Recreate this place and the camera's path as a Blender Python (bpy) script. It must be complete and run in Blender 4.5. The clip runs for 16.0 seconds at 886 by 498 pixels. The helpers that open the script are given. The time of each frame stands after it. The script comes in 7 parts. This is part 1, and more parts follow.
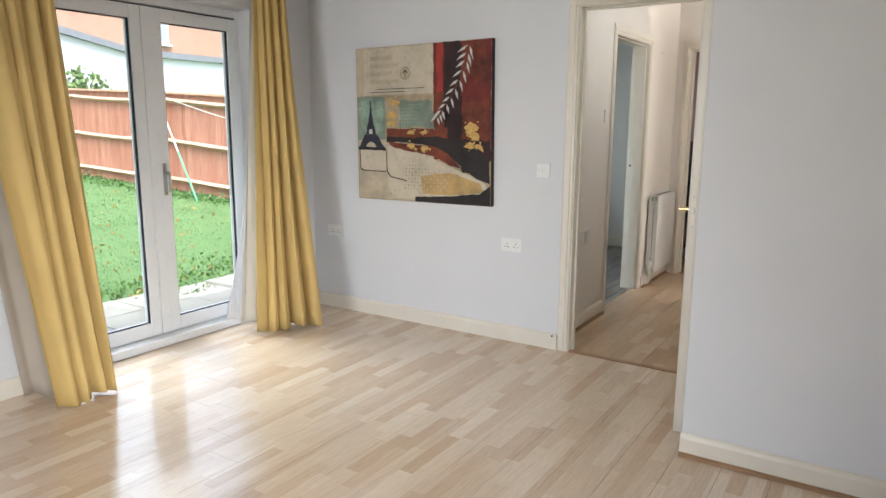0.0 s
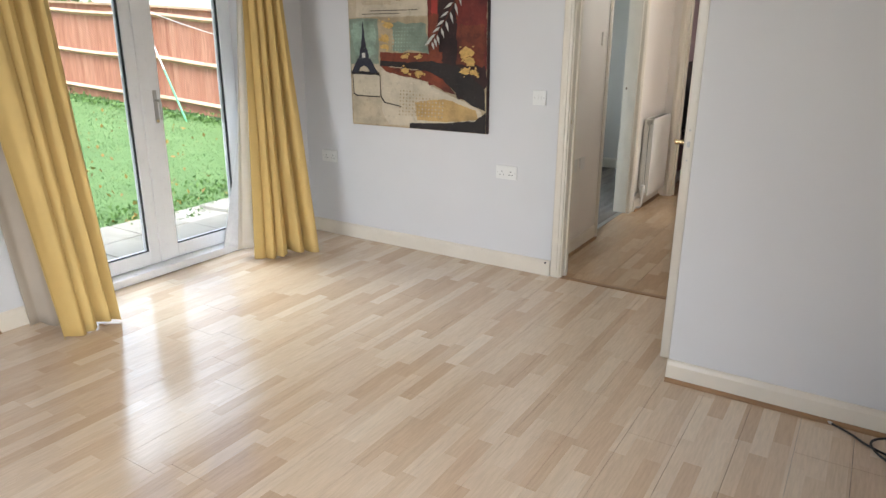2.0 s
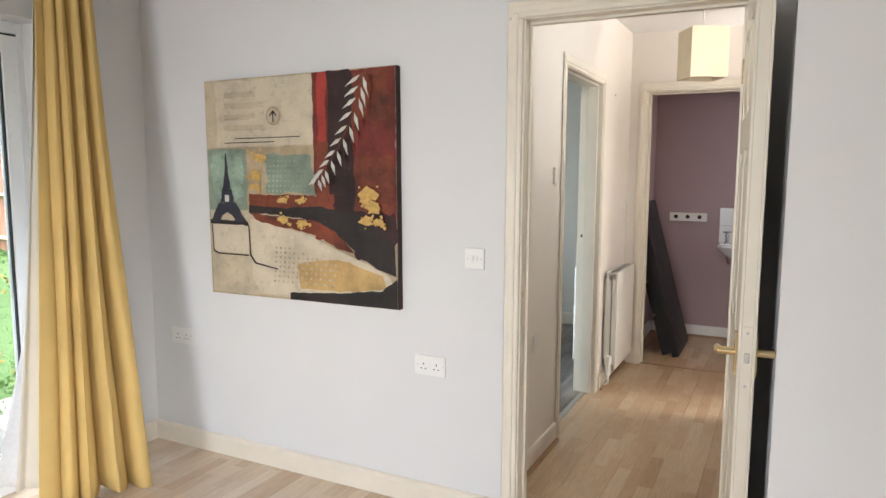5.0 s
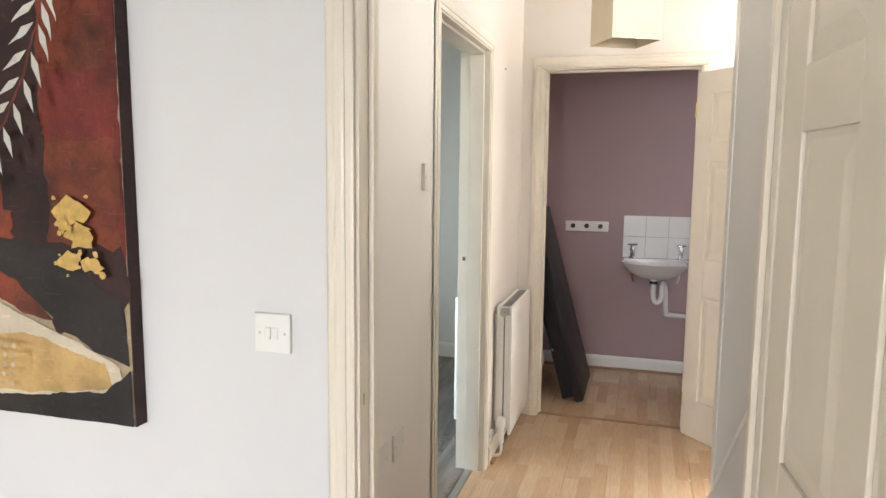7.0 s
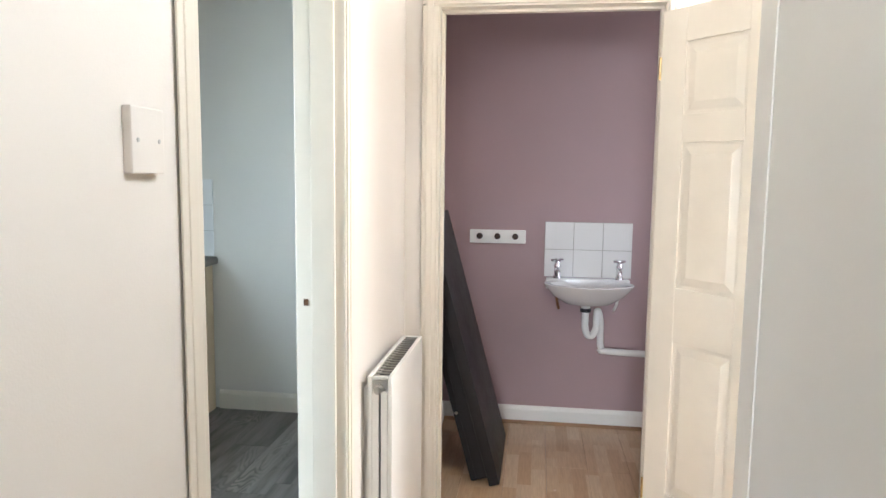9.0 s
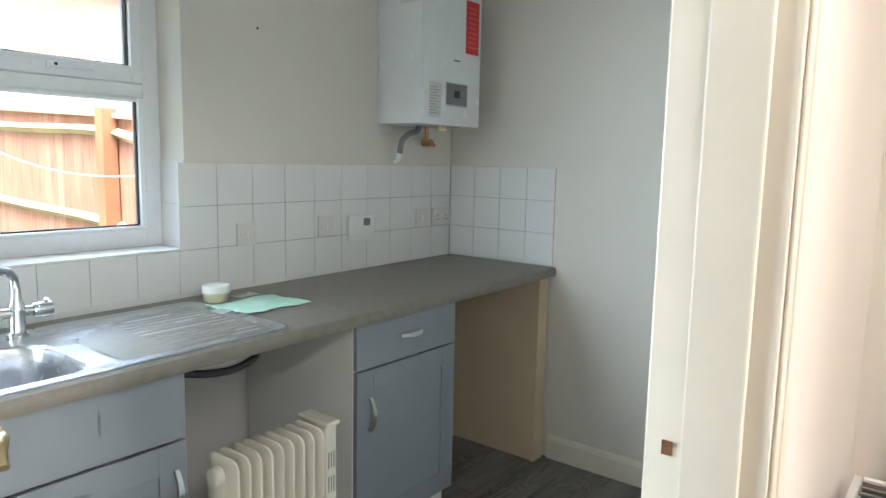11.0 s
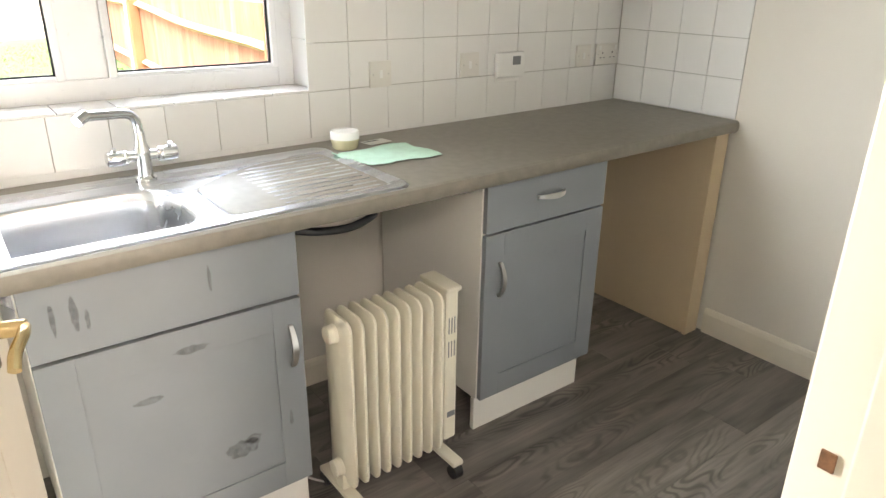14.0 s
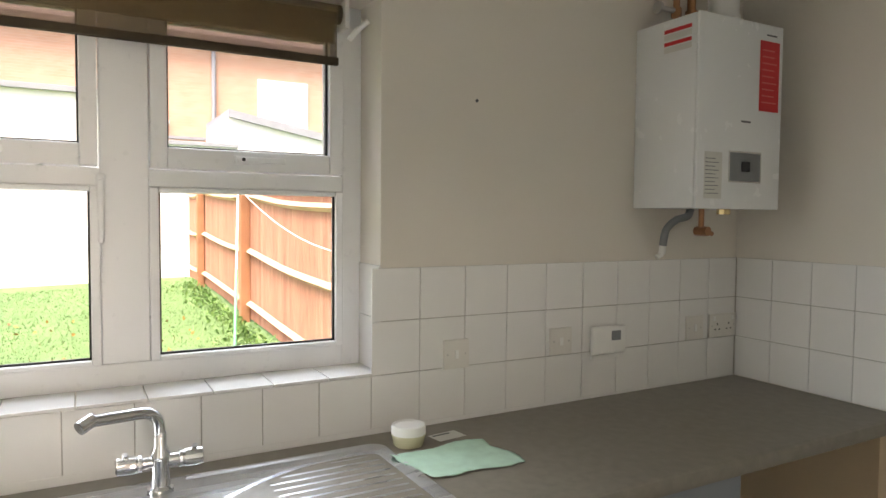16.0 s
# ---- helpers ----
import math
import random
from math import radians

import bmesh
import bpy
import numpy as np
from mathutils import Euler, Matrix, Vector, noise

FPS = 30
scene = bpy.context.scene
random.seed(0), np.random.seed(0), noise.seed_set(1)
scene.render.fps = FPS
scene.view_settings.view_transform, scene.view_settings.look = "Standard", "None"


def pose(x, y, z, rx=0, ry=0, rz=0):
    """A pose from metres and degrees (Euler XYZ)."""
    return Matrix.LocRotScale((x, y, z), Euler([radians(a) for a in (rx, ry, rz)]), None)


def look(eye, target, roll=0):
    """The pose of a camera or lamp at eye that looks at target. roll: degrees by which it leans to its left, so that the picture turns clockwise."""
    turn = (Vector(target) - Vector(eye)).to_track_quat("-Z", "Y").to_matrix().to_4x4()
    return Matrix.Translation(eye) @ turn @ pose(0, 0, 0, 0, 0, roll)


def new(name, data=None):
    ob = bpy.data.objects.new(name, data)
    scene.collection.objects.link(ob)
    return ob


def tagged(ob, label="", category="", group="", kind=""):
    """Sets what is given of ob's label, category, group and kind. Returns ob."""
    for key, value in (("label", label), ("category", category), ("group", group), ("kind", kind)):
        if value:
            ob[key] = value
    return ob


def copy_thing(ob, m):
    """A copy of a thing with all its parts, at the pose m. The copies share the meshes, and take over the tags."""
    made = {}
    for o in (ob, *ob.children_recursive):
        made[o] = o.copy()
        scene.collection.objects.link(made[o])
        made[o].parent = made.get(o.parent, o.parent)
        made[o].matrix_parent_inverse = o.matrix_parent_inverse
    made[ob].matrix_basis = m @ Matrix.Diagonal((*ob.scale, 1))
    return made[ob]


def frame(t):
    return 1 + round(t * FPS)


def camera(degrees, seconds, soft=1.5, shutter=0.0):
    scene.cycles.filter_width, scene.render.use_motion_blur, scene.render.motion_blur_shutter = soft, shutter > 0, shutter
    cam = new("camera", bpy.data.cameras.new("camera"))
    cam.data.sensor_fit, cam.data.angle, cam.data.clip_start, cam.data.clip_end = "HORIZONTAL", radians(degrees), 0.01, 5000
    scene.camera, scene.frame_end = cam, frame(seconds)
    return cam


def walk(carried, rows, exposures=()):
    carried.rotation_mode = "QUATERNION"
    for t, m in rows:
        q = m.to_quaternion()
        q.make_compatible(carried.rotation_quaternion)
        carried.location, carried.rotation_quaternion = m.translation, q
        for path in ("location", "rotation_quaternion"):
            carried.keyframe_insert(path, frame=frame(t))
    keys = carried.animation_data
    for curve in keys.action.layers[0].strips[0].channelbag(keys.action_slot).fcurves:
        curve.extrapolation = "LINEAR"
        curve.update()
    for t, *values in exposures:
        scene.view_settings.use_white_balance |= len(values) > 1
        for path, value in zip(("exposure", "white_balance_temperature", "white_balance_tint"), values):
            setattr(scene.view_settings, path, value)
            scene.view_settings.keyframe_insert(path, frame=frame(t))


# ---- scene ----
cam = camera(66.2, 16.0)
EXPOSURES = [(0.0, 1.85, 6200, 9), (1.0, 1.80, 6250, 9), (3.0, 1.8, 6300, 10), (3.5, 1.88, 6350, 10), (4.5, 2.1, 6350, 10), (7.0, 2.4, 6350, 10), (7.5, 2.42, 6300, 10), (8.2, 2.78, 6000, 9), (10.3, 2.95, 5800, 7), (10.6, 2.9, 5900, 8), (11.0, 2.8, 6200, 9), (11.5, 2.72, 7600, 15), (12.5, 3.2, 7700, 16), (13.0, 3.17, 7600, 16), (14.0, 3.28, 7500, 17), (14.5, 3.12, 7400, 18), (15.0, 2.5, 7800, 19), (15.5, 2.44, 7700, 19), (16.0, 2.36, 7600, 18)]
PATH = [
    (0, (0.199, 0.24, 1.387), (-0.868, 1.892, 1.021), 0.3),
    (0.5, (0.243, 0.187, 1.38), (-0.79, 1.823, 0.876), 0.3),
    (1, (0.234, 0.182, 1.386), (-0.778, 1.796, 0.778), 0.4),
    (1.5, (0.202, 0.197, 1.43), (-0.803, 1.802, 0.787), 0.4),
    (2, (0.192, 0.217, 1.475), (-0.822, 1.83, 0.867), 0.3),
    (2.5, (0.152, 0.292, 1.503), (-0.883, 1.942, 1.048), 0.3),
    (3, (0.04, 0.454, 1.497), (-1.014, 2.127, 1.201), 0.1),
    (3.5, (-0.065, 0.66, 1.477), (-1.115, 2.346, 1.237), 0.1),
    (4, (-0.172, 0.945, 1.475), (-1.196, 2.647, 1.238), 0.3),
    (4.5, (-0.287, 1.227, 1.462), (-1.261, 2.958, 1.226), 0.4),
    (4.7, (-0.339, 1.34, 1.463), (-1.281, 3.089, 1.23), 0.3),
    (6.8, (-0.73, 2.624, 1.457), (-1.329, 4.518, 1.225), 0.8),
    (7, (-0.77, 2.749, 1.457), (-1.332, 4.655, 1.228), 0.6),
    (7.5, (-0.885, 3.09, 1.435), (-1.261, 5.042, 1.21), 0.5),
    (8, (-0.911, 3.415, 1.408), (-1.139, 5.39, 1.19), 0.4),
    (8.2, (-0.903, 3.555, 1.399), (-1.108, 5.532, 1.184), 0.3),
    (10.3, (-1.194, 4.767, 1.394), (-2.022, 6.572, 1.157), 1.5),
    (10.5, (-1.239, 4.867, 1.389), (-2.208, 6.6, 1.147), 1.5),
    (11, (-1.311, 5.056, 1.384), (-2.534, 6.617, 1.125), 1.2),
    (11.5, (-1.352, 5.19, 1.326), (-2.712, 6.615, 0.98), 1.2),
    (12, (-1.358, 5.242, 1.268), (-2.802, 6.503, 0.699), 1.2),
    (12.5, (-1.349, 5.25, 1.243), (-2.803, 6.413, 0.511), 1.1),
    (13, (-1.353, 5.259, 1.284), (-2.797, 6.385, 0.478), 0.9),
    (13.5, (-1.37, 5.279, 1.351), (-2.811, 6.397, 0.53), 0.8),
    (14, (-1.41, 5.318, 1.41), (-2.887, 6.442, 0.664), 0.8),
    (14.5, (-1.501, 5.413, 1.47), (-3.059, 6.549, 0.939), 0.8),
    (15, (-1.573, 5.512, 1.531), (-3.204, 6.63, 1.23), 0.7),
    (15.5, (-1.609, 5.562, 1.541), (-3.287, 6.637, 1.379), 0.7),
    (16, (-1.694, 5.576, 1.5), (-3.446, 6.537, 1.407), 0.5),
]
walk(cam, [(t, look(eye, target, roll)) for t, eye, target, roll in PATH], EXPOSURES)

# ---- world and lights ----
world = bpy.data.worlds.new("sky")
scene.world = world
world.use_nodes = True
wn = world.node_tree
sky = wn.nodes.new("ShaderNodeTexSky")
sky.sky_type, sky.sun_disc = "NISHITA", False
sky.sun_elevation, sky.sun_rotation = radians(62), radians(137)
sky.air_density, sky.dust_density = 1.0, 4.0
wn.nodes["Background"].inputs["Strength"].default_value = 0.15
wn.links.new(sky.outputs[0], wn.nodes["Background"].inputs[0])
sun_data = bpy.data.lights.new("sun", "SUN")
sun_data.energy, sun_data.angle, sun_data.color = 2.2, radians(35), (1.0, 0.95, 0.88)
sun = new("sun", sun_data)
sun.matrix_world = look((0, 0, 0), (-0.28, 0.36, -0.89))


def opening_light(name, m, w, h, power, color, spread=180):
    """Sky light that enters by an opening, or fill light at an opening added for it."""
    d = bpy.data.lights.new(name, "AREA")
    d.shape, d.size, d.size_y, d.energy, d.color = "RECTANGLE", w, h, power, color
    d.spread = radians(spread)
    ob = new(name, d)
    ob.matrix_world = m
    return ob


opening_light("french_door_daylight", pose(-3.74, 2.79, 0.70, 0, -50, 0), 1.15, 1.35, 3.0, (0.90, 0.97, 1.0), 76)
opening_light("kitchen_window_daylight", pose(-3.74, 5.67, 1.48, 0, -47, 0), 0.75, 1.2, 1.3, (0.72, 0.87, 1.0), 78)
# fill lamp added for the kitchen's floor and walls, at an unseen opening
opening_light("kitchen_side_fill", look((-3.44, 4.55, 1.15), (-1.75, 6.0, 0.3)), 0.60, 1.7, 8.6, (0.76, 0.90, 1.0), 108)
opening_light("entrance_daylight", look((1.38, 6.25, 1.25), (-2, 6.2, 1.0)), 0.85, 1.9, 19, (1.0, 0.93, 0.86))
# fill lamp added to brighten the hall's west wall, set in the stair wall's slot
opening_light("stairwell_fill", look((-0.36, 4.95, 2.27), (-2.3, 5.65, 0.7)), 1.0, 0.28, 2.7, (1.0, 0.97, 0.93))
opening_light("cloakroom_daylight", look((0.62, 7.3, 1.6), (-2, 7.3, 1.2)), 0.5, 0.7, 0.95, (1.0, 0.95, 0.90))
opening_light("living_window_daylight", look((-1.7, -2.26, 1.4), (-1.8, 4, 1.0)), 1.7, 1.2, 5.0, (0.95, 0.97, 1.0), 62)
# fill lamp added to brighten the living room floor, at an unseen opening
opening_light("living_side_fill", look((2.22, -0.6, 1.4), (-0.8, 1.0, 0.0)), 1.5, 1.2, 8.0, (1.0, 0.98, 0.96), 58)


# ---- materials ----
class Nodes:
    def __init__(self, name):
        self.m = bpy.data.materials.new(name)
        self.m.use_nodes = True
        self.t = self.m.node_tree
        self.b = self.t.nodes["Principled BSDF"]

    def node(self, kind, **kw):
        n = self.t.nodes.new("ShaderNode" + kind)
        for k, v in kw.items():
            n.inputs[k.replace("_", " ")].default_value = v
        return n

    def link(self, a, b):
        self.t.links.new(a, b)

    def math(self, op, a, b=0.0):
        n = self.t.nodes.new("ShaderNodeMath")
        n.operation = op
        for i, v in enumerate((a, b)):
            if isinstance(v, (int, float)):
                n.inputs[i].default_value = v
            else:
                self.link(v, n.inputs[i])
        return n.outputs[0]

    def position(self):
        return self.t.nodes.new("ShaderNodeNewGeometry").outputs["Position"]

    def noise(self, scale, detail=3.0, stretch=None, vec=None, rough=0.55):
        vec = vec or self.position()
        if stretch:
            mp = self.t.nodes.new("ShaderNodeMapping")
            mp.inputs["Scale"].default_value = stretch
            self.link(vec, mp.inputs[0])
            vec = mp.outputs[0]
        n = self.node("TexNoise", Scale=scale, Detail=detail, Roughness=rough)
        self.link(vec, n.inputs["Vector"])
        return n.outputs[0]

    def ramp(self, fac, stops):
        n = self.t.nodes.new("ShaderNodeValToRGB")
        e = n.color_ramp.elements
        while len(e) < len(stops):
            e.new(0.5)
        for el, (p, c) in zip(e, stops):
            el.position, el.color = p, (*c, 1)
        self.link(fac, n.inputs[0])
        return n.outputs[0]

    def mix(self, fac, a, b, mode="MIX"):
        n = self.t.nodes.new("ShaderNodeMix")
        n.data_type, n.blend_type = "RGBA", mode
        for i, v in ((0, fac), (6, a), (7, b)):
            if isinstance(v, (int, float)):
                n.inputs[i].default_value = v
            elif isinstance(v, tuple):
                n.inputs[i].default_value = (*v, 1)
            else:
                self.link(v, n.inputs[i])
        return n.outputs[2]

    def bump(self, height, strength, distance):
        n = self.node("Bump", Strength=strength, Distance=distance)
        self.link(height, n.inputs["Height"])
        self.link(n.outputs[0], self.b.inputs["Normal"])

    def color(self, c):
        self.link(c, self.b.inputs["Base Color"])

    def rough(self, r):
        if isinstance(r, (int, float)):
            self.b.inputs["Roughness"].default_value = r
        else:
            self.link(r, self.b.inputs["Roughness"])


def paint(name, c, rough=0.6, var=0.05, scale=3.0, grain=140.0, bump=0.06, metal=0.0, spec=0.5):
    """A painted, moulded or coated surface with slight blotches, grain and scuffs."""
    n = Nodes(name)
    big, fine = n.noise(scale), n.noise(grain, 2.0)
    lo, hi = tuple(v * (1 - var) for v in c), tuple(min(1, v * (1 + var)) for v in c)
    base = n.ramp(big, [(0.3, lo), (0.7, hi)])
    n.color(n.mix(0.12, base, n.ramp(fine, [(0.3, lo), (0.7, hi)])))
    n.rough(n.math("ADD", n.math("MULTIPLY", n.noise(scale * 4), 0.16), rough - 0.08))
    n.b.inputs["Metallic"].default_value = metal
    n.b.inputs["Specular IOR Level"].default_value = spec
    if bump:
        n.bump(fine, bump, 0.002)
    return n.m


def metal(name, c, rough=0.15, scale=40.0):
    n = Nodes(name)
    n.color(n.ramp(n.noise(scale), [(0.3, tuple(v * 0.9 for v in c)), (0.7, c)]))
    n.rough(n.math("ADD", n.math("MULTIPLY", n.noise(scale * 2), 0.12), rough))
    n.b.inputs["Metallic"].default_value = 1.0
    return n.m


def strips(name, cols, along, across, gloss, grain_cols=0.25, bump=0.05, gscale=9.0):
    """Wood floor blocks: length along y, width along x, a random tone each, with grain."""
    n = Nodes(name)
    pos = n.position()
    sep = n.t.nodes.new("ShaderNodeSeparateXYZ")
    n.link(pos, sep.inputs[0])
    row = n.math("FLOOR", n.math("DIVIDE", sep.outputs[0], across))
    wr = n.t.nodes.new("ShaderNodeTexWhiteNoise")
    wr.noise_dimensions = "1D"
    n.link(row, wr.inputs["W"])
    cell = n.math("FLOOR", n.math("DIVIDE", n.math("ADD", sep.outputs[1], n.math("MULTIPLY", wr.outputs[0], 3.7)), along))
    comb = n.t.nodes.new("ShaderNodeCombineXYZ")
    n.link(row, comb.inputs[0])
    n.link(cell, comb.inputs[1])
    wn2 = n.t.nodes.new("ShaderNodeTexWhiteNoise")
    wn2.noise_dimensions = "2D"
    n.link(comb.outputs[0], wn2.inputs["Vector"])
    base = n.ramp(wn2.outputs[0], [(i / (len(cols) - 1), c) for i, c in enumerate(cols)])
    off = n.t.nodes.new("ShaderNodeVectorMath")
    off.operation = "ADD"
    n.link(pos, off.inputs[0])
    n.link(wn2.outputs[1], off.inputs[1])
    g = n.noise(gscale, 5.0, (14, 1.1, 1), off.outputs[0], 0.62)
    dark = n.ramp(g, [(0.35, (1 - grain_cols,) * 3), (0.62, (1.0, 1.0, 1.0))])
    tone = n.mix(1.0, base, dark, "MULTIPLY")
    n.color(tone)
    n.rough(n.math("ADD", n.math("MULTIPLY", n.noise(2.2, 4.0), 0.18), gloss))
    n.b.inputs["Specular IOR Level"].default_value = 0.8
    n.bump(g, bump, 0.001)
    return n.m


def oak_vinyl():
    """Grey oak print: each plank its own tone, long streaks, and growth rings that close into arches and knots."""
    n = Nodes("grey_oak_vinyl")
    info = n.t.nodes.new("ShaderNodeObjectInfo")
    off = n.t.nodes.new("ShaderNodeVectorMath")
    off.operation = "MULTIPLY_ADD"
    shift = n.t.nodes.new("ShaderNodeCombineXYZ")
    n.link(n.math("MULTIPLY", info.outputs["Random"], 37.0), shift.inputs[0])
    n.link(n.math("MULTIPLY", info.outputs["Random"], 91.0), shift.inputs[1])
    n.link(n.position(), off.inputs[0])
    off.inputs[1].default_value = (1, 1, 1)
    n.link(shift.outputs[0], off.inputs[2])
    vec = off.outputs[0]
    base = n.ramp(info.outputs["Random"], [(0.0, (0.150, 0.134, 0.122)), (0.5, (0.185, 0.165, 0.150)), (1.0, (0.225, 0.203, 0.182))])
    broad = n.noise(3.0, 3.0, (5.0, 0.55, 1), vec)
    tone = n.mix(1.0, base, n.ramp(broad, [(0.30, (0.50, 0.49, 0.48)), (0.52, (1, 1, 1)), (0.72, (1.42, 1.40, 1.37))]), "MULTIPLY")
    field = n.noise(1.0, 2.0, (6.0, 1.5, 1), vec, 0.45)
    ring = n.math("PINGPONG", n.math("MULTIPLY", field, 26.0), 0.5)
    where = n.ramp(n.noise(1.0, 2.0, (6.0, 0.9, 1), vec), [(0.48, (0.0, 0.0, 0.0)), (0.60, (0.75, 0.75, 0.75))])
    ringed = n.mix(1.0, tone, n.ramp(ring, [(0.08, (0.50, 0.49, 0.48)), (0.30, (1.28, 1.26, 1.24))]), "MULTIPLY")
    tone = n.mix(where, tone, ringed)
    fine = n.noise(11.0, 4.0, (12, 0.5, 1), vec, 0.6)
    tone = n.mix(1.0, tone, n.ramp(fine, [(0.32, (0.84, 0.84, 0.84)), (0.55, (1.03, 1.03, 1.03))]), "MULTIPLY")
    n.color(tone)
    n.rough(n.math("ADD", n.math("MULTIPLY", fine, 0.20), 0.30))
    n.bump(fine, 0.12, 0.001)
    return n.m


M_LIVING = paint("pale_grey_emulsion", (0.675, 0.674, 0.679), 0.72, 0.025, 1.6, 260, 0.10)
M_HALL = paint("cream_emulsion", (0.76, 0.71, 0.65), 0.7, 0.03, 1.8, 260, 0.10)
M_STAIR = paint("warm_grey_emulsion", (0.68, 0.67, 0.64), 0.75, 0.03, 1.8, 260, 0.10)
M_MAUVE = paint("mauve_emulsion", (0.40, 0.29, 0.30), 0.75, 0.05, 1.4, 260, 0.10)
M_KITCHEN = paint("off_white_emulsion", (0.70, 0.66, 0.595), 0.72, 0.035, 1.3, 260, 0.10)
M_CEILING = paint("white_ceiling_paint", (0.78, 0.78, 0.78), 0.85, 0.02, 1.2, 200, 0.1)
M_GLOSS = paint("cream_gloss_paint", (0.74, 0.68, 0.58), 0.34, 0.04, 6, 60, 0.10)
M_WHITEGLOSS = paint("white_gloss_paint", (0.80, 0.79, 0.75), 0.34, 0.04, 6, 60, 0.10)
M_UPVC = paint("white_upvc", (0.82, 0.83, 0.84), 0.3, 0.015, 8, 120, 0.02)
M_SEAL = paint("black_rubber_gasket", (0.012, 0.012, 0.014), 0.6, 0.1, 20, 90, 0.05)
M_LAMINATE = strips("beech_laminate", [(0.58, 0.425, 0.29), (0.67, 0.52, 0.375), (0.72, 0.585, 0.44), (0.625, 0.465, 0.325), (0.76, 0.635, 0.49), (0.69, 0.545, 0.40)], 0.37, 0.0633, 0.06, 0.12)
# much the same laminate, with the hall's warmer light put into its colours
M_LAMINATE_HALL = strips("warm_lit_laminate", [(0.53, 0.355, 0.205), (0.60, 0.42, 0.255), (0.66, 0.485, 0.31), (0.565, 0.385, 0.225), (0.69, 0.52, 0.345)], 0.37, 0.0633, 0.15, 0.13)
M_VINYL = oak_vinyl()
M_GREYDOOR = paint("grey_cupboard_paint", (0.225, 0.245, 0.265), 0.45, 0.05, 5, 80, 0.08)
M_WORKTOP = paint("grey_brown_laminate_worktop", (0.205, 0.185, 0.155), 0.42, 0.10, 30, 420, 0.05)
M_CARCASS = paint("white_melamine", (0.80, 0.78, 0.735), 0.45, 0.02, 4, 100, 0.02)
M_BEIGE = paint("beige_melamine", (0.62, 0.49, 0.33), 0.5, 0.04, 3, 80, 0.03)
M_TILE = paint("white_glazed_tile", (0.77, 0.765, 0.75), 0.12, 0.02, 2, 20, 0.03)
M_GROUT = paint("grey_grout", (0.45, 0.43, 0.40), 0.9, 0.08, 20, 300, 0.1)
n = Nodes("brushed_stainless_steel")
n.color(n.ramp(n.noise(30, 3, (1, 0.06, 1)), [(0.3, (0.46, 0.47, 0.49)), (0.7, (0.57, 0.58, 0.60))]))
n.rough(n.math("ADD", n.math("MULTIPLY", n.noise(14, 3, (1, 0.1, 1)), 0.12), 0.21))
n.b.inputs["Metallic"].default_value = 1.0
M_STEEL = n.m
M_CHROME = metal("chrome", (0.78, 0.79, 0.80), 0.06)
M_BRASS = metal("polished_brass", (0.80, 0.64, 0.36), 0.16)
M_NICKEL = metal("satin_nickel", (0.55, 0.54, 0.52), 0.28)
M_CURTAIN = paint("mustard_cotton", (0.59, 0.42, 0.155), 0.85, 0.07, 5, 500, 0.25)
M_LINING = paint("cream_curtain_lining", (0.66, 0.63, 0.58), 0.85, 0.05, 5, 500, 0.2)
M_PLASTIC = paint("white_plastic", (0.78, 0.78, 0.76), 0.35, 0.02, 10, 100, 0.0)
M_ENAMEL = paint("white_enamelled_steel", (0.74, 0.76, 0.77), 0.25, 0.015, 4, 60, 0.02)
M_CREAMENAMEL = paint("cream_enamelled_steel", (0.73, 0.69, 0.58), 0.32, 0.03, 10, 60, 0.03)
M_BLACK = paint("black_plastic", (0.015, 0.015, 0.017), 0.45, 0.1, 20, 90, 0.05)
M_BLACKBOARD = paint("black_lacquered_board", (0.014, 0.012, 0.012), 0.5, 0.15, 5, 60, 0.1, 0.0, 0.3)

# ---- building helpers ----
def bx(bm, a, b, bev=0.0):
    """Adds a box between two corners, with bevelled edges."""
    vs = [bm.verts.new((x, y, z)) for x in (a[0], b[0]) for y in (a[1], b[1]) for z in (a[2], b[2])]
    fs = [bm.faces.new([vs[i] for i in q]) for q in ((0, 1, 3, 2), (4, 6, 7, 5), (0, 4, 5, 1), (2, 3, 7, 6), (0, 2, 6, 4), (1, 5, 7, 3))]
    if bev:
        es = {e for f in fs for e in f.edges}
        bmesh.ops.bevel(bm, geom=list(es), offset=bev, segments=2, profile=0.6, affect="EDGES")
    return bm


def cyl(bm, p, q, r, n=20, r2=None, caps=True):
    """Adds a round bar from p to q."""
    p, q = Vector(p), Vector(q)
    m = Matrix.Translation((p + q) / 2) @ (q - p).to_track_quat("Z", "Y").to_matrix().to_4x4()
    bmesh.ops.create_cone(bm, cap_ends=caps, segments=n, radius1=r, radius2=r if r2 is None else r2, depth=(q - p).length, matrix=m)
    return bm


def lathe(bm, profile, n=28, m=None):
    """Turns a profile of (radius, height) about z."""
    rings = []
    for r, z in profile:
        ring = [bm.verts.new((r * math.cos(2 * math.pi * k / n), r * math.sin(2 * math.pi * k / n), z)) for k in range(n)]
        rings.append(ring)
    for a, b in zip(rings, rings[1:]):
        for k in range(n):
            bm.faces.new((a[k], a[(k + 1) % n], b[(k + 1) % n], b[k]))
    if m:
        bmesh.ops.transform(bm, matrix=m, verts=[v for ring in rings for v in ring])
    return bm


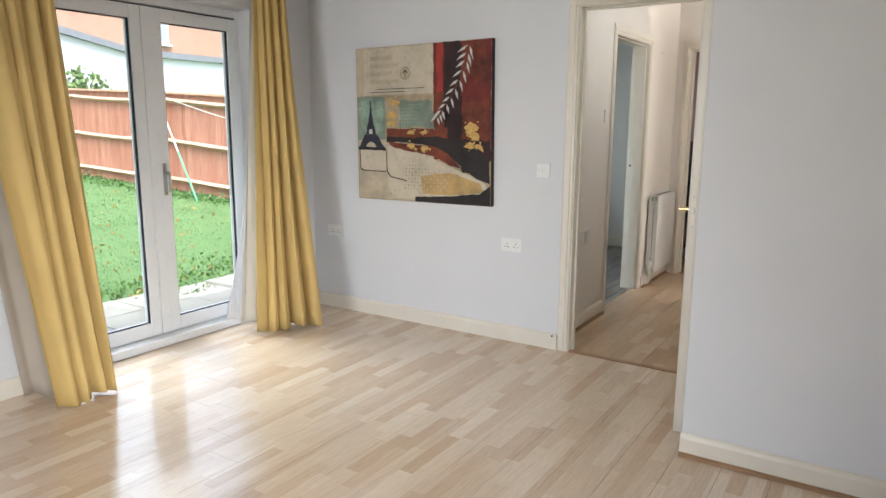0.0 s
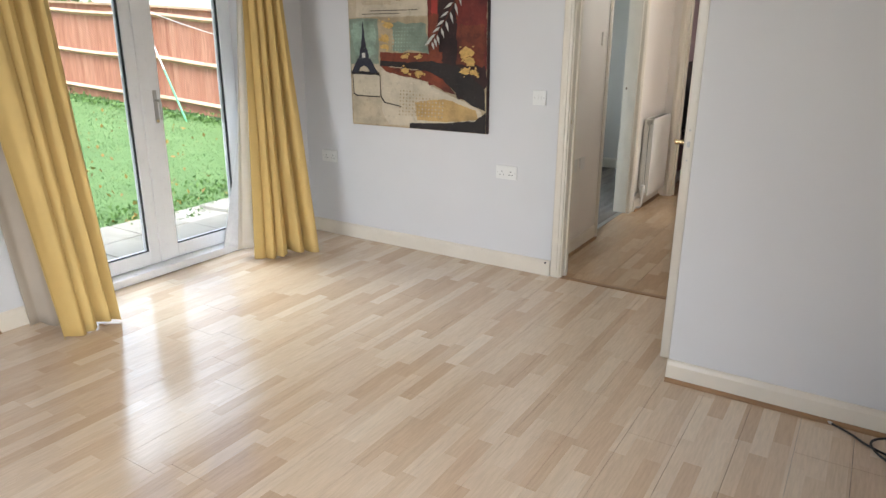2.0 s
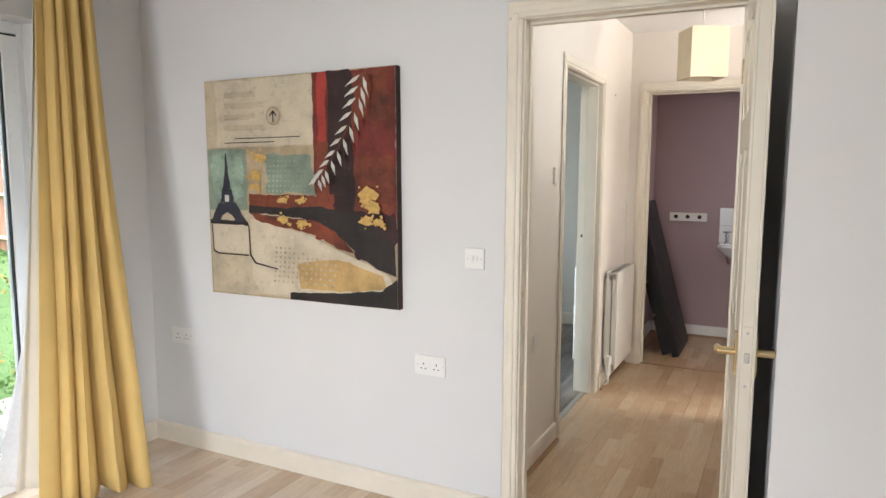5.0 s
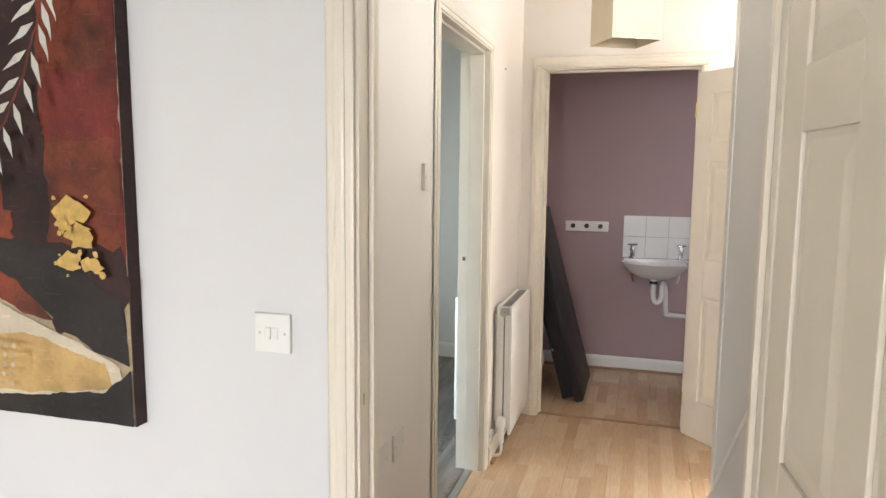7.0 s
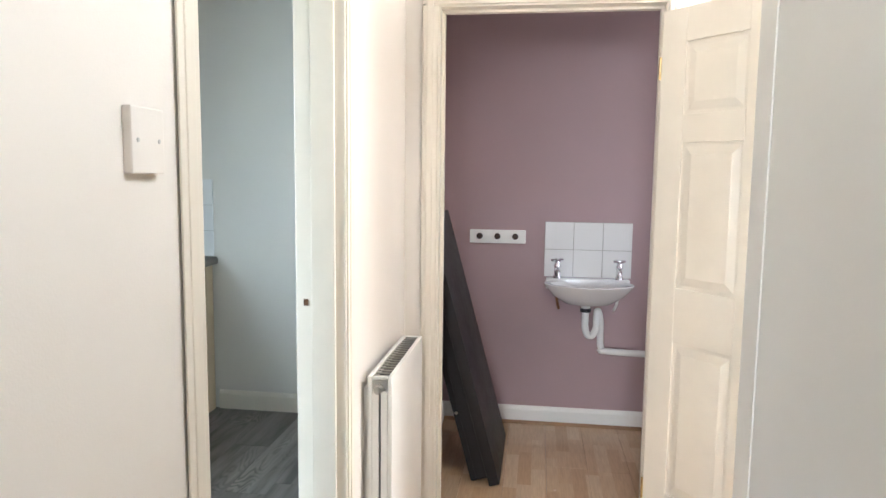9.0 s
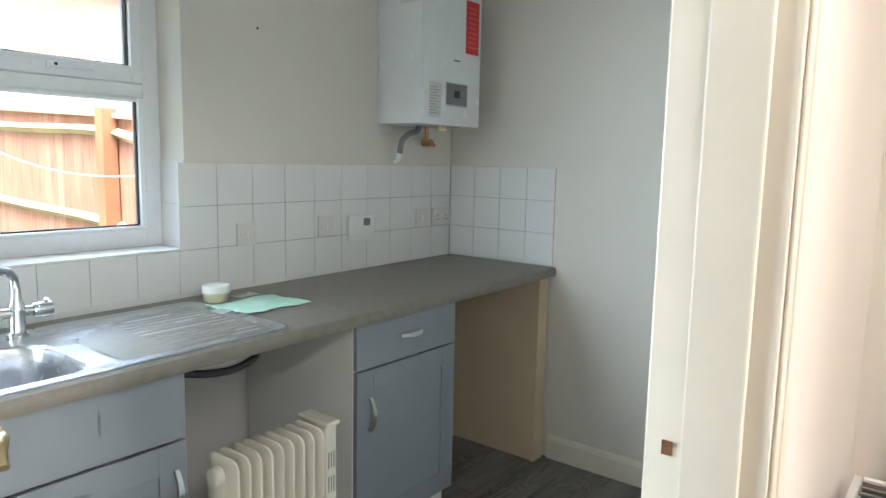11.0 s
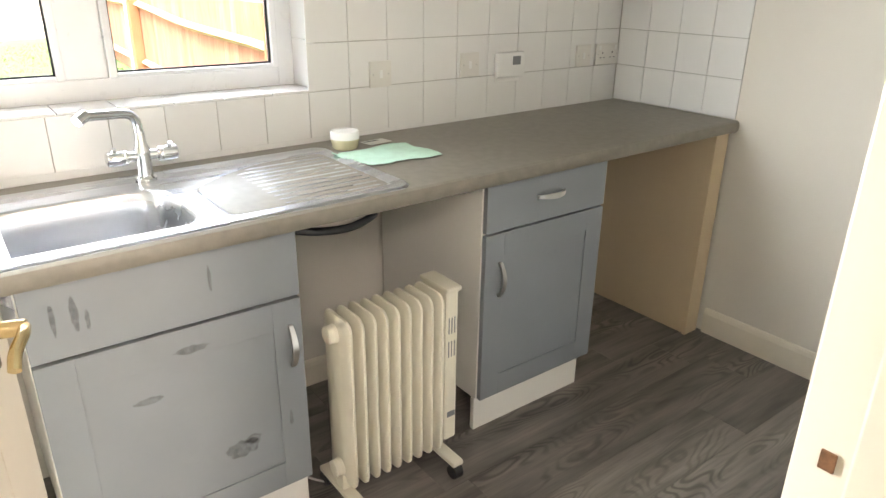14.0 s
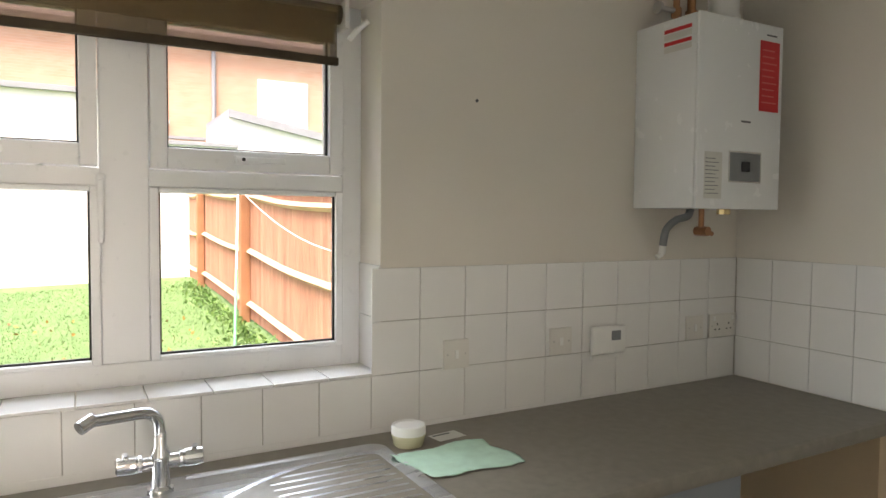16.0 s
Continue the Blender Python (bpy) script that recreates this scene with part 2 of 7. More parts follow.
def tube(bm, pts, r, n=10):
    """A round tube along points."""
    pts = [Vector(p) for p in pts]
    rings = []
    up = Vector((0.13, 0.21, 0.97))
    for i, p in enumerate(pts):
        d = (pts[min(i + 1, len(pts) - 1)] - pts[max(i - 1, 0)]).normalized()
        s = d.cross(up).normalized()
        u = s.cross(d)
        rings.append([bm.verts.new(p + r * (math.cos(2 * math.pi * k / n) * s + math.sin(2 * math.pi * k / n) * u)) for k in range(n)])
    for a, b in zip(rings, rings[1:]):
        for k in range(n):
            bm.faces.new((a[k], a[(k + 1) % n], b[(k + 1) % n], b[k]))
    bm.faces.new(rings[0])
    bm.faces.new(rings[-1])
    return bm


def curve_pts(ctrl, n=8):
    """A smooth line through control points."""
    c = [Vector(p) for p in ctrl]
    c = [2 * c[0] - c[1]] + c + [2 * c[-1] - c[-2]]
    out = []
    for i in range(1, len(c) - 2):
        for k in range(n):
            t = k / n
            a, b, d, e = c[i - 1:i + 3]
            out.append(0.5 * (2 * b + (d - a) * t + (2 * a - 5 * b + 4 * d - e) * t * t + (3 * b - a - 3 * d + e) * t ** 3))
    out.append(c[-2])
    return out


def solid(name, bm, material, smooth=False):
    bmesh.ops.recalc_face_normals(bm, faces=bm.faces)
    me = bpy.data.meshes.new(name)
    bm.to_mesh(me)
    bm.free()
    for mt in (material if isinstance(material, (list, tuple)) else (material,)):
        me.materials.append(mt)
    if smooth:
        me.polygons.foreach_set("use_smooth", [True] * len(me.polygons))
        me.set_sharp_from_angle(angle=radians(38))
    return new(name, me)


def part(name, bm, material, parent, label="", smooth=False, m=None):
    """One mesh under a thing or under a part, in its parent's own space."""
    ob = solid(name, bm, material, smooth)
    ob.parent = parent
    if m:
        ob.matrix_basis = m
    if label:
        ob["label"] = label
    return ob


def thing(name, m, label, category, group="", kind=""):
    ob = new(name)
    ob.empty_display_size = 0.1
    ob.matrix_basis = m
    return tagged(ob, label, category, group, kind)


def structure(name, bm, material, label, category="wall", smooth=False):
    return tagged(solid(name, bm, material, smooth), label, category, "", "structure")


def box_of(a, b, bev=0.0):
    return bx(bmesh.new(), a, b, bev)


# ---- the shell ----
CEIL = 2.46
XW, XO = -3.42, -3.70          # garden wall, inner and outer face
YP = 4.03                      # wall with the picture
YK = 7.795                     # kitchen's far wall
XH = -1.47                     # hall's wall towards the kitchen

# ground under the house
structure("floor", box_of((-3.7, -2.4, -0.14), (2.4, 8.0, -0.012)), M_GROUT, "screed under the floor coverings", "floor")
bm = bmesh.new()
bx(bm, (-3.7, -2.4, CEIL), (2.4, 8.0, CEIL + 0.15))
structure("ceiling", bm, M_CEILING, "plain white painted ceiling", "ceiling")

# garden wall in pieces round the glazed doors and the kitchen window
FD0, FD1, FDT = 2.075, 3.505, 2.115
KW0, KW1, KWB, KWT = 5.02, 6.326, 1.06, 2.10
bm = bmesh.new()
bx(bm, (XO, -2.3, -0.14), (XW, FD0, CEIL))
bx(bm, (XO, FD1, -0.14), (XW, 4.08, CEIL))
bx(bm, (XO, FD0, FDT), (XW, FD1, CEIL))
structure("wall_west", bm, M_LIVING, "pale grey painted wall round the glazed garden doors")
# the gap from y 4.18 to 4.92 is unseen, added for the side fill lamp
bm = bmesh.new()
bx(bm, (XO, 4.08, -0.14), (XW, 4.18, CEIL))
bx(bm, (XO, 4.92, -0.14), (XW, KW0, CEIL))
bx(bm, (XO, 4.18, 2.05), (XW, 4.92, CEIL))
bx(bm, (XO, KW1, -0.14), (XW, 7.95, CEIL))
bx(bm, (XO, KW0, -0.14), (XW, KW1, KWB))
bx(bm, (XO, KW0, KWT), (XW, KW1, CEIL))
structure("wall_kitchen_west", bm, M_KITCHEN, "off-white painted kitchen wall round the window")

# wall with the picture, and the doorway to the hall
DL, DR, DT = -1.325, -0.555, 2.03
bm = bmesh.new()
bx(bm, (XW, YP, 0), (DL - 0.02, YP + 0.05, CEIL))
bx(bm, (DR + 0.02, YP, 0), (-0.418, YP + 0.05, CEIL))
bx(bm, (DL - 0.02, YP, DT + 0.02), (DR + 0.02, YP + 0.05, CEIL))
structure("wall_north", bm, M_LIVING, "pale grey painted wall carrying a canvas picture")
bm = bmesh.new()
bx(bm, (DL - 0.13, YP + 0.05, 0), (DL - 0.02, YP + 0.10, CEIL))
bx(bm, (DR + 0.02, YP + 0.05, 0), (-0.44, YP + 0.10, CEIL))
bx(bm, (DL - 0.02, YP + 0.05, DT + 0.02), (DR + 0.02, YP + 0.10, CEIL))
structure("wall_hall_south", bm, M_HALL, "cream painted hall wall over the doorway")
bm = box_of((XW, YP + 0.05, 0), (XH - 0.135, YP + 0.10, CEIL))
structure("wall_kitchen_south", bm, M_KITCHEN, "off-white painted kitchen wall")

# stair casing that stands into the living room
bm = bmesh.new()
bx(bm, (-0.409, 3.06, 0), (2.3, 3.16, CEIL))
bx(bm, (-0.409, 3.16, 0), (-0.30, YP + 0.05, CEIL))
structure("wall_stair_casing", bm, M_LIVING, "pale grey boxed-in casing of the staircase")
# east wall; its opening is made only for the added fill lamp
bm = bmesh.new()
bx(bm, (2.2, -2.3, 0), (2.3, -1.4, CEIL))
bx(bm, (2.2, 0.2, 0), (2.3, 3.06, CEIL))
bx(bm, (2.2, -1.4, 0), (2.3, 0.2, 0.8))
bx(bm, (2.2, -1.4, 2.05), (2.3, 0.2, CEIL))
structure("wall_east", bm, M_LIVING, "pale grey painted wall with an unseen opening put in for daylight")
bm = bmesh.new()
bx(bm, (-3.7, -2.4, 0), (-2.6, -2.25, CEIL))
bx(bm, (-0.8, -2.4, 0), (2.3, -2.25, CEIL))
bx(bm, (-2.6, -2.4, 0), (-0.8, -2.25, 0.8))
bx(bm, (-2.6, -2.4, 2.05), (-0.8, -2.25, CEIL))
structure("wall_south", bm, M_LIVING, "pale grey painted wall with an unseen opening put in for daylight")

# hall wall towards the kitchen, with the kitchen doorway
K0, K1, KT = 5.058, 5.850, 2.00
bm = bmesh.new()
bx(bm, (XH - 0.06, YP + 0.10, 0), (XH, K0 - 0.02, CEIL))
bx(bm, (XH - 0.06, K1 + 0.02, 0), (XH, 6.76, CEIL))
bx(bm, (XH - 0.06, K0 - 0.02, KT + 0.02), (XH, K1 + 0.02, CEIL))
structure("wall_hall_west", bm, M_HALL, "cream painted hall wall with scuffs")
bm = bmesh.new()
bx(bm, (XH - 0.135, YP + 0.10, 0), (XH - 0.06, K0 - 0.02, CEIL))
bx(bm, (XH - 0.135, K1 + 0.02, 0), (XH - 0.06, YK + 0.1, CEIL))
bx(bm, (XH - 0.135, K0 - 0.02, KT + 0.02), (XH - 0.06, K1 + 0.02, CEIL))
structure("wall_kitchen_east", bm, M_KITCHEN, "off-white painted kitchen wall")
structure("wall_kitchen_north", box_of((XW, YK, 0), (XH - 0.135, YK + 0.15, CEIL)), M_KITCHEN, "off-white painted kitchen wall")

# end of the hall and the cloakroom
C0, C1, CT = -1.335, -0.505, 2.03
YC = 6.70
bm = bmesh.new()
bx(bm, (XH, YC, 0), (C0 - 0.02, YC + 0.06, CEIL))
bx(bm, (C1 + 0.02, YC, 0), (1.4, YC + 0.06, CEIL))
bx(bm, (C0 - 0.02, YC, CT + 0.02), (C1 + 0.02, YC + 0.06, CEIL))
structure("wall_hall_north", bm, M_HALL, "cream painted wall at the end of the hall")
bm = bmesh.new()
bx(bm, (-1.53, YC + 0.06, 0), (C0 - 0.02, YC + 0.10, CEIL))
bx(bm, (C1 + 0.02, YC + 0.06, 0), (0.5, YC + 0.10, CEIL))
bx(bm, (C0 - 0.02, YC + 0.06, CT + 0.02), (C1 + 0.02, YC + 0.10, CEIL))
structure("wall_cloakroom_south", bm, M_MAUVE, "mauve painted wall round the cloakroom doorway")
structure("wall_cloakroom_west", box_of((-1.53, YC + 0.10, 0), (-1.47, 7.85, CEIL)), M_MAUVE, "mauve painted cloakroom wall")
structure("wall_cloakroom_north", box_of((-1.53, 7.85, 0), (0.6, 7.95, CEIL)), M_MAUVE, "mauve painted cloakroom wall behind the basin")
bm = bmesh.new()
bx(bm, (0.5, YC + 0.06, 0), (0.6, 7.0, CEIL))
bx(bm, (0.5, 7.6, 0), (0.6, 7.85, CEIL))
bx(bm, (0.5, 7.0, 0), (0.6, 7.6, 1.2))
bx(bm, (0.5, 7.0, 2.0), (0.6, 7.6, CEIL))
structure("wall_cloakroom_east", bm, M_MAUVE, "mauve painted cloakroom wall with a window opening")

# staircase side of the hall, and the entrance
# the slot above 2.10 m is unseen, added for the fill lamp
bm = box_of((-0.44, YP + 0.10, 0), (-0.34, 5.795, 2.10))
bx(bm, (-0.44, YP + 0.10, 2.10), (-0.34, 4.40, CEIL))
bx(bm, (-0.44, 5.50, 2.10), (-0.34, 5.795, CEIL))
structure("wall_stair_side", bm, M_STAIR, "warm grey painted wall beside the stairs, slotted at the top for fill light")
bm = bmesh.new()
bx(bm, (-0.34, 5.70, 0), (1.3, 5.80, CEIL))
structure("wall_entrance_south", bm, M_HALL, "cream painted wall by the entrance")
bm = bmesh.new()
bx(bm, (1.25, 5.80, 2.2), (1.35, YC, CEIL))
bx(bm, (1.25, 5.80, 0), (1.35, 5.82, 2.2))
bx(bm, (1.25, 6.68, 0), (1.35, YC, 2.2))
structure("wall_entrance", bm, M_HALL, "cream painted wall round the entrance opening")
structure("ground_porch", box_of((1.2, 5.6, -0.12), (3.0, 7.0, -0.02)), M_GROUT, "concrete porch slab", "ground")

# ---- trim ----
def skirting(name, p, q, inward, material=None, h=0.1):
    """A skirting board with a rounded top along a wall from p to q; inward is the way it stands out."""
    p, q, n = Vector((*p, 0)), Vector((*q, 0)), Vector((*inward, 0))
    prof = [(0, 0), (0.016, 0), (0.016, h - 0.022), (0.012, h - 0.008), (0.006, h), (0, h)]
    bm = bmesh.new()
    a = [bm.verts.new(p + n * d + Vector((0, 0, z))) for d, z in prof]
    b = [bm.verts.new(q + n * d + Vector((0, 0, z))) for d, z in prof]
    for i in range(len(prof)):
        j = (i + 1) % len(prof)
        bm.faces.new((a[i], a[j], b[j], b[i]))
    bm.faces.new(a)
    bm.faces.new(b)
    return structure(name, bm, material or M_GLOSS, "cream painted skirting board", "skirting")


def bead(name, p, q, inward):
    """The wooden edge bead that hides the gap between floor and skirting."""
    p, q, n = Vector((*p, 0)), Vector((*q, 0)), Vector((*inward, 0))
    prof = [(0.0165, 0), (0.032, 0), (0.030, 0.009), (0.0225, 0.016), (0.0165, 0.017)]
    bm = bmesh.new()
    a = [bm.verts.new(p + n * d + Vector((0, 0, z))) for d, z in prof]
    b = [bm.verts.new(q + n * d + Vector((0, 0, z))) for d, z in prof]
    for i in range(len(prof)):
        j = (i + 1) % len(prof)
        bm.faces.new((a[i], a[j], b[j], b[i]))
    bm.faces.new(a)
    bm.faces.new(b)
    return structure(name, bm, M_BEADWOOD, "thin wooden floor edging bead", "trim")


M_BEADWOOD = paint("brown_edging_wood", (0.30, 0.17, 0.08), 0.5, 0.15, 10, 120, 0.08)
skirting("baseboard", (XW, YP), (DL - 0.075, YP), (0, -1))
skirting("baseboard", (XW, -2.25), (XW, FD0 - 0.02), (1, 0))
skirting("baseboard", (XW, FD1 + 0.02), (XW, YP - 0.017), (1, 0))
skirting("baseboard", (-0.412, 3.06), (2.2, 3.06), (0, -1))
bead("trim", (-0.412, 3.06), (2.2, 3.06), (0, -1))
bead("trim", (XW, -2.25), (XW, 1.7), (1, 0))
skirting("baseboard", (XH, YP + 0.10), (XH, K0 - 0.075), (1, 0))
bead("trim", (XH, YP + 0.10), (XH, K0 - 0.075), (1, 0))
skirting("baseboard", (XH, K1 + 0.075), (XH, YC), (1, 0))
bead("trim", (XH, K1 + 0.09), (XH, YC), (1, 0))
skirting("baseboard", (-1.47, 7.85), (0.5, 7.85), (0, -1), M_WHITEGLOSS)
bead("trim", (-1.47, 7.85), (0.5, 7.85), (0, -1))
skirting("baseboard", (-1.47, YC + 0.1), (-1.47, 7.83), (1, 0), M_WHITEGLOSS)
skirting("baseboard", (-2.80, YK), (XH - 0.135, YK), (0, -1), M_GLOSS, 0.11)
skirting("baseboard", (XW, 5.97), (XW, 6.54), (1, 0), M_GLOSS, 0.10)
skirting("baseboard", (XH - 0.135, K1 + 0.08), (XH - 0.135, YK - 0.02), (-1, 0), M_GLOSS, 0.11)


def door_lining(name, axis, a0, a1, d0, d1, top, label, sides=(1, 1), w=0.062, proud=(0.011, 0.016)):
    """Door lining with stop and moulded architraves. axis 'x': the opening runs along x, its wall from d0 to d1 in y."""
    t = thing(name, Matrix(), label, "door frame", kind="structure")

    def P(a, d, z):
        return (a, d, z) if axis == "x" else (d, a, z)

    def add(nm, lo, hi, bev=0.003):
        l = [min(u, v) for u, v in zip(P(*lo), P(*hi))]
        h = [max(u, v) for u, v in zip(P(*lo), P(*hi))]
        part(nm, box_of(l, h, bev), M_GLOSS, t)

    e = 0.004
    add("jamb", (a0 - 0.022, d0 - e, 0), (a0, d1 + e, top))
    add("jamb", (a1, d0 - e, 0), (a1 + 0.022, d1 + e, top))
    add("head", (a0 - 0.022, d0 - e, top), (a1 + 0.022, d1 + e, top + 0.022))
    add("stop", (a0, d0 + 0.044, 0), (a0 + 0.012, d1 - 0.024, top - 0.012))
    add("stop", (a1 - 0.012, d0 + 0.044, 0), (a1, d1 - 0.024, top - 0.012))
    add("stop", (a0, d0 + 0.044, top - 0.012), (a1, d1 - 0.024, top))
    for s, d, on in ((-1, d0 - e, sides[0]), (1, d1 + e, sides[1])):
        if not on:
            continue
        for lay, wi, th in ((0, w, proud[0]), (1, w - 0.03, proud[1])):
            g = 0.007 + (0.0 if lay == 0 else 0.018)
            o = 0.007 + w if lay == 0 else g + wi - 0.004
            lo_d, hi_d = d, d + s * th
            add("architrave", (a0 - o, lo_d, 0), (a0 - g, hi_d, top + g), proud[0] * 0.7)
            add("architrave", (a1 + g, lo_d, 0), (a1 + o, hi_d, top + g), proud[0] * 0.7)
            add("architrave", (a0 - o, lo_d, top + g), (a1 + o, hi_d, top + o), proud[0] * 0.7)
    return t


living_frame = door_lining("door_1", "x", DL, DR, YP, YP + 0.10, DT, "cream gloss door lining and architrave of the living room")
kitchen_frame = door_lining("door_2", "y", K0, K1, XH - 0.135, XH, KT, "cream gloss door lining of the kitchen with an empty strike hole", (0, 1), 0.062, (0.005, 0.008))
cloak_frame = door_lining("door_3", "x", C0, C1, YC, YC + 0.10, CT, "cream gloss door lining of the cloakroom")
part("strike_recess", box_of((-1.586, K1 - 0.0035, 1.034), (-1.573, K1 - 0.0005, 1.052), 0.0008), paint("bare_splintered_wood", (0.16, 0.075, 0.035), 0.9, 0.5, 90, 200, 0.3), kitchen_frame, "bare wooden strike hole")
part("strike_plate", box_of((-1.342 + 0.005, YP + 0.012, 0.96), (-1.322, YP + 0.014, 0.985), 0.0005), M_BRASS, living_frame, "brass strike plate")


def lever(parent, x, z, side, material, point):
    """A lever handle on a back plate; side is the face (-1 or 1), point the way in which the lever runs."""
    y = side * 0.02
    h = part("door_handle", box_of((x - 0.021, min(y, y + side * 0.006), z - 0.035), (x + 0.021, max(y, y + side * 0.006), z + 0.07), 0.003), material, parent, "brass lever handle on a back plate")
    bm = bmesh.new()
    cyl(bm, (x, y, z + 0.02), (x, y + side * 0.045, z + 0.02), 0.010, 16)
    tube(bm, curve_pts([(x, y + side * 0.043, z + 0.02), (x + point * 0.022, y + side * 0.047, z + 0.022), (x + point * 0.052, y + side * 0.045, z + 0.016), (x + point * 0.070, y + side * 0.046, z + 0.004)], 6), 0.0070, 12)
    part("lever", bm, material, h, smooth=True)


def panel_door(name, m, w, h, label, handle_at, mat, handle_mat=None, handle_z=1.0, hinges_at=0.0):
    """A six-panel moulded door; its hinge edge is the z axis, the leaf runs along +x and is 40 mm thick about y = 0."""
    t = thing(name, m, label, "door", kind="structure")
    part("leaf", box_of((0, -0.0125, 0.006), (w, 0.0125, h), 0.001), mat, t)
    st, mid = 0.105, 0.10
    pw = (w - 2 * st - mid) / 2
    rows = ((0.22, 0.80), (1.00, 1.52), (1.62, h - 0.12))
    xs = (st, st + pw + mid)
    for s in (-1, 1):
        def strip(x0, z0, x1, z1, nm):
            part(nm, box_of((x0, min(s * 0.0125, s * 0.02), z0), (x1, max(s * 0.0125, s * 0.02), z1), 0.0022), mat, t)
        for x0, x1 in ((0, st), (st + pw, st + pw + mid), (w - st, w)):
            strip(x0, 0.006, x1, h, "stile")
        for z0, z1 in ((0.006, 0.22), (0.80, 1.00), (1.52, 1.62), (h - 0.12, h)):
            strip(st, z0, st + pw, z1, "rail")
            strip(st + pw + mid, z0, w - st, z1, "rail")
        for x in xs:
            for z0, z1 in rows:
                bm = bmesh.new()
                g = 0.012
                ring = [[bm.verts.new((xx, s * yy, zz)) for xx, zz in ((x + o, z0 + o), (x + pw - o, z0 + o), (x + pw - o, z1 - o), (x + o, z1 - o))] for o, yy in ((g, 0.0128), (g + 0.03, 0.0188))]
                for k in range(4):
                    bm.faces.new((ring[0][k], ring[0][(k + 1) % 4], ring[1][(k + 1) % 4], ring[1][k]))
                bm.faces.new(ring[1])
                part("raised_panel", bm, mat, t)
    if handle_mat:
        for s in (-1, 1):
            lever(t, handle_at, handle_z, s, handle_mat, -1)
    if handle_mat:
        plate_z = handle_z + 0.02
        fore = part("lock_forend", box_of((w - 0.001, -0.0115, plate_z - 0.085), (w + 0.0015, 0.0115, plate_z + 0.075), 0.0006), mat, t, "painted-over lock forend on the door's edge")
        part("latch_bolt", box_of((w + 0.0015, -0.006, plate_z - 0.012), (w + 0.009, 0.006, plate_z + 0.012), 0.002), M_NICKEL, fore)
        for dz in (-0.07, 0.06):
            bm = bmesh.new()
            cyl(bm, (w + 0.001, 0, plate_z + dz), (w + 0.0022, 0, plate_z + dz), 0.004, 10)
            part("screw", bm, M_NICKEL, fore)
    for z in (0.2, h - 0.2):
        bm = bmesh.new()
        cyl(bm, (-0.004, -0.021, z - 0.04), (-0.004, -0.021, z + 0.04), 0.005, 10)
        part("hinge", bm, M_BRASS, t)
    return t


# leaf runs from the hinge at the doorway's side towards its latch edge
d = Vector((-0.472 + 0.535, 3.260 - 4.008))
panel_door("door_living_room", pose(-0.535, 4.005, 0, 0, 0, math.degrees(math.atan2(d.y, d.x))), 0.752, 1.99, "cream gloss six-panel door standing open against the wall", 0.695, M_GLOSS, M_BRASS)
panel_door("door_kitchen", pose(-1.622, 5.070, 0, 0, 0, math.degrees(math.atan2(0.250, -0.71))), 0.745, 1.98, "cream gloss six-panel kitchen door standing open", 0.672, M_GLOSS, M_BRASS, 1.015)
panel_door("door_cloakroom", pose(-0.505, 6.685, 0, 0, 0, -50), 0.80, 1.99, "cream gloss six-panel cloakroom door opened into the hall", 0.74, M_GLOSS, M_BRASS)

# brass threshold strip in the living room doorway, worn strip at the kitchen
structure("trim_threshold", box_of((DL, YP - 0.012, 0), (DR, YP + 0.026, 0.006), 0.002), M_BEADWOOD, "brown wooden threshold strip", "trim")
structure("trim_threshold", box_of((XH - 0.085, K0, 0), (XH - 0.05, K1, 0.006), 0.002), M_NICKEL, "worn metal threshold strip", "trim")
structure("trim_threshold", box_of((C0, YC + 0.03, 0), (C1, YC + 0.06, 0.006), 0.002), M_BEADWOOD, "brown wooden threshold strip", "trim")

# ---- glass ----
M_GLASS = Nodes("clear_glass")
M_GLASS.b.inputs["Transmission Weight"].default_value = 1.0
M_GLASS.b.inputs["Roughness"].default_value = 0.0
M_GLASS.b.inputs["IOR"].default_value = 1.02
M_GLASS = M_GLASS.m


def pane(parent, a, b):
    ob = part("pane", box_of(a, b), M_GLASS, parent, "clear glass pane")
    ob.visible_shadow = False
    return ob


# ---- glazed garden doors ----
gd = thing("window_1", pose(-3.60, 0, 0), "white double glazed doors to the garden, closed", "glazed doors", kind="structure")
for a, b in (((-0.035, FD0, 0), (0.035, FD0 + 0.045, FDT)), ((-0.035, FD1 - 0.03, 0), (0.035, FD1, FDT)), ((-0.035, FD0 + 0.045, FDT - 0.05), (0.035, FD1 - 0.03, FDT)), ((-0.035, FD0 + 0.045, 0), (0.035, FD1 - 0.03, 0.047))):
    part("frame", box_of(a, b, 0.003), M_UPVC, gd)
part("threshold", box_of((0.036, FD0, 0), (0.135, FD1, 0.050), 0.006), M_UPVC, gd, "white plastic inner threshold")
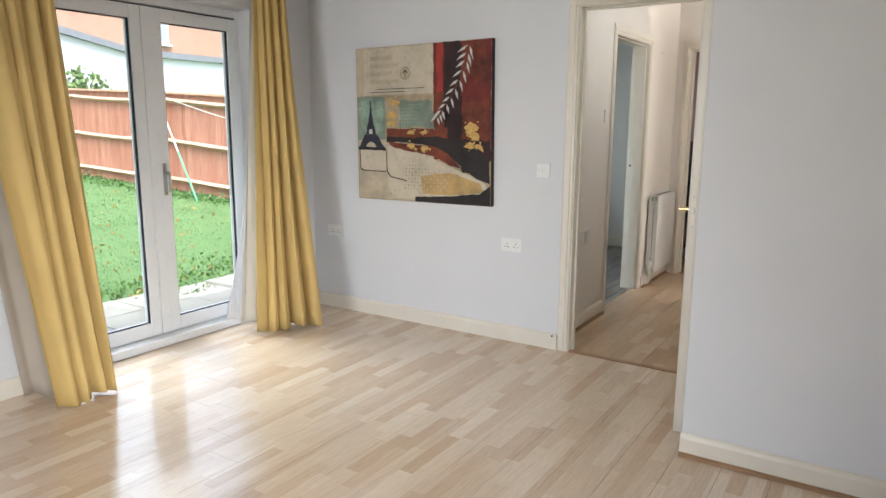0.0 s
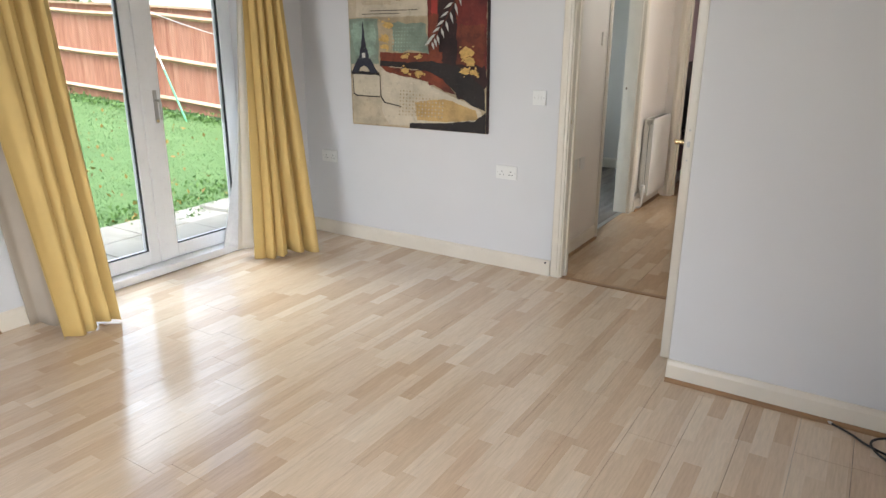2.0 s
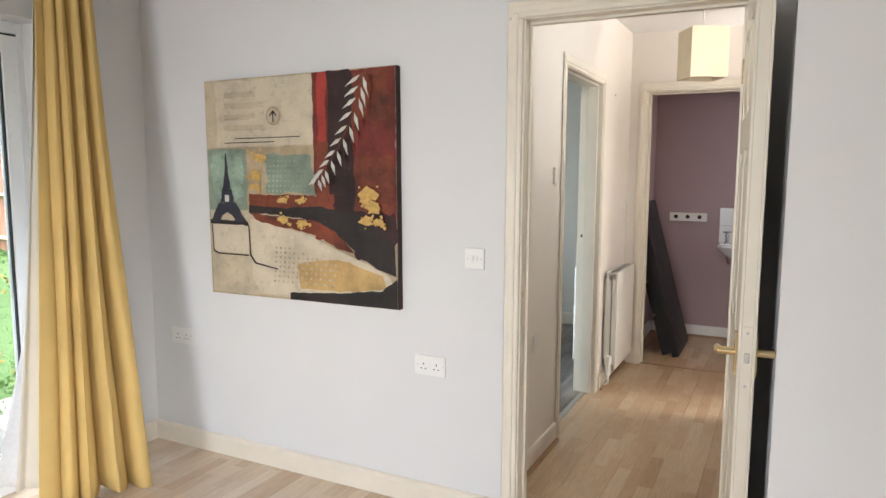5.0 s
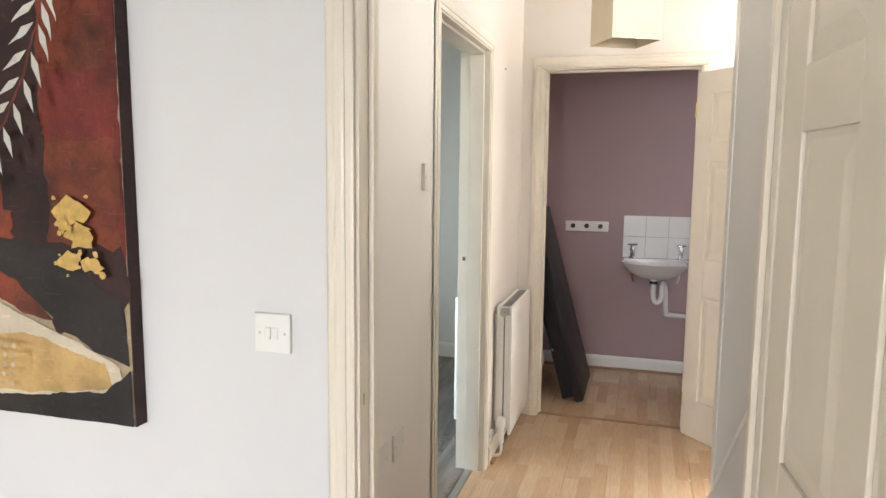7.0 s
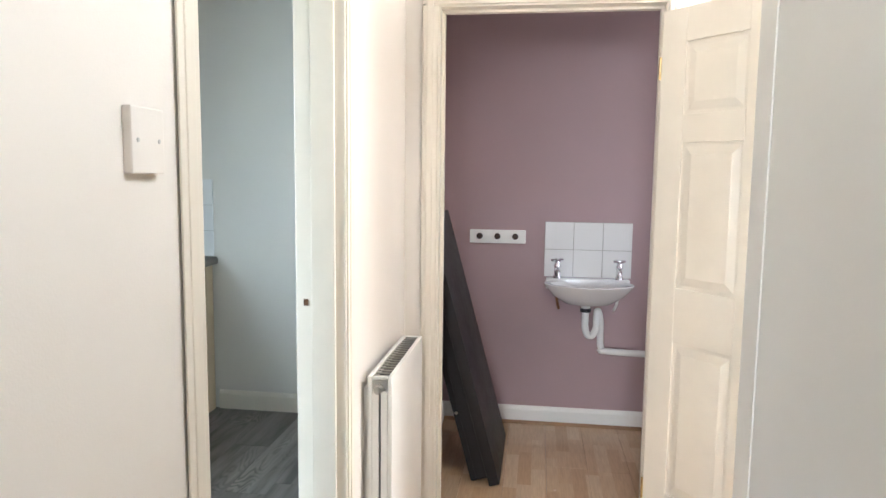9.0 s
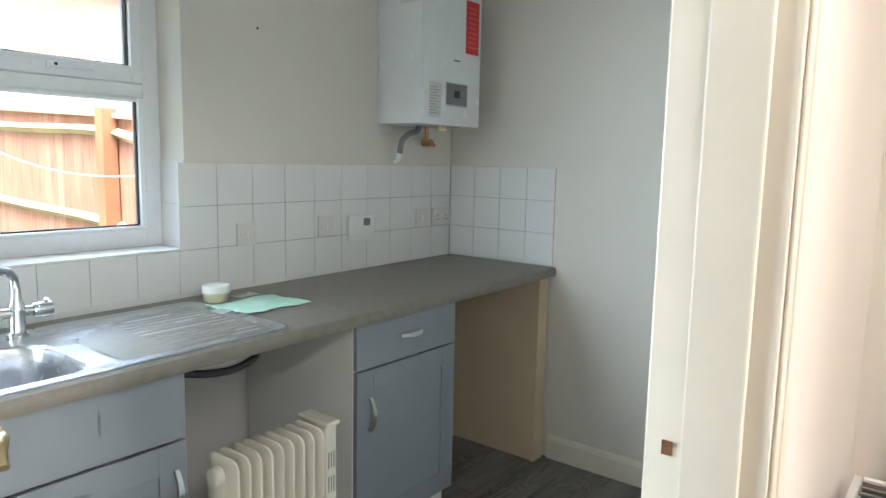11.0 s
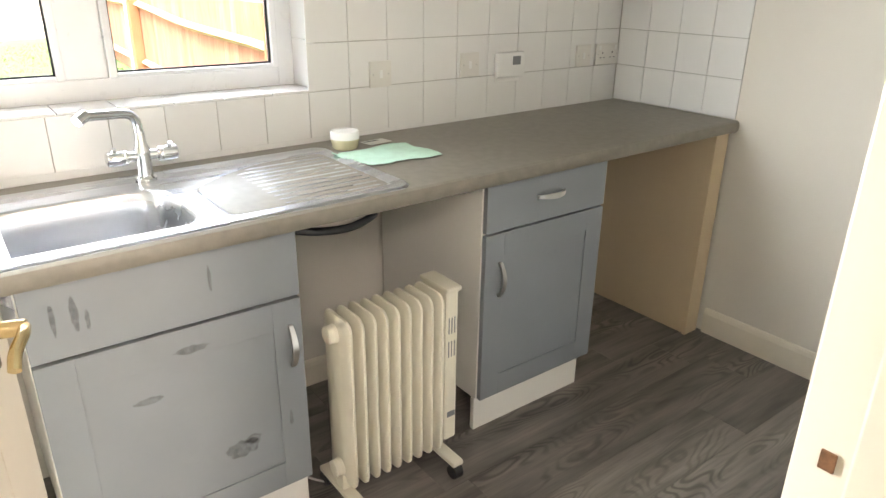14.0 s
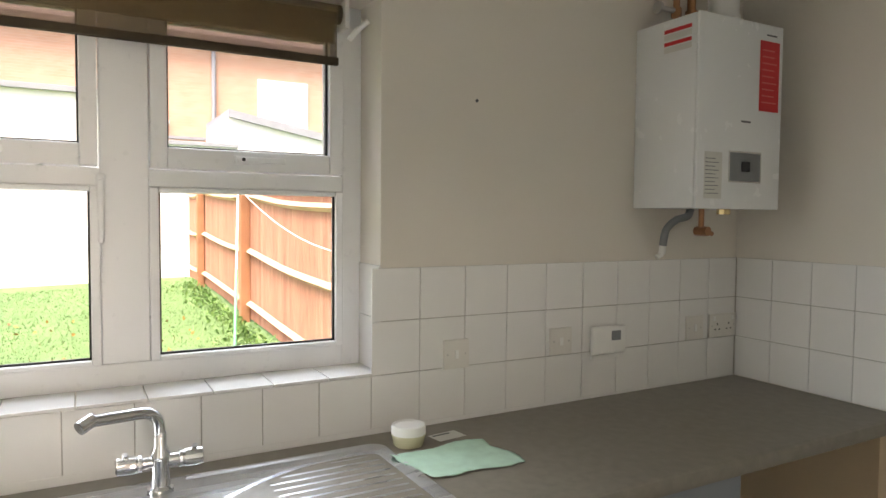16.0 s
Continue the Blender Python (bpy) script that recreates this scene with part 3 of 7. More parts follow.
for y0, y1 in ((2.125, 2.765), (2.832, 3.472)):
    z0, z1, r = 0.055, 2.052, 0.07
    sash = part("sash", box_of((-0.02, y0, z0), (0.045, y0 + r, z1), 0.004), M_UPVC, gd)
    part("stile", box_of((-0.02, y1 - r, z0), (0.045, y1, z1), 0.004), M_UPVC, sash)
    part("rail", box_of((-0.02, y0 + r, z0), (0.045, y1 - r, z0 + 0.085), 0.004), M_UPVC, sash)
    part("rail", box_of((-0.02, y0 + r, z1 - 0.078), (0.045, y1 - r, z1), 0.004), M_UPVC, sash)
    part("vent", box_of((0.045, y0 + 0.16, z1 - 0.048), (0.052, y1 - 0.16, z1 - 0.026), 0.002), M_UPVC, sash, "trickle vent")
    g0, g1 = y0 + r, y1 - r
    h0, h1 = z0 + 0.085, z1 - 0.078
    for a, b in (((0.02, g0, h0), (0.034, g0 + 0.007, h1)), ((0.02, g1 - 0.007, h0), (0.034, g1, h1)), ((0.02, g0, h0), (0.034, g1, h0 + 0.007)), ((0.02, g0, h1 - 0.007), (0.034, g1, h1))):
        part("gasket", box_of(a, b), M_SEAL, sash)
    pane(sash, (0.0, g0, h0), (0.02, g1, h1))
for a, b in (((-0.015, 3.4725, 0.05), (0.03, 3.4755, 2.058)), ((-0.015, 2.125, 2.0525), (0.03, 3.4755, 2.062)), ((-0.015, 2.1205, 0.05), (0.03, 2.1245, 2.058))):
    part("gasket", box_of(a, b), M_SEAL, gd)
part("meeting_stile", box_of((-0.02, 2.766, 0.055), (0.052, 2.831, 2.052), 0.006), M_UPVC, gd)
hp = part("door_handle", box_of((0.046, 2.846, 0.93), (0.054, 2.870, 1.13), 0.004), M_NICKEL, gd, "grey metal handle with a key slot")
bm = bmesh.new()
cyl(bm, (0.056, 2.857, 1.07), (0.095, 2.857, 1.07), 0.009, 14)
tube(bm, curve_pts([(0.090, 2.857, 1.075), (0.098, 2.857, 1.05), (0.096, 2.858, 1.00), (0.094, 2.859, 0.955)], 5), 0.0085, 12)
part("lever", bm, M_NICKEL, hp, smooth=True)
bm = bmesh.new()
cyl(bm, (0.054, 2.857, 0.945), (0.060, 2.857, 0.945), 0.009, 14)
part("lock", bm, M_BRASS, hp)

# ---- kitchen window ----
kw = thing("window_2", pose(-3.60, 0, 0), "white double glazed kitchen window with top-hung opening lights", "window", kind="structure")


def bar(parent, y0, z0, y1, z1, x0=-0.035, x1=0.035, bev=0.004, nm="frame"):
    return part(nm, box_of((x0, y0, z0), (x1, y1, z1), bev), M_UPVC, parent)


WB, WT = 1.065, 2.10
bar(kw, 6.268, WB, 6.326, WT)
bar(kw, 5.02, WB, 5.075, WT)
bar(kw, 5.075, WB, 6.268, WB + 0.062)
bar(kw, 5.075, WT - 0.055, 6.268, WT)
bar(kw, 5.640, WB + 0.062, 5.752, WT - 0.055, nm="mullion")
for y0, y1 in ((5.075, 5.640), (5.752, 6.268)):
    bar(kw, y0, 1.57, y1, 1.615, nm="transom")
    top = bar(kw, y0 + 0.003, 1.618, y0 + 0.043, WT - 0.058, -0.02, 0.048, nm="sash")
    bar(top, y1 - 0.043, 1.618, y1 - 0.003, WT - 0.058, -0.02, 0.048, nm="stile")
    bar(top, y0 + 0.043, 1.618, y1 - 0.043, 1.672, -0.02, 0.048, nm="rail")
    bar(top, y0 + 0.043, WT - 0.105, y1 - 0.043, WT - 0.058, -0.02, 0.048, nm="rail")
    pane(top, (0.0, y0 + 0.043, 1.672), (0.02, y1 - 0.043, WT - 0.105))
    for a, b in (((0.02, y0 + 0.043, 1.672), (0.03, y0 + 0.048, WT - 0.105)), ((0.02, y1 - 0.048, 1.672), (0.03, y1 - 0.043, WT - 0.105)), ((0.02, y0 + 0.043, 1.672), (0.03, y1 - 0.043, 1.677))):
        part("gasket", box_of(a, b), M_SEAL, top)
    for a, b in (((0.0, y0, WB + 0.062), (0.045, y0 + 0.022, 1.57)), ((0.0, y1 - 0.022, WB + 0.062), (0.045, y1, 1.57)), ((0.0, y0 + 0.022, WB + 0.062), (0.045, y1 - 0.022, WB + 0.075)), ((0.0, y0 + 0.022, 1.557), (0.045, y1 - 0.022, 1.57))):
        part("glazing_bead", box_of(a, b, 0.004), M_UPVC, kw)
    for a, b in (((0.02, y0 + 0.022, WB + 0.075), (0.03, y0 + 0.027, 1.557)), ((0.02, y1 - 0.027, WB + 0.075), (0.03, y1 - 0.022, 1.557)), ((0.02, y0 + 0.022, WB + 0.075), (0.03, y1 - 0.022, WB + 0.08))):
        part("gasket", box_of(a, b), M_SEAL, kw)
    pane(kw, (0.0, y0 + 0.022, WB + 0.075), (0.02, y1 - 0.022, 1.557))
    hx = (y0 + y1) / 2
    hd = part("window_handle", box_of((0.048, hx - 0.05, 1.636), (0.062, hx - 0.01, 1.658), 0.004), M_UPVC, top, "white window handle with a black keyhole")
    part("lever", box_of((0.055, hx - 0.045, 1.640), (0.072, hx + 0.085, 1.655), 0.005), M_UPVC, hd)
    bm = bmesh.new()
    cyl(bm, (0.072, hx - 0.03, 1.648), (0.0735, hx - 0.03, 1.648), 0.005, 10)
    part("keyhole", bm, M_BLACK, hd)
hd = part("window_handle", box_of((0.036, 5.632, 1.545), (0.052, 5.652, 1.60), 0.004), M_UPVC, kw, "white side handle with a black keyhole")
part("lever", box_of((0.045, 5.635, 1.43), (0.06, 5.649, 1.585), 0.005), M_UPVC, hd)

# ---- kitchen units ----
XF = -2.825                    # face of the unit doors
WF = -2.795                    # front edge of the worktop


def shaker_front(parent, y0, y1, z0, z1, name, flat=False):
    """A painted front with a shallow recessed panel, facing +x."""
    if flat:
        return part(name, box_of((XF - 0.018, y0, z0), (XF, y1, z1), 0.002), M_GREYDOOR, parent)
    s = 0.075
    front = part(name, box_of((XF - 0.018, y0, z0), (XF - 0.005, y1, z1), 0.0015), M_GREYDOOR, parent)
    for nm, a, b in (("stile", (y0, z0), (y0 + s, z1)), ("stile", (y1 - s, z0), (y1, z1)), ("rail", (y0 + s, z0), (y1 - s, z0 + s)), ("rail", (y0 + s, z1 - s), (y1 - s, z1))):
        part(nm, box_of((XF - 0.005, a[0], a[1]), (XF, b[0], b[1]), 0.0013), M_GREYDOOR, front)
    return front


def bow_handle(parent, y, z, vertical=True, length=0.115):
    pts = []
    for k in range(13):
        u = k / 12 * 2 - 1
        out = 0.006 + 0.02 * (1 - u * u)
        o = u * length / 2
        pts.append((XF + out, y, z + o) if vertical else (XF + out, y + o, z))
    bm = bmesh.new()
    prev = None
    for k, p in enumerate(pts):
        u = k / 12 * 2 - 1
        w = 0.0085 * (1 - 0.35 * abs(u))
        th = 0.004
        x, yy, zz = p
        ring = [(x - th, -w), (x - th, w), (x + th, w), (x + th, -w)]
        vs = [bm.verts.new((xx, yy + ww, zz) if vertical else (xx, yy, zz + ww)) for xx, ww in ring]
        if prev:
            for i in range(4):
                bm.faces.new((prev[i], prev[(i + 1) % 4], vs[(i + 1) % 4], vs[i]))
        else:
            bm.faces.new(vs)
        prev = vs
    bm.faces.new(prev)
    for u in (-1, 1):
        o = u * (length / 2 - 0.004)
        a = (XF - 0.001, y, z + o) if vertical else (XF - 0.001, y + o, z)
        b = (XF + 0.008, y, z + o) if vertical else (XF + 0.008, y + o, z)
        cyl(bm, a, b, 0.005, 10)
    return part("handle", bm, M_NICKEL, parent, "satin metal bow handle", smooth=True)


def carcass(parent, y0, y1, x0=-3.40):
    for nm, a, b in (("side_panel", (x0, y0, 0.12), (XF - 0.02, y0 + 0.018, 0.868)), ("side_panel", (x0, y1 - 0.018, 0.12), (XF - 0.02, y1, 0.868)), ("bottom_panel", (x0, y0 + 0.018, 0.12), (XF - 0.02, y1 - 0.018, 0.138)), ("back_panel", (x0, y0 + 0.018, 0.138), (x0 + 0.008, y1 - 0.018, 0.868)), ("top_rail", (XF - 0.12, y0 + 0.018, 0.85), (XF - 0.02, y1 - 0.018, 0.868))):
        part(nm, box_of(a, b, 0.001), M_CARCASS, parent)


sink_unit = thing("sink_cabinet", Matrix(), "grey painted sink cabinet with scuffed paint under the worktop", "cabinet")
carcass(sink_unit, 5.37, 5.955)
shaker_front(sink_unit, 5.372, 5.953, 0.678, 0.846, "false_drawer_front", True)
sd = shaker_front(sink_unit, 5.372, 5.953, 0.125, 0.670, "door")
bow_handle(sd, 5.920, 0.545)
part("plinth", box_of((XF - 0.055, 5.37, 0), (XF - 0.04, 5.955, 0.118), 0.001), M_CARCASS, sink_unit, "white plinth board")
for y in (5.39, 5.93):
    bm = bmesh.new()
    cyl(bm, (-3.3, y, 0), (-3.3, y, 0.12), 0.015, 12)
    part("leg", bm, M_BLACK, sink_unit)
n = Nodes("rubbed_darker_paint")
n.color(n.ramp(n.noise(60, 4), [(0.3, (0.10, 0.105, 0.11)), (0.7, (0.17, 0.18, 0.19))]))
n.rough(0.6)
n.link(n.ramp(n.noise(75, 4), [(0.30, (0.12, 0.12, 0.12)), (0.70, (0.5, 0.5, 0.5))]), n.b.inputs["Alpha"])
M_BARE = n.m


def wear(parent, cy, cz, w, h, seed, xoff=0.0006):
    """A rubbed patch of darker paint with a ragged edge."""
    rnd = random.Random(seed)
    bm = bmesh.new()
    vs = []
    for k in range(26):
        a = 2 * math.pi * k / 26
        r = rnd.uniform(0.72, 1.06)
        vs.append(bm.verts.new((XF + xoff, cy + math.cos(a) * w / 2 * r, cz + math.sin(a) * h / 2 * r)))
    bm.faces.new(vs)
    part("worn_patch", bm, M_BARE, parent, "rubbed patch of darker paint")


wear(sd, 5.775, 0.295, 0.10, 0.055, 3, -0.0044)
wear(sd, 5.80, 0.312, 0.05, 0.03, 21, -0.0042)
wear(sd, 5.905, 0.335, 0.012, 0.05, 4)
for cy, cz, w, h, seed in ((5.425, 0.765, 0.012, 0.075, 5), (5.465, 0.77, 0.017, 0.085, 6), (5.487, 0.752, 0.011, 0.055, 7), (5.74, 0.775, 0.010, 0.07, 12)):
    wear(sink_unit, cy, cz, w, h, seed)
wear(sd, 5.68, 0.615, 0.085, 0.022, 8)
wear(sd, 5.575, 0.515, 0.075, 0.020, 9, -0.0044)

drawer_unit = thing("drawer_cabinet", Matrix(), "grey painted cabinet with a drawer over a door, white sides", "cabinet")
carcass(drawer_unit, 6.552, 7.075)
df = shaker_front(drawer_unit, 6.555, 7.073, 0.702, 0.858, "drawer_front", True)
bow_handle(df, 6.814, 0.785, False)
dd = shaker_front(drawer_unit, 6.555, 7.073, 0.123, 0.695, "door")
bow_handle(dd, 6.612, 0.545)
part("plinth", box_of((XF - 0.04, 6.548, 0), (XF - 0.022, 7.04, 0.12), 0.001), M_CARCASS, drawer_unit, "white plinth board with a screw hole")
for y in (6.60, 7.0):
    bm = bmesh.new()
    cyl(bm, (-3.3, y, 0), (-3.3, y, 0.12), 0.015, 12)
    part("leg", bm, M_BLACK, drawer_unit)

end_panel = thing("worktop_end_panel", Matrix(), "beige melamine end panel that carries the worktop at the wall", "panel")
part("panel", box_of((-3.40, 7.695, 0.004), (XF - 0.012, 7.712, 0.868), 0.001), M_BEIGE, end_panel)
part("front_strip", box_of((XF - 0.012, 7.693, 0), (XF + 0.004, 7.775, 0.868), 0.0015), M_BEIGE, end_panel)

# worktop with a rounded front, cut out under the sink bowl
SB0, SB1, SX0, SX1 = 5.30, 5.765, -3.20, -2.835
bm = bmesh.new()
prof = [(-3.415, 0.868), (WF - 0.004, 0.868), (WF, 0.876), (WF, 0.896), (WF - 0.004, 0.905), (WF - 0.012, 0.910), (-3.415, 0.910)]


def worktop_run(bm, y0, y1, x_back=None, x_front=None):
    if x_back is None and x_front is None:
        pr = prof
    elif x_back is not None:
        pr = [(x_back, 0.868)] + prof[1:6] + [(x_back, 0.910)]
    else:
        pr = [(-3.415, 0.868), (x_front, 0.868), (x_front, 0.910), (-3.415, 0.910)]
    a = [bm.verts.new((x, y0, z)) for x, z in pr]
    b = [bm.verts.new((x, y1, z)) for x, z in pr]
    for i in range(len(pr)):
        j = (i + 1) % len(pr)
        bm.faces.new((a[i], a[j], b[j], b[i]))
    bm.faces.new(a)
    bm.faces.new(b)


worktop_run(bm, SB1, YK - 0.006)
worktop_run(bm, 5.18, SB0)
worktop_run(bm, SB0, SB1, x_back=SX1)
worktop_run(bm, SB0, SB1, x_front=SX0)
worktop_tilt = Matrix.Translation((0, 7.79, 0.910)) @ Matrix.Rotation(0.0078, 4, "X") @ Matrix.Translation((0, -7.79, -0.910))
bm.transform(worktop_tilt)
wt = thing("worktop", Matrix(), "grey-brown laminate worktop with a rounded front edge", "worktop")
part("board", bm, M_WORKTOP, wt, smooth=True)
bm = bmesh.new()
nose = [(WF - 0.0115, 0.8682), (WF - 0.0035, 0.8680), (WF + 0.0012, 0.877), (WF + 0.0012, 0.896), (WF - 0.0030, 0.9062), (WF - 0.0115, 0.9104)]
ends = [[bm.verts.new((x, y, z)) for x, z in nose] for y in (5.18, YK - 0.006)]
for i in range(len(nose)):
    bm.faces.new((ends[0][i], ends[0][(i + 1) % len(nose)], ends[1][(i + 1) % len(nose)], ends[1][i]))
for end in ends:
    bm.faces.new(end)
bm.transform(worktop_tilt)
part("front_edge", bm, M_WORKTOP, wt, "rounded laminate front edge, a little rubbed", smooth=True)
support = tagged(solid("worktop_batten", box_of((-3.40, 5.19, 0.0), (XF - 0.02, 5.21, 0.846), 0.001), M_CARCASS), "white board that carries the worktop's far end", "panel")

# ---- sink and tap ----
sink = thing("sink", worktop_tilt @ pose(0, 0, 0.910), "stainless steel inset sink with one bowl and a ribbed drainer", "sink")
S0, S1 = 5.25, 6.295
bm = bmesh.new()
xa, xb = -3.335, -2.812
grid = {}


def ease(v):
    v = max(0.0, min(1.0, v))
    return v * v * (3 - 2 * v)


def sink_z(x, y):
    """Height of the pressed steel: a raised lip, and a recess with ribs whose back edge sweeps in towards the bowl."""
    e = min(x - xa, xb - x, y - S0, S1 - y)
    z = 0.0065 * ease(e / 0.008) - 0.0035 * ease((e - 0.014) / 0.014)
    back = -3.283 + 0.15 * max(0.0, (6.16 - y) / 0.34) ** 2
    d = (x - back, -2.858 - x, 6.262 - y, y - 5.815)
    near = -0.012 * math.log(sum(math.exp(-min(v, 0.3) / 0.012) for v in d))
    k = ease(near / 0.012)
    rib = max(0.0, math.cos(2 * math.pi * (x + 3.26) / 0.034)) ** 2
    return z - 0.0045 * k + 0.0032 * rib * ease((near - 0.014) / 0.015) * ease((y - 5.93) / 0.06)


def rounded(x, y, r=0.05):
    """Draws the outer corners of the sink in to a radius."""
    dx = max(xa + r - x, 0) or -max(x - xb + r, 0)
    dy = max(S0 + r - y, 0) or -max(y - S1 + r, 0)
    big, far = max(abs(dx), abs(dy)), math.hypot(dx, dy)
    if not dx or not dy:
        return x, y
    return x + dx * (1 - big / far), y + dy * (1 - big / far)


SM = 5.80
bowl_c, bw, bh = ((SX0 + SX1) / 2, (SB0 + SB1) / 2), (SX1 - SX0) / 2 - 0.004, (SB1 - SB0) / 2 - 0.004
nx, ny = 150, 64
for i in range(nx + 1):
    for j in range(ny + 1):
        x, y = xa + (xb - xa) * i / nx, SM + (S1 - SM) * j / ny
        grid[i, j] = bm.verts.new((*rounded(x, y), sink_z(x, y)))
for i in range(nx):
    for j in range(ny):
        bm.faces.new((grid[i, j], grid[i + 1, j], grid[i + 1, j + 1], grid[i, j + 1]))
part("drainer", bm, M_STEEL, sink, "ribbed steel drainer", smooth=True)
NR = 96


def bowl_ring(bm, s, z):
    ring = []
    for k in range(NR):
        a = 2 * math.pi * k / NR
        c, sn = math.cos(a), math.sin(a)
        q = 2 / 4.2
        ring.append(bm.verts.new((bowl_c[0] + bw * s * math.copysign(abs(c) ** q, c), bowl_c[1] + bh * s * math.copysign(abs(sn) ** q, sn), z)))
    return ring


def rim_ring(bm, inset):
    """A ring of points on the rectangle round the bowl."""
    ring = []
    hx, hy = (xb - xa) / 2, (SM - S0) / 2
    for k in range(NR):
        a = 2 * math.pi * k / NR
        c, sn = math.cos(a), math.sin(a)
        m = max(abs(c), abs(sn))
        x = (xa + xb) / 2 + (hx - inset) * c / m
        y = (S0 + SM) / 2 + (hy - inset) * sn / m
        if y > SM - inset - 0.001:
            y = SM - inset * 0.2
        ring.append(bm.verts.new((*rounded(x, y), sink_z(min(max(x, xa), xb), y))))
    return ring


def bridge(bm, rings):
    for a, b in zip(rings, rings[1:]):
        for k in range(NR):
            bm.faces.new((a[k], a[(k + 1) % NR], b[(k + 1) % NR], b[k]))


bm = bmesh.new()
bridge(bm, [rim_ring(bm, 0.0), rim_ring(bm, 0.010), rim_ring(bm, 0.018), bowl_ring(bm, 1.03, 0.0034), bowl_ring(bm, 1.012, 0.0034)])
part("rim", bm, M_STEEL, sink, "steel rim round the bowl", smooth=True)
bm = bmesh.new()
bridge(bm, [bowl_ring(bm, s, z) for s, z in ((1.012, 0.0034), (1.0, 0.0022), (0.985, -0.003), (0.97, -0.012), (0.945, -0.06), (0.915, -0.12), (0.88, -0.14), (0.82, -0.150), (0.55, -0.154), (0.10, -0.156))])
part("bowl", bm, M_STEEL, sink, "steel bowl", smooth=True)
bm = bmesh.new()
lathe(bm, [(0.0, -0.1555), (0.030, -0.1555), (0.038, -0.153), (0.040, -0.151), (0.036, -0.1495), (0.026, -0.152), (0.0, -0.152)], 28, pose(bowl_c[0], bowl_c[1], 0))
part("waste", bm, M_CHROME, sink, "chrome waste", smooth=True)
tap = thing("mixer_tap", pose(-3.262, 5.740, 0.900), "chrome mixer tap with a swan spout and two handles", "tap")
bm = bmesh.new()
lathe(bm, [(0.0, 0), (0.027, 0), (0.027, 0.008), (0.021, 0.014), (0.019, 0.05), (0.021, 0.07), (0.021, 0.085), (0.014, 0.10), (0.0135, 0.13), (0.0, 0.13)], 28)
part("body", bm, M_CHROME, tap, smooth=True)
bm = bmesh.new()
tube(bm, curve_pts([(0, 0, 0.10), (0.002, -0.002, 0.145), (0.007, -0.010, 0.166), (0.020, -0.032, 0.180), (0.058, -0.088, 0.189), (0.092, -0.138, 0.196)], 8), 0.0125, 16)
cyl(bm, (0.086, -0.130, 0.198), (0.103, -0.155, 0.187), 0.0140, 16)
part("spout", bm, M_CHROME, tap, smooth=True)
for s in (-1, 1):
    bm = bmesh.new()
    cyl(bm, (0, s * 0.012, 0.066), (0, s * 0.040, 0.066), 0.0135, 18)
    lathe(bm, [(0.0135, 0.036), (0.0185, 0.038), (0.0195, 0.044), (0.0165, 0.047), (0.0195, 0.050), (0.0200, 0.078), (0.0185, 0.086), (0.012, 0.089), (0.0, 0.089)], 24, pose(0, 0, 0.066, -90 * s, 0, 0))
    cyl(bm, (0.004, s * 0.068, 0.080), (0.010, s * 0.070, 0.094), 0.0055, 10, 0.0065)
    part("tap_handle", bm, M_CHROME, tap, smooth=True)

# ---- boiler ----
boiler = thing("boiler", pose(-3.418, 7.455, 1.536), "white wall-hung boiler with red labels and a grey control panel", "boiler")
BD, BWI, BH = 0.266, 0.395, 0.598
part("casing", box_of((0, -BWI / 2, 0), (BD - 0.012, BWI / 2, BH), 0.006), M_ENAMEL, boiler, smooth=True)
part("front_cover", box_of((BD - 0.011, -BWI / 2 - 0.001, -0.002), (BD, BWI / 2 + 0.001, BH + 0.001), 0.005), M_ENAMEL, boiler, smooth=True)
M_GREYPLASTIC = paint("grey_plastic", (0.18, 0.19, 0.20), 0.4, 0.04, 10, 90, 0.02)
M_RED = paint("red_printed_label", (0.62, 0.03, 0.035), 0.5, 0.04, 10, 90, 0.0)
M_LABEL = paint("off_white_printed_label", (0.60, 0.60, 0.57), 0.5, 0.03, 10, 90, 0.0)
M_INK = paint("dark_print", (0.10, 0.10, 0.11), 0.6, 0.05, 10, 90, 0.0)
M_SALMON = paint("pale_red_print", (0.70, 0.17, 0.16), 0.6, 0.05, 10, 90, 0.0)
cp = part("control_panel", box_of((BD, -0.05, 0.088), (BD + 0.004, 0.095, 0.178), 0.002), M_GREYPLASTIC, boiler, "grey control panel")
part("panel_rim", box_of((BD, -0.055, 0.083), (BD + 0.0025, 0.10, 0.183), 0.001), M_CHROME, boiler)
part("display", box_of((BD + 0.004, 0.002, 0.118), (BD + 0.006, 0.042, 0.150), 0.001), M_BLACK, cp, "dark display")
red = part("red_label", box_of((BD, 0.083, 0.318), (BD + 0.0008, 0.180, 0.545)), M_RED, boiler, "red warning label with pale print")
for k in range(9):
    part("print_line", box_of((BD + 0.0008, 0.095, 0.345 + 0.021 * k), (BD + 0.0012, 0.095 + (0.06 if k % 3 else 0.072), 0.349 + 0.021 * k)), M_SALMON, red)
lb = part("data_label", box_of((BD, -0.165, 0.030), (BD + 0.0008, -0.085, 0.175)), M_LABEL, boiler, "off-white data label with small print")
for k in range(10):
    part("print_line", box_of((BD + 0.0008, -0.160, 0.045 + 0.012 * k), (BD + 0.0012, -0.160 + (0.045 if k % 2 else 0.06), 0.0475 + 0.012 * k)), M_GREYPLASTIC, lb)
part("brand_bar", box_of((BD, 0.00, 0.275), (BD + 0.0008, 0.045, 0.281)), M_INK, boiler, "small dark nameplate bar")
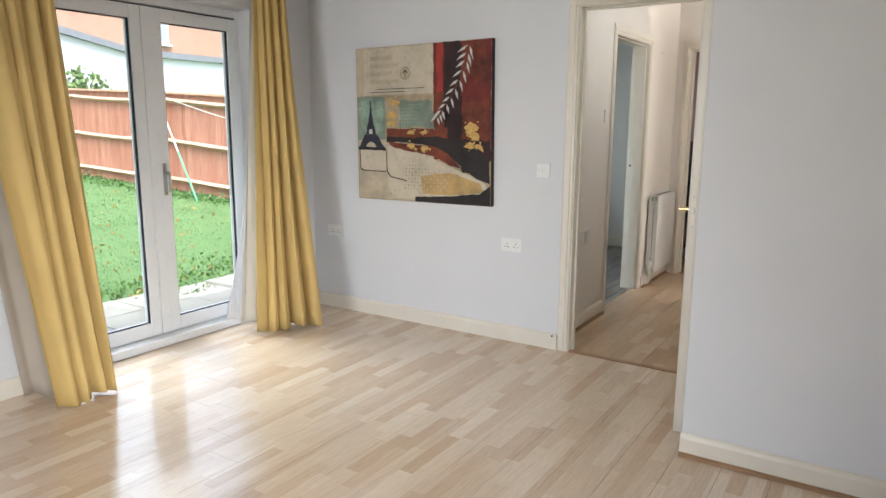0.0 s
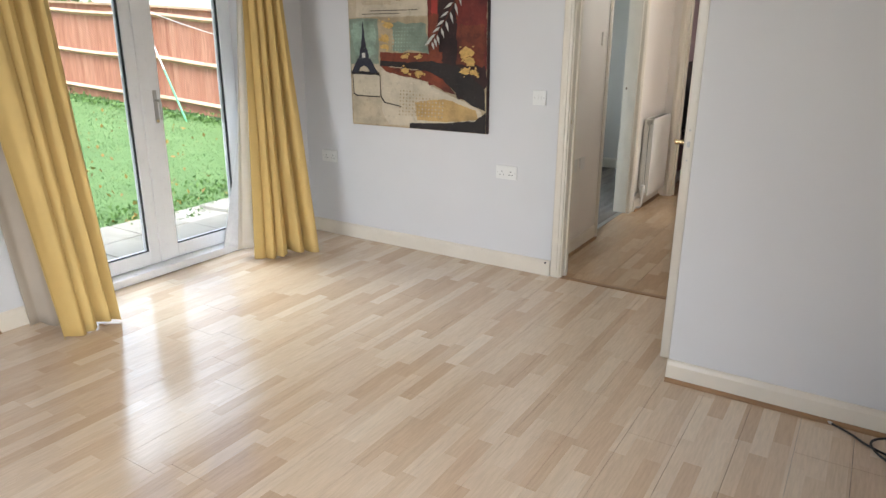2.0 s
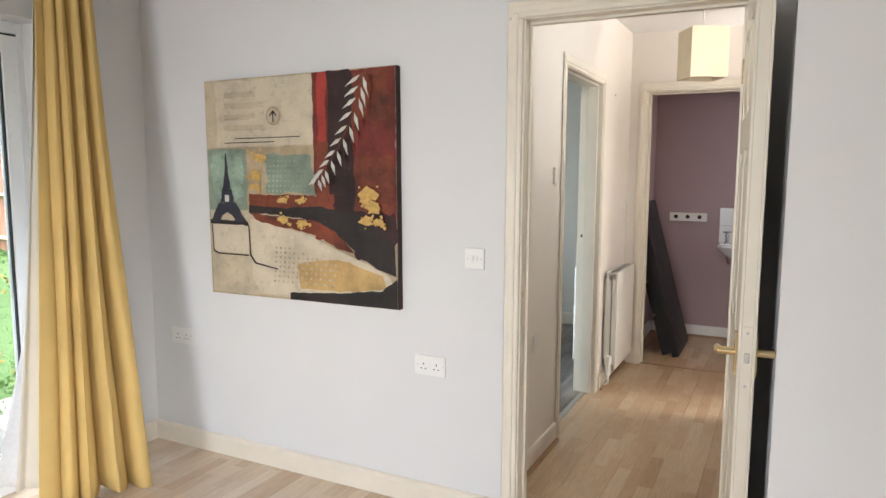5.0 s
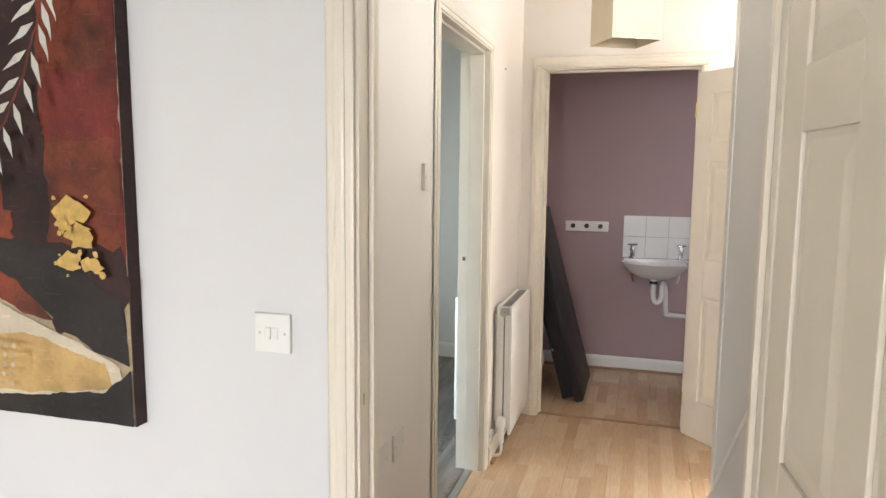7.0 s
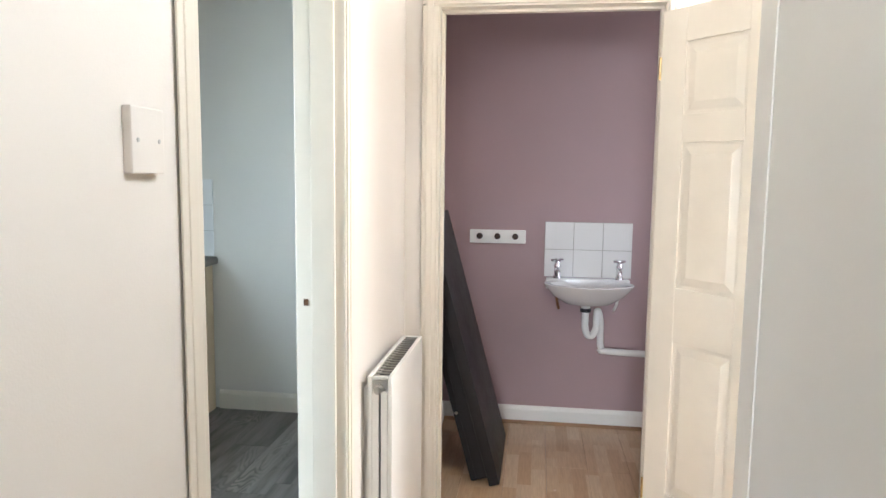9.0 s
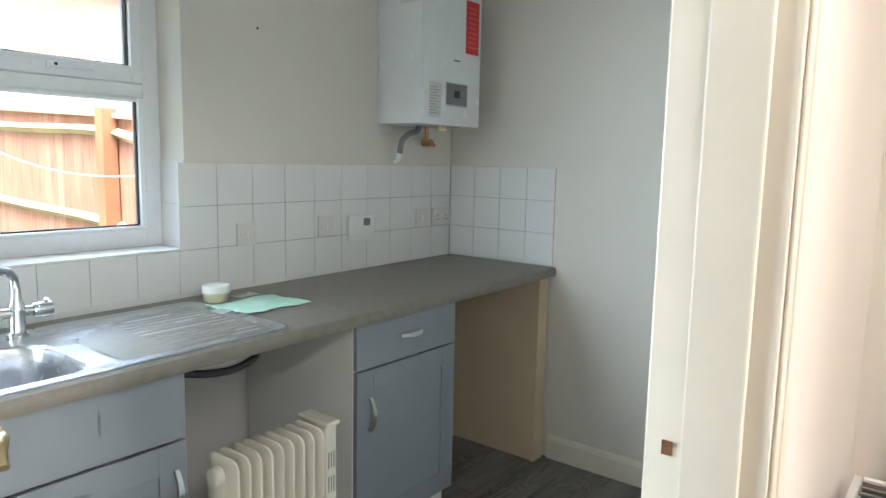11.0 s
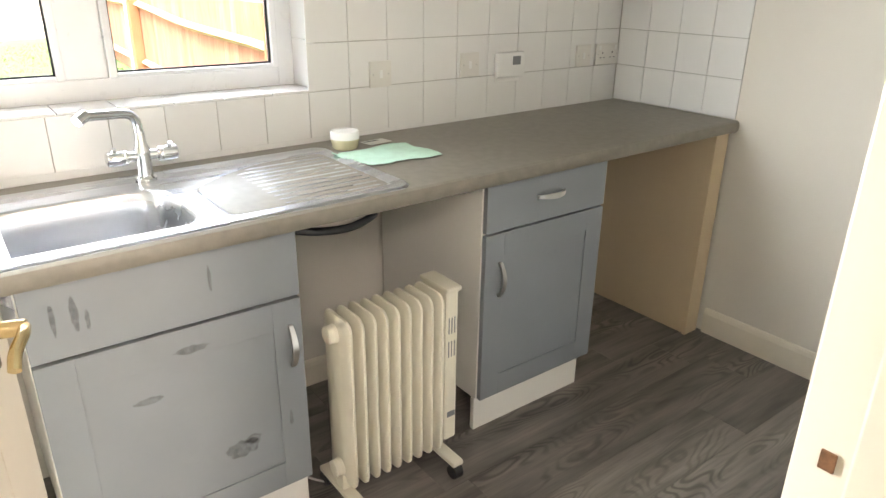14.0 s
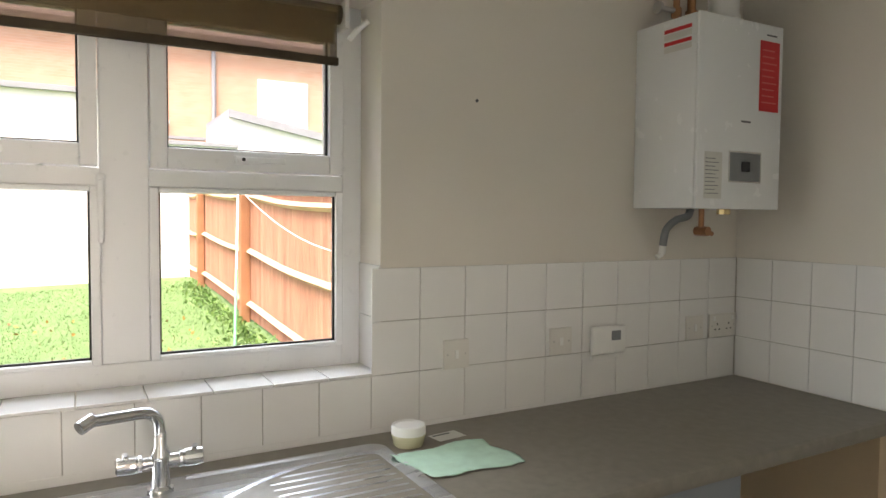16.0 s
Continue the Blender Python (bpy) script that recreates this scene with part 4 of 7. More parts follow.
part("brand_bar", box_of((BD, 0.115, 0.562), (BD + 0.0008, 0.165, 0.567)), M_INK, boiler, "small dark nameplate bar")
for z in (0.515, 0.555):
    s = part("side_label", box_of((0.125, -BWI / 2 - 0.0012, z), (0.235, -BWI / 2 - 0.0004, z + 0.012)), M_RED, boiler, "red strip label")
    part("print_line", box_of((0.125, -BWI / 2 - 0.0012, z - 0.022), (0.235, -BWI / 2 - 0.0004, z - 0.004)), M_LABEL, s)
M_COPPER = metal("tarnished_copper", (0.42, 0.22, 0.12), 0.35, 90)
bm = bmesh.new()
tube(bm, curve_pts([(0.10, -0.030, 0.0), (0.10, -0.045, -0.025), (0.09, -0.085, -0.038), (0.07, -0.110, -0.070), (0.06, -0.115, -0.125)], 6), 0.013, 12)
part("condensate_hose", bm, M_GREYPLASTIC, boiler, "grey condensate hose", smooth=True)
bm = bmesh.new()
cyl(bm, (0.06, -0.115, -0.12), (0.058, -0.116, -0.155), 0.012, 14)
cyl(bm, (0.058, -0.116, -0.155), (0.052, -0.135, -0.165), 0.009, 12)
part("waste_pipe", bm, M_PLASTIC, boiler, "white waste pipe end", smooth=True)
bm = bmesh.new()
cyl(bm, (0.12, 0.0, 0.0), (0.12, 0.0, -0.07), 0.0095, 14)
cyl(bm, (0.10, 0.0, -0.075), (0.15, 0.0, -0.075), 0.016, 8)
cyl(bm, (0.12, -0.005, -0.06), (0.12, 0.055, -0.085), 0.008, 12)
part("safety_valve_pipe", bm, M_COPPER, boiler, "tarnished copper pipe and valve", smooth=True)
bm = bmesh.new()
cyl(bm, (0.16, 0.06, 0.0), (0.16, 0.06, -0.018), 0.022, 8)
part("gas_cock", bm, M_BRASS, boiler, "brass gas cock")
for y, r in ((-0.12, 0.011), (-0.05, 0.014)):
    bm = bmesh.new()
    cyl(bm, (0.10, y, BH), (0.10, y, CEIL - 1.536), r, 14)
    cyl(bm, (0.10, y, BH + 0.03), (0.10, y, BH + 0.06), r + 0.006, 8)
    part("supply_pipe", bm, M_COPPER, boiler, "tarnished copper pipe", smooth=True)
bm = bmesh.new()
cyl(bm, (0.10, -0.12, BH + 0.05), (0.10, -0.20, BH + 0.05), 0.009, 12)
lathe(bm, [(0.006, 0), (0.02, 0.003), (0.02, 0.012), (0.006, 0.015)], 16, pose(0.10, -0.195, BH + 0.05, 90, 0, 0))
part("filling_valve", bm, M_NICKEL, boiler, smooth=True)
bm = bmesh.new()
lathe(bm, [(0.0, 0), (0.055, 0), (0.055, 0.05), (0.05, 0.06), (0.05, CEIL - 1.536 - BH)], 28, pose(0.13, 0.07, BH))
part("flue", bm, M_PLASTIC, boiler, "white flue elbow", smooth=True)

# ---- oil radiator ----
heater = thing("oil_heater", pose(-2.80, 6.22, 0), "cream oil-filled electric heater on black castors", "heater")
FIN = 9
y_lo, y_hi = -0.180, 0.108
for k in range(FIN):
    y = y_lo + (y_hi - y_lo) * k / (FIN - 1)
    bm = bmesh.new()
    hw = 0.068
    z0, z1 = 0.085, 0.605
    outer = []
    for cx, cz, a0 in ((hw - 0.03, z1 - 0.03, 0), (-hw + 0.03, z1 - 0.03, 90), (-hw + 0.03, z0 + 0.03, 180), (hw - 0.03, z0 + 0.03, 270)):
        for s in range(5):
            a = radians(a0 + s * 22.5)
            outer.append((cx + 0.03 * math.cos(a), cz + 0.03 * math.sin(a)))
    layers = []
    for dy, sc in ((-0.0125, 0.52), (-0.0075, 0.72), (-0.0050, 0.97), (-0.0030, 1.0), (0.0030, 1.0), (0.0050, 0.97), (0.0075, 0.72), (0.0125, 0.52)):
        layers.append([bm.verts.new((u * sc, y + dy, (w - 0.345) * (1 - (1 - sc) * 0.25) + 0.345)) for u, w in outer])
    for a, b in zip(layers, layers[1:]):
        for i in range(20):
            bm.faces.new((a[i], a[(i + 1) % 20], b[(i + 1) % 20], b[i]))
    bm.faces.new(layers[0])
    bm.faces.new(layers[-1])
    part("fin", bm, M_CREAMENAMEL, heater, smooth=True)
for z in (0.135, 0.555):
    bm = bmesh.new()
    cyl(bm, (0, y_lo - 0.035, z), (0, y_hi + 0.03, z), 0.024, 20)
    cyl(bm, (0, y_lo - 0.036, z), (0, y_lo - 0.012, z), 0.018, 20, 0.027)
    part("header_tube", bm, M_CREAMENAMEL, heater, smooth=True)
box = part("control_box", box_of((-0.055, 0.122, 0.115), (0.062, 0.166, 0.612), 0.008), M_CREAMENAMEL, heater, "cream control housing with vent slots")
bm = bmesh.new()
bx(bm, (-0.062, 0.119, 0.604), (0.070, 0.172, 0.619), 0.006)
part("top_cap", bm, M_CREAMENAMEL, box)
for r in range(2):
    for k in range(3):
        part("vent_slot", box_of((0.0615, 0.132 + 0.010 * k, 0.475 - 0.075 * r), (0.0628, 0.1355 + 0.010 * k, 0.525 - 0.075 * r)), M_GREYPLASTIC, box)
part("badge", box_of((0.0615, 0.132, 0.195), (0.0632, 0.160, 0.213)), M_GREYPLASTIC, box, "small grey maker's badge")
for y in (-0.185, 0.138):
    ft = part("foot", box_of((-0.115, y - 0.019, 0.048), (0.115, y + 0.019, 0.066), 0.006), M_CREAMENAMEL, heater, "cream foot bar")
    part("bracket", box_of((-0.02, y - 0.014, 0.064), (0.02, y + 0.014, 0.115), 0.003), M_CREAMENAMEL, ft)
    for sx in (-0.1, 0.1):
        bm = bmesh.new()
        cyl(bm, (sx - 0.0, y - 0.016, 0.0235), (sx - 0.0, y + 0.016, 0.0235), 0.0235, 20)
        bmesh.ops.bevel(bm, geom=list(bm.edges), offset=0.003, segments=1, affect="EDGES")
        cyl(bm, (sx, y, 0.03), (sx, y, 0.05), 0.008, 10)
        part("castor", bm, M_BLACK, ft, "black plastic castor", smooth=True)
bm = bmesh.new()
tube(bm, curve_pts([(-0.02, -0.16, 0.07), (-0.10, -0.20, 0.015), (-0.2, -0.235, 0.006), (-0.32, -0.20, 0.006), (-0.42, -0.12, 0.006)], 8), 0.0035, 8)
part("cable", bm, M_LABEL, heater, smooth=True)

# ---- wall fittings ----
M_AGED2 = paint("slightly_yellowed_plastic", (0.74, 0.72, 0.68), 0.35, 0.02, 10, 100, 0.0)
M_AGED = paint("aged_grey_white_plastic", (0.69, 0.67, 0.63), 0.4, 0.03, 10, 100, 0.0)
def plate(name, m, w, h, label, category, rockers=0, sockets=0, depth=0.009, body=None):
    """A wall plate that faces -y of its own space: rocker switches or socket outlets."""
    t = thing(name, m, label, category)
    part("plate", box_of((-w / 2, -depth, -h / 2), (w / 2, 0, h / 2), 0.0025), body or M_PLASTIC, t)
    for k in range(rockers):
        x = (k - (rockers - 1) / 2) * 0.018
        part("rocker", box_of((x - 0.006, -depth - 0.004, -0.013), (x + 0.006, -depth, 0.013), 0.0015), M_PLASTIC, t)
    for sx in (-1, 1):
        bm = bmesh.new()
        cyl(bm, (sx * (w / 2 - 0.013), -depth - 0.0008, 0), (sx * (w / 2 - 0.013), -depth + 0.001, 0), 0.003, 10)
        part("screw", bm, M_NICKEL, t)
    for k in range(sockets):
        x = (k - (sockets - 1) / 2) * 0.062
        for dx, dz, w2, h2 in ((0, 0.012, 0.0022, 0.0045), (-0.011, -0.008, 0.0038, 0.0022), (0.011, -0.008, 0.0038, 0.0022)):
            part("pin_hole", box_of((x + dx - w2, -depth - 0.0006, dz - h2 - 0.006), (x + dx + w2, -depth + 0.001, dz + h2 - 0.006)), M_BLACK, t)
        part("rocker", box_of((x - 0.006 + 0.019 * (1 if k else -1), -depth - 0.003, 0.018), (x + 0.006 + 0.019 * (1 if k else -1), -depth, 0.036), 0.0015), M_PLASTIC, t)
    return t


north = lambda x, z, y=YP: pose(x, y, z)
west = lambda y, z, x=XW + 0.006: pose(x, y, z, 0, 0, 90)
east_face = lambda y, z, x=XH: pose(x, y, z, 0, 0, 90)
plate("light_switch", north(-1.527, 1.105), 0.086, 0.086, "white double light switch on the grey wall", "switch", 2)
plate("power_socket", north(-1.730, 0.630), 0.146, 0.086, "white double power socket on the grey wall", "socket", 0, 2)
plate("power_socket", pose(-3.20, YP, 0.594), 0.146, 0.086, "white double power socket beside the curtain", "socket", 0, 2)
plate("aerial_socket", east_face(4.64, 0.62), 0.086, 0.086, "cream aerial socket low on the hall wall", "socket", body=M_AGED)
plate("telephone_socket", east_face(4.50, 0.62), 0.086, 0.086, "cream telephone socket low on the hall wall", "socket", body=M_AGED)
sw = plate("light_switch", east_face(4.90, 1.437), 0.075, 0.086, "cream painted-over thermostat box on the hall wall", "switch", 0, 0, 0.013, M_HALL)
plate("power_socket", west(6.563, 1.10), 0.086, 0.086, "grey-white fused switch on the kitchen tiles", "switch", 1, body=M_AGED)
plate("power_socket", west(6.95, 1.107), 0.086, 0.086, "grey-white fused switch with an indicator on the tiles", "switch", 1, body=M_AGED)
plate("power_socket", west(7.563, 1.107), 0.086, 0.086, "grey-white switch on the kitchen tiles", "switch", 1, body=M_AGED)
plate("power_socket", west(7.712, 1.107), 0.146, 0.086, "white double power socket on the kitchen tiles", "socket", 0, 2, body=M_AGED)
th = thing("thermostat", west(7.140, 1.095), "white programmable thermostat with a grey display", "thermostat")
part("base_plate", box_of((-0.062, -0.006, -0.062), (0.062, 0, 0.045), 0.002), M_PLASTIC, th)
part("body", box_of((-0.072, -0.028, -0.045), (0.072, -0.006, 0.050), 0.012), M_PLASTIC, th, smooth=True)
part("display", box_of((0.005, -0.0295, 0.002), (0.045, -0.027, 0.034), 0.001), M_GREYPLASTIC, th, "grey liquid crystal display")
bm = bmesh.new()
cyl(bm, (XW - 0.002, 6.632, 1.844), (XW + 0.002, 6.632, 1.844), 0.005, 10)
tagged(solid("wall_plug", bm, M_INK), "small dark screw hole in the kitchen wall", "wall plug")
bm = bmesh.new()
cyl(bm, (XH - 0.002, 6.205, 1.970), (XH + 0.002, 6.205, 1.970), 0.006, 10)
tagged(solid("wall_plug", bm, M_INK), "small dark screw hole in the cream hall wall", "wall plug")
bm = bmesh.new()
cyl(bm, (-1.43, YP - 0.018, 0.085), (-1.43, YP - 0.012, 0.085), 0.006, 10)
tagged(solid("cable_stub", bm, M_BLACK), "black cable end in the skirting board", "cable")

# ---- canvas picture ----
PW, PH, PD = 1.075, 1.03, 0.036
pic = thing("canvas_picture", pose(-2.405, YP, 0.858, 0, -0.6, 0), "canvas picture with a tower, leaf sprig and red panels", "picture")


def P2(u, v):
    """Picture place: u from the left, v from the top, both 0 to 1."""
    return (u - 0.5) * PW, (1 - v) * PH


def aged(name, c, var=0.25, rough=0.7):
    """Oil paint with cloudy tone, scratches and a fine canvas weave."""
    n = Nodes(name)
    cloud, fleck, scratch = n.noise(6, 6), n.noise(28, 4), n.noise(20, 4, (1, 1, 6))
    base = n.ramp(cloud, [(0.28, tuple(v * (1 - var * 1.7) for v in c)), (0.5, c), (0.75, tuple(min(1, v * (1 + var)) for v in c))])
    base = n.mix(n.ramp(fleck, [(0.55, (0, 0, 0)), (0.75, (0.45, 0.45, 0.45))]), base, tuple(v * 0.45 for v in c))
    base = n.mix(n.ramp(scratch, [(0.60, (0, 0, 0)), (0.72, (0.30, 0.30, 0.30))]), base, tuple(min(1, v * 1.5 + 0.04) for v in c))
    crumb = n.noise(75, 5, None, None, 0.75)
    base = n.mix(n.ramp(crumb, [(0.50, (0, 0, 0)), (0.66, (min(0.55, var * 0.9),) * 3)]), base, tuple(v * 0.5 for v in c))
    base = n.mix(n.ramp(n.noise(48, 5, (1, 1, 0.4), None, 0.7), [(0.60, (0, 0, 0)), (0.74, (min(0.45, var),) * 3)]), base, tuple(min(1, v * 1.7 + 0.03) for v in c))
    n.color(base)
    n.rough(rough)
    n.bump(n.mix(0.5, n.noise(240, 2), crumb), 0.4, 0.003)
    return n.m


A_CREAM = aged("aged_cream_paint", (0.50, 0.42, 0.30), 0.18)
A_PALE = aged("pale_parchment_paint", (0.56, 0.49, 0.37), 0.14)
A_TAN = aged("tan_paint", (0.42, 0.33, 0.21), 0.25)
A_BLACK = aged("black_paint", (0.018, 0.013, 0.012), 0.4)
A_MAROON = aged("dark_maroon_paint", (0.030, 0.010, 0.009), 0.5)
A_RED = aged("deep_red_paint", (0.15, 0.020, 0.014), 0.5)
A_RUST = aged("rust_orange_paint", (0.165, 0.034, 0.014), 0.6)
A_BRIGHT = aged("bright_red_paint", (0.34, 0.035, 0.025), 0.3)
A_GREEN = aged("grey_green_paint", (0.22, 0.27, 0.21), 0.25)
A_MINT = aged("pale_mint_paint", (0.27, 0.36, 0.28), 0.4)
A_GOLD = paint("gold_leaf", (0.62, 0.40, 0.14), 0.35, 0.25, 40, 120, 0.3, 0.5)
A_SILVER = aged("silver_grey_paint", (0.56, 0.55, 0.50), 0.1)
A_TOWER = aged("blue_black_paint", (0.03, 0.03, 0.045), 0.3)
A_OCHRE = aged("ochre_paint", (0.50, 0.33, 0.13), 0.25)
part("canvas", box_of((-PW / 2, -PD, 0), (PW / 2, 0, PH), 0.002), A_TAN, pic, "stretched canvas with dark wrapped edges")
part("edge", box_of((PW / 2 - 0.0015, -PD - 0.0002, 0.0), (PW / 2 + 0.001, -0.001, PH)), A_MAROON, pic, "dark wrapped edge")
layer_at = [0]


def patch(name, pts, material, raise_by=None):
    """A painted shape that lies on the canvas."""
    layer_at[0] += 1
    y = -PD - 0.0004 - 0.00022 * layer_at[0]
    bm = bmesh.new()
    vs = []
    for (u, v), (u1, v1) in zip(pts, pts[1:] + pts[:1]):
        far = math.hypot(u1 - u, v1 - v)
        cut = max(1, int(far / 0.011)) if far > 0.05 and name != "ink_line" else 1
        for k in range(cut):
            x, z = P2(u + (u1 - u) * k / cut, v + (v1 - v) * k / cut)
            if cut > 1:
                x += 0.006 * noise.noise((x * 22, z * 22, layer_at[0])) + 0.003 * noise.noise((x * 90, z * 90, layer_at[0]))
                z += 0.006 * noise.noise((x * 22, z * 22, layer_at[0] + 50)) + 0.003 * noise.noise((x * 90, z * 90, layer_at[0] + 9))
                x, z = min(max(x, 0.002 - PW / 2), PW / 2 - 0.002), min(max(z, 0.002), PH - 0.002)
            vs.append(bm.verts.new((x, y, z)))
    f = bm.faces.new(vs)
    if f.calc_area() and f.normal.y > 0:
        bmesh.ops.reverse_faces(bm, faces=[f])
    ex = bmesh.ops.extrude_face_region(bm, geom=[f])
    for g in ex["geom"]:
        if isinstance(g, bmesh.types.BMVert):
            g.co.y += 0.0003
    return part(name, bm, material, pic)


def rect(u0, v0, u1, v1, wob=0.0, seed=0):
    r = random.Random(seed)
    if not wob:
        return [(u0, v0), (u1, v0), (u1, v1), (u0, v1)]
    pts = []
    for (a, b), (c, d2) in zip(((u0, v0), (u1, v0), (u1, v1), (u0, v1)), ((u1, v0), (u1, v1), (u0, v1), (u0, v0))):
        for k in range(7):
            t = k / 7
            pts.append((a + (c - a) * t + r.uniform(-wob, wob), b + (d2 - b) * t + r.uniform(-wob, wob)))
    return pts


patch("ground_colour", rect(0.002, 0.002, 0.998, 0.998), A_TAN)
patch("parchment_field", rect(0.004, 0.004, 0.61, 0.31), A_CREAM)
patch("letter_field", rect(0.065, 0.01, 0.60, 0.305, 0.004, 1), A_PALE)
patch("red_field", rect(0.60, 0.003, 0.998, 0.72), A_RED)
patch("bright_stripe", rect(0.622, 0.004, 0.668, 0.31, 0.006, 2), A_BRIGHT)
patch("rust_stripe", rect(0.605, 0.30, 0.68, 0.57, 0.012, 3), A_RUST)
patch("dark_column", rect(0.675, 0.003, 0.80, 0.70, 0.006, 4), A_MAROON)
patch("rust_field", rect(0.80, 0.01, 0.97, 0.34, 0.012, 5), A_RUST)
patch("deep_band", rect(0.80, 0.22, 0.985, 0.35, 0.012, 15), A_RED)
patch("rust_field", rect(0.805, 0.36, 0.985, 0.62, 0.012, 6), A_RUST)
patch("dark_field", rect(0.80, 0.60, 0.995, 0.80, 0.012, 7), A_MAROON)
patch("mint_field", rect(0.008, 0.315, 0.235, 0.665, 0.003, 8), A_GREEN)
patch("mint_glow", rect(0.035, 0.335, 0.215, 0.55, 0.016, 9), A_MINT)
patch("rust_band", rect(0.24, 0.52, 0.70, 0.60, 0.008, 10), A_RUST)
patch("green_field", rect(0.245, 0.315, 0.60, 0.525, 0.004, 11), A_TAN)
patch("green_field", rect(0.345, 0.345, 0.598, 0.52, 0.012, 12), A_GREEN)
patch("cream_swirl", rect(0.012, 0.60, 0.60, 0.99, 0.003, 13), A_CREAM)
patch("black_curve", [(0.24, 0.575), (0.45, 0.585), (0.62, 0.575), (0.80, 0.60), (0.98, 0.72), (0.995, 0.86), (0.90, 0.83), (0.80, 0.765), (0.70, 0.68), (0.60, 0.635), (0.45, 0.62), (0.24, 0.61)], A_BLACK)
patch("rust_curve", [(0.24, 0.61), (0.45, 0.625), (0.60, 0.635), (0.70, 0.68), (0.80, 0.77), (0.72, 0.755), (0.60, 0.70), (0.45, 0.675), (0.30, 0.66)], A_RUST)
patch("parchment_sweep", [(0.25, 0.635), (0.42, 0.675), (0.58, 0.705), (0.72, 0.765), (0.86, 0.815), (0.97, 0.865), (0.98, 0.93), (0.75, 0.955), (0.30, 0.985), (0.25, 0.90)], A_PALE)
patch("ochre_glow", [(0.50, 0.83), (0.72, 0.80), (0.93, 0.86), (0.95, 0.915), (0.72, 0.945), (0.52, 0.945)], A_OCHRE)
patch("pale_block", rect(0.02, 0.668, 0.238, 0.80, 0.002, 14), A_PALE)
patch("black_foot", [(0.46, 0.965), (0.72, 0.95), (0.93, 0.925), (0.998, 0.87), (0.998, 0.998), (0.46, 0.998)], A_BLACK)
patch("black_foot", [(0.01, 0.645), (0.235, 0.65), (0.235, 0.668), (0.01, 0.665)], A_BLACK)
# tower
patch("tower_shaft", [(0.114, 0.335), (0.119, 0.335), (0.127, 0.43), (0.138, 0.50), (0.094, 0.50), (0.105, 0.43)], A_TOWER)
patch("tower_body", [(0.090, 0.50), (0.142, 0.50), (0.156, 0.565), (0.076, 0.565)], A_TOWER)
patch("tower_leg", [(0.066, 0.565), (0.166, 0.565), (0.19, 0.60), (0.225, 0.655), (0.165, 0.655), (0.145, 0.625), (0.115, 0.61), (0.085, 0.625), (0.068, 0.655), (0.015, 0.655), (0.045, 0.60)], A_TOWER)
patch("tower_light", rect(0.103, 0.53, 0.128, 0.56), A_SILVER)
# stamp with an arrow, and two lines of writing
cx, cy = 0.395, 0.175
patch("stamp_ring", [(cx + 0.040 * math.cos(a * math.pi / 12), cy + 0.042 * math.sin(a * math.pi / 12)) for a in range(24)], A_TAN)
patch("stamp_face", [(cx + 0.032 * math.cos(a * math.pi / 12), cy + 0.034 * math.sin(a * math.pi / 12)) for a in range(24)], A_CREAM)
patch("stamp_arrow", [(cx - 0.003, cy + 0.028), (cx - 0.003, cy - 0.012), (cx - 0.018, cy + 0.004), (cx - 0.018, cy - 0.006), (cx, cy - 0.026), (cx + 0.018, cy - 0.006), (cx + 0.018, cy + 0.004), (cx + 0.003, cy - 0.012), (cx + 0.003, cy + 0.028)], A_BLACK)
patch("ink_line", rect(0.18, 0.268, 0.535, 0.272), A_BLACK)
patch("ink_line", rect(0.115, 0.287, 0.40, 0.291), A_BLACK)
for k in range(4):
    patch("faded_writing", rect(0.12, 0.06 + 0.05 * k, 0.30 + 0.04 * (k % 2), 0.085 + 0.05 * k, 0.004, 30 + k), A_CREAM)
for pts in ([(0.238, 0.668), (0.243, 0.668), (0.247, 0.80), (0.275, 0.838), (0.40, 0.86), (0.40, 0.866), (0.27, 0.845), (0.241, 0.806)], [(0.02, 0.667), (0.026, 0.667), (0.03, 0.79), (0.06, 0.803), (0.235, 0.805), (0.235, 0.811), (0.055, 0.809), (0.024, 0.797)]):
    patch("ink_line", pts, A_BLACK)
# gold leaf flakes
rnd = random.Random(5)
for gx, gy, gw, gh in ((0.31, 0.355, 0.05, 0.025), (0.285, 0.44, 0.04, 0.03), (0.29, 0.49, 0.04, 0.02), (0.44, 0.55, 0.035, 0.018), (0.535, 0.55, 0.03, 0.016), (0.44, 0.635, 0.035, 0.022), (0.54, 0.65, 0.04, 0.018), (0.88, 0.52, 0.05, 0.035), (0.90, 0.575, 0.045, 0.04), (0.87, 0.63, 0.04, 0.025), (0.93, 0.635, 0.035, 0.022), (0.86, 0.55, 0.02, 0.02)):
    patch("gold_flake", [(gx + gw * math.cos(a * math.pi / 7) * rnd.uniform(0.5, 1.1), gy + gh * math.sin(a * math.pi / 7) * rnd.uniform(0.5, 1.1)) for a in range(14)], A_GOLD)
    for _ in range(5):
        fx, fy, fr = gx + gw * rnd.uniform(-1.2, 1.2), gy + gh * rnd.uniform(-1.3, 1.3), rnd.uniform(0.004, 0.011)
        patch("gold_flake", [(fx + fr * math.cos(a * math.pi / 4) * rnd.uniform(0.5, 1.1), fy + fr * math.sin(a * math.pi / 4) * rnd.uniform(0.5, 1.1)) for a in range(8)], A_GOLD)
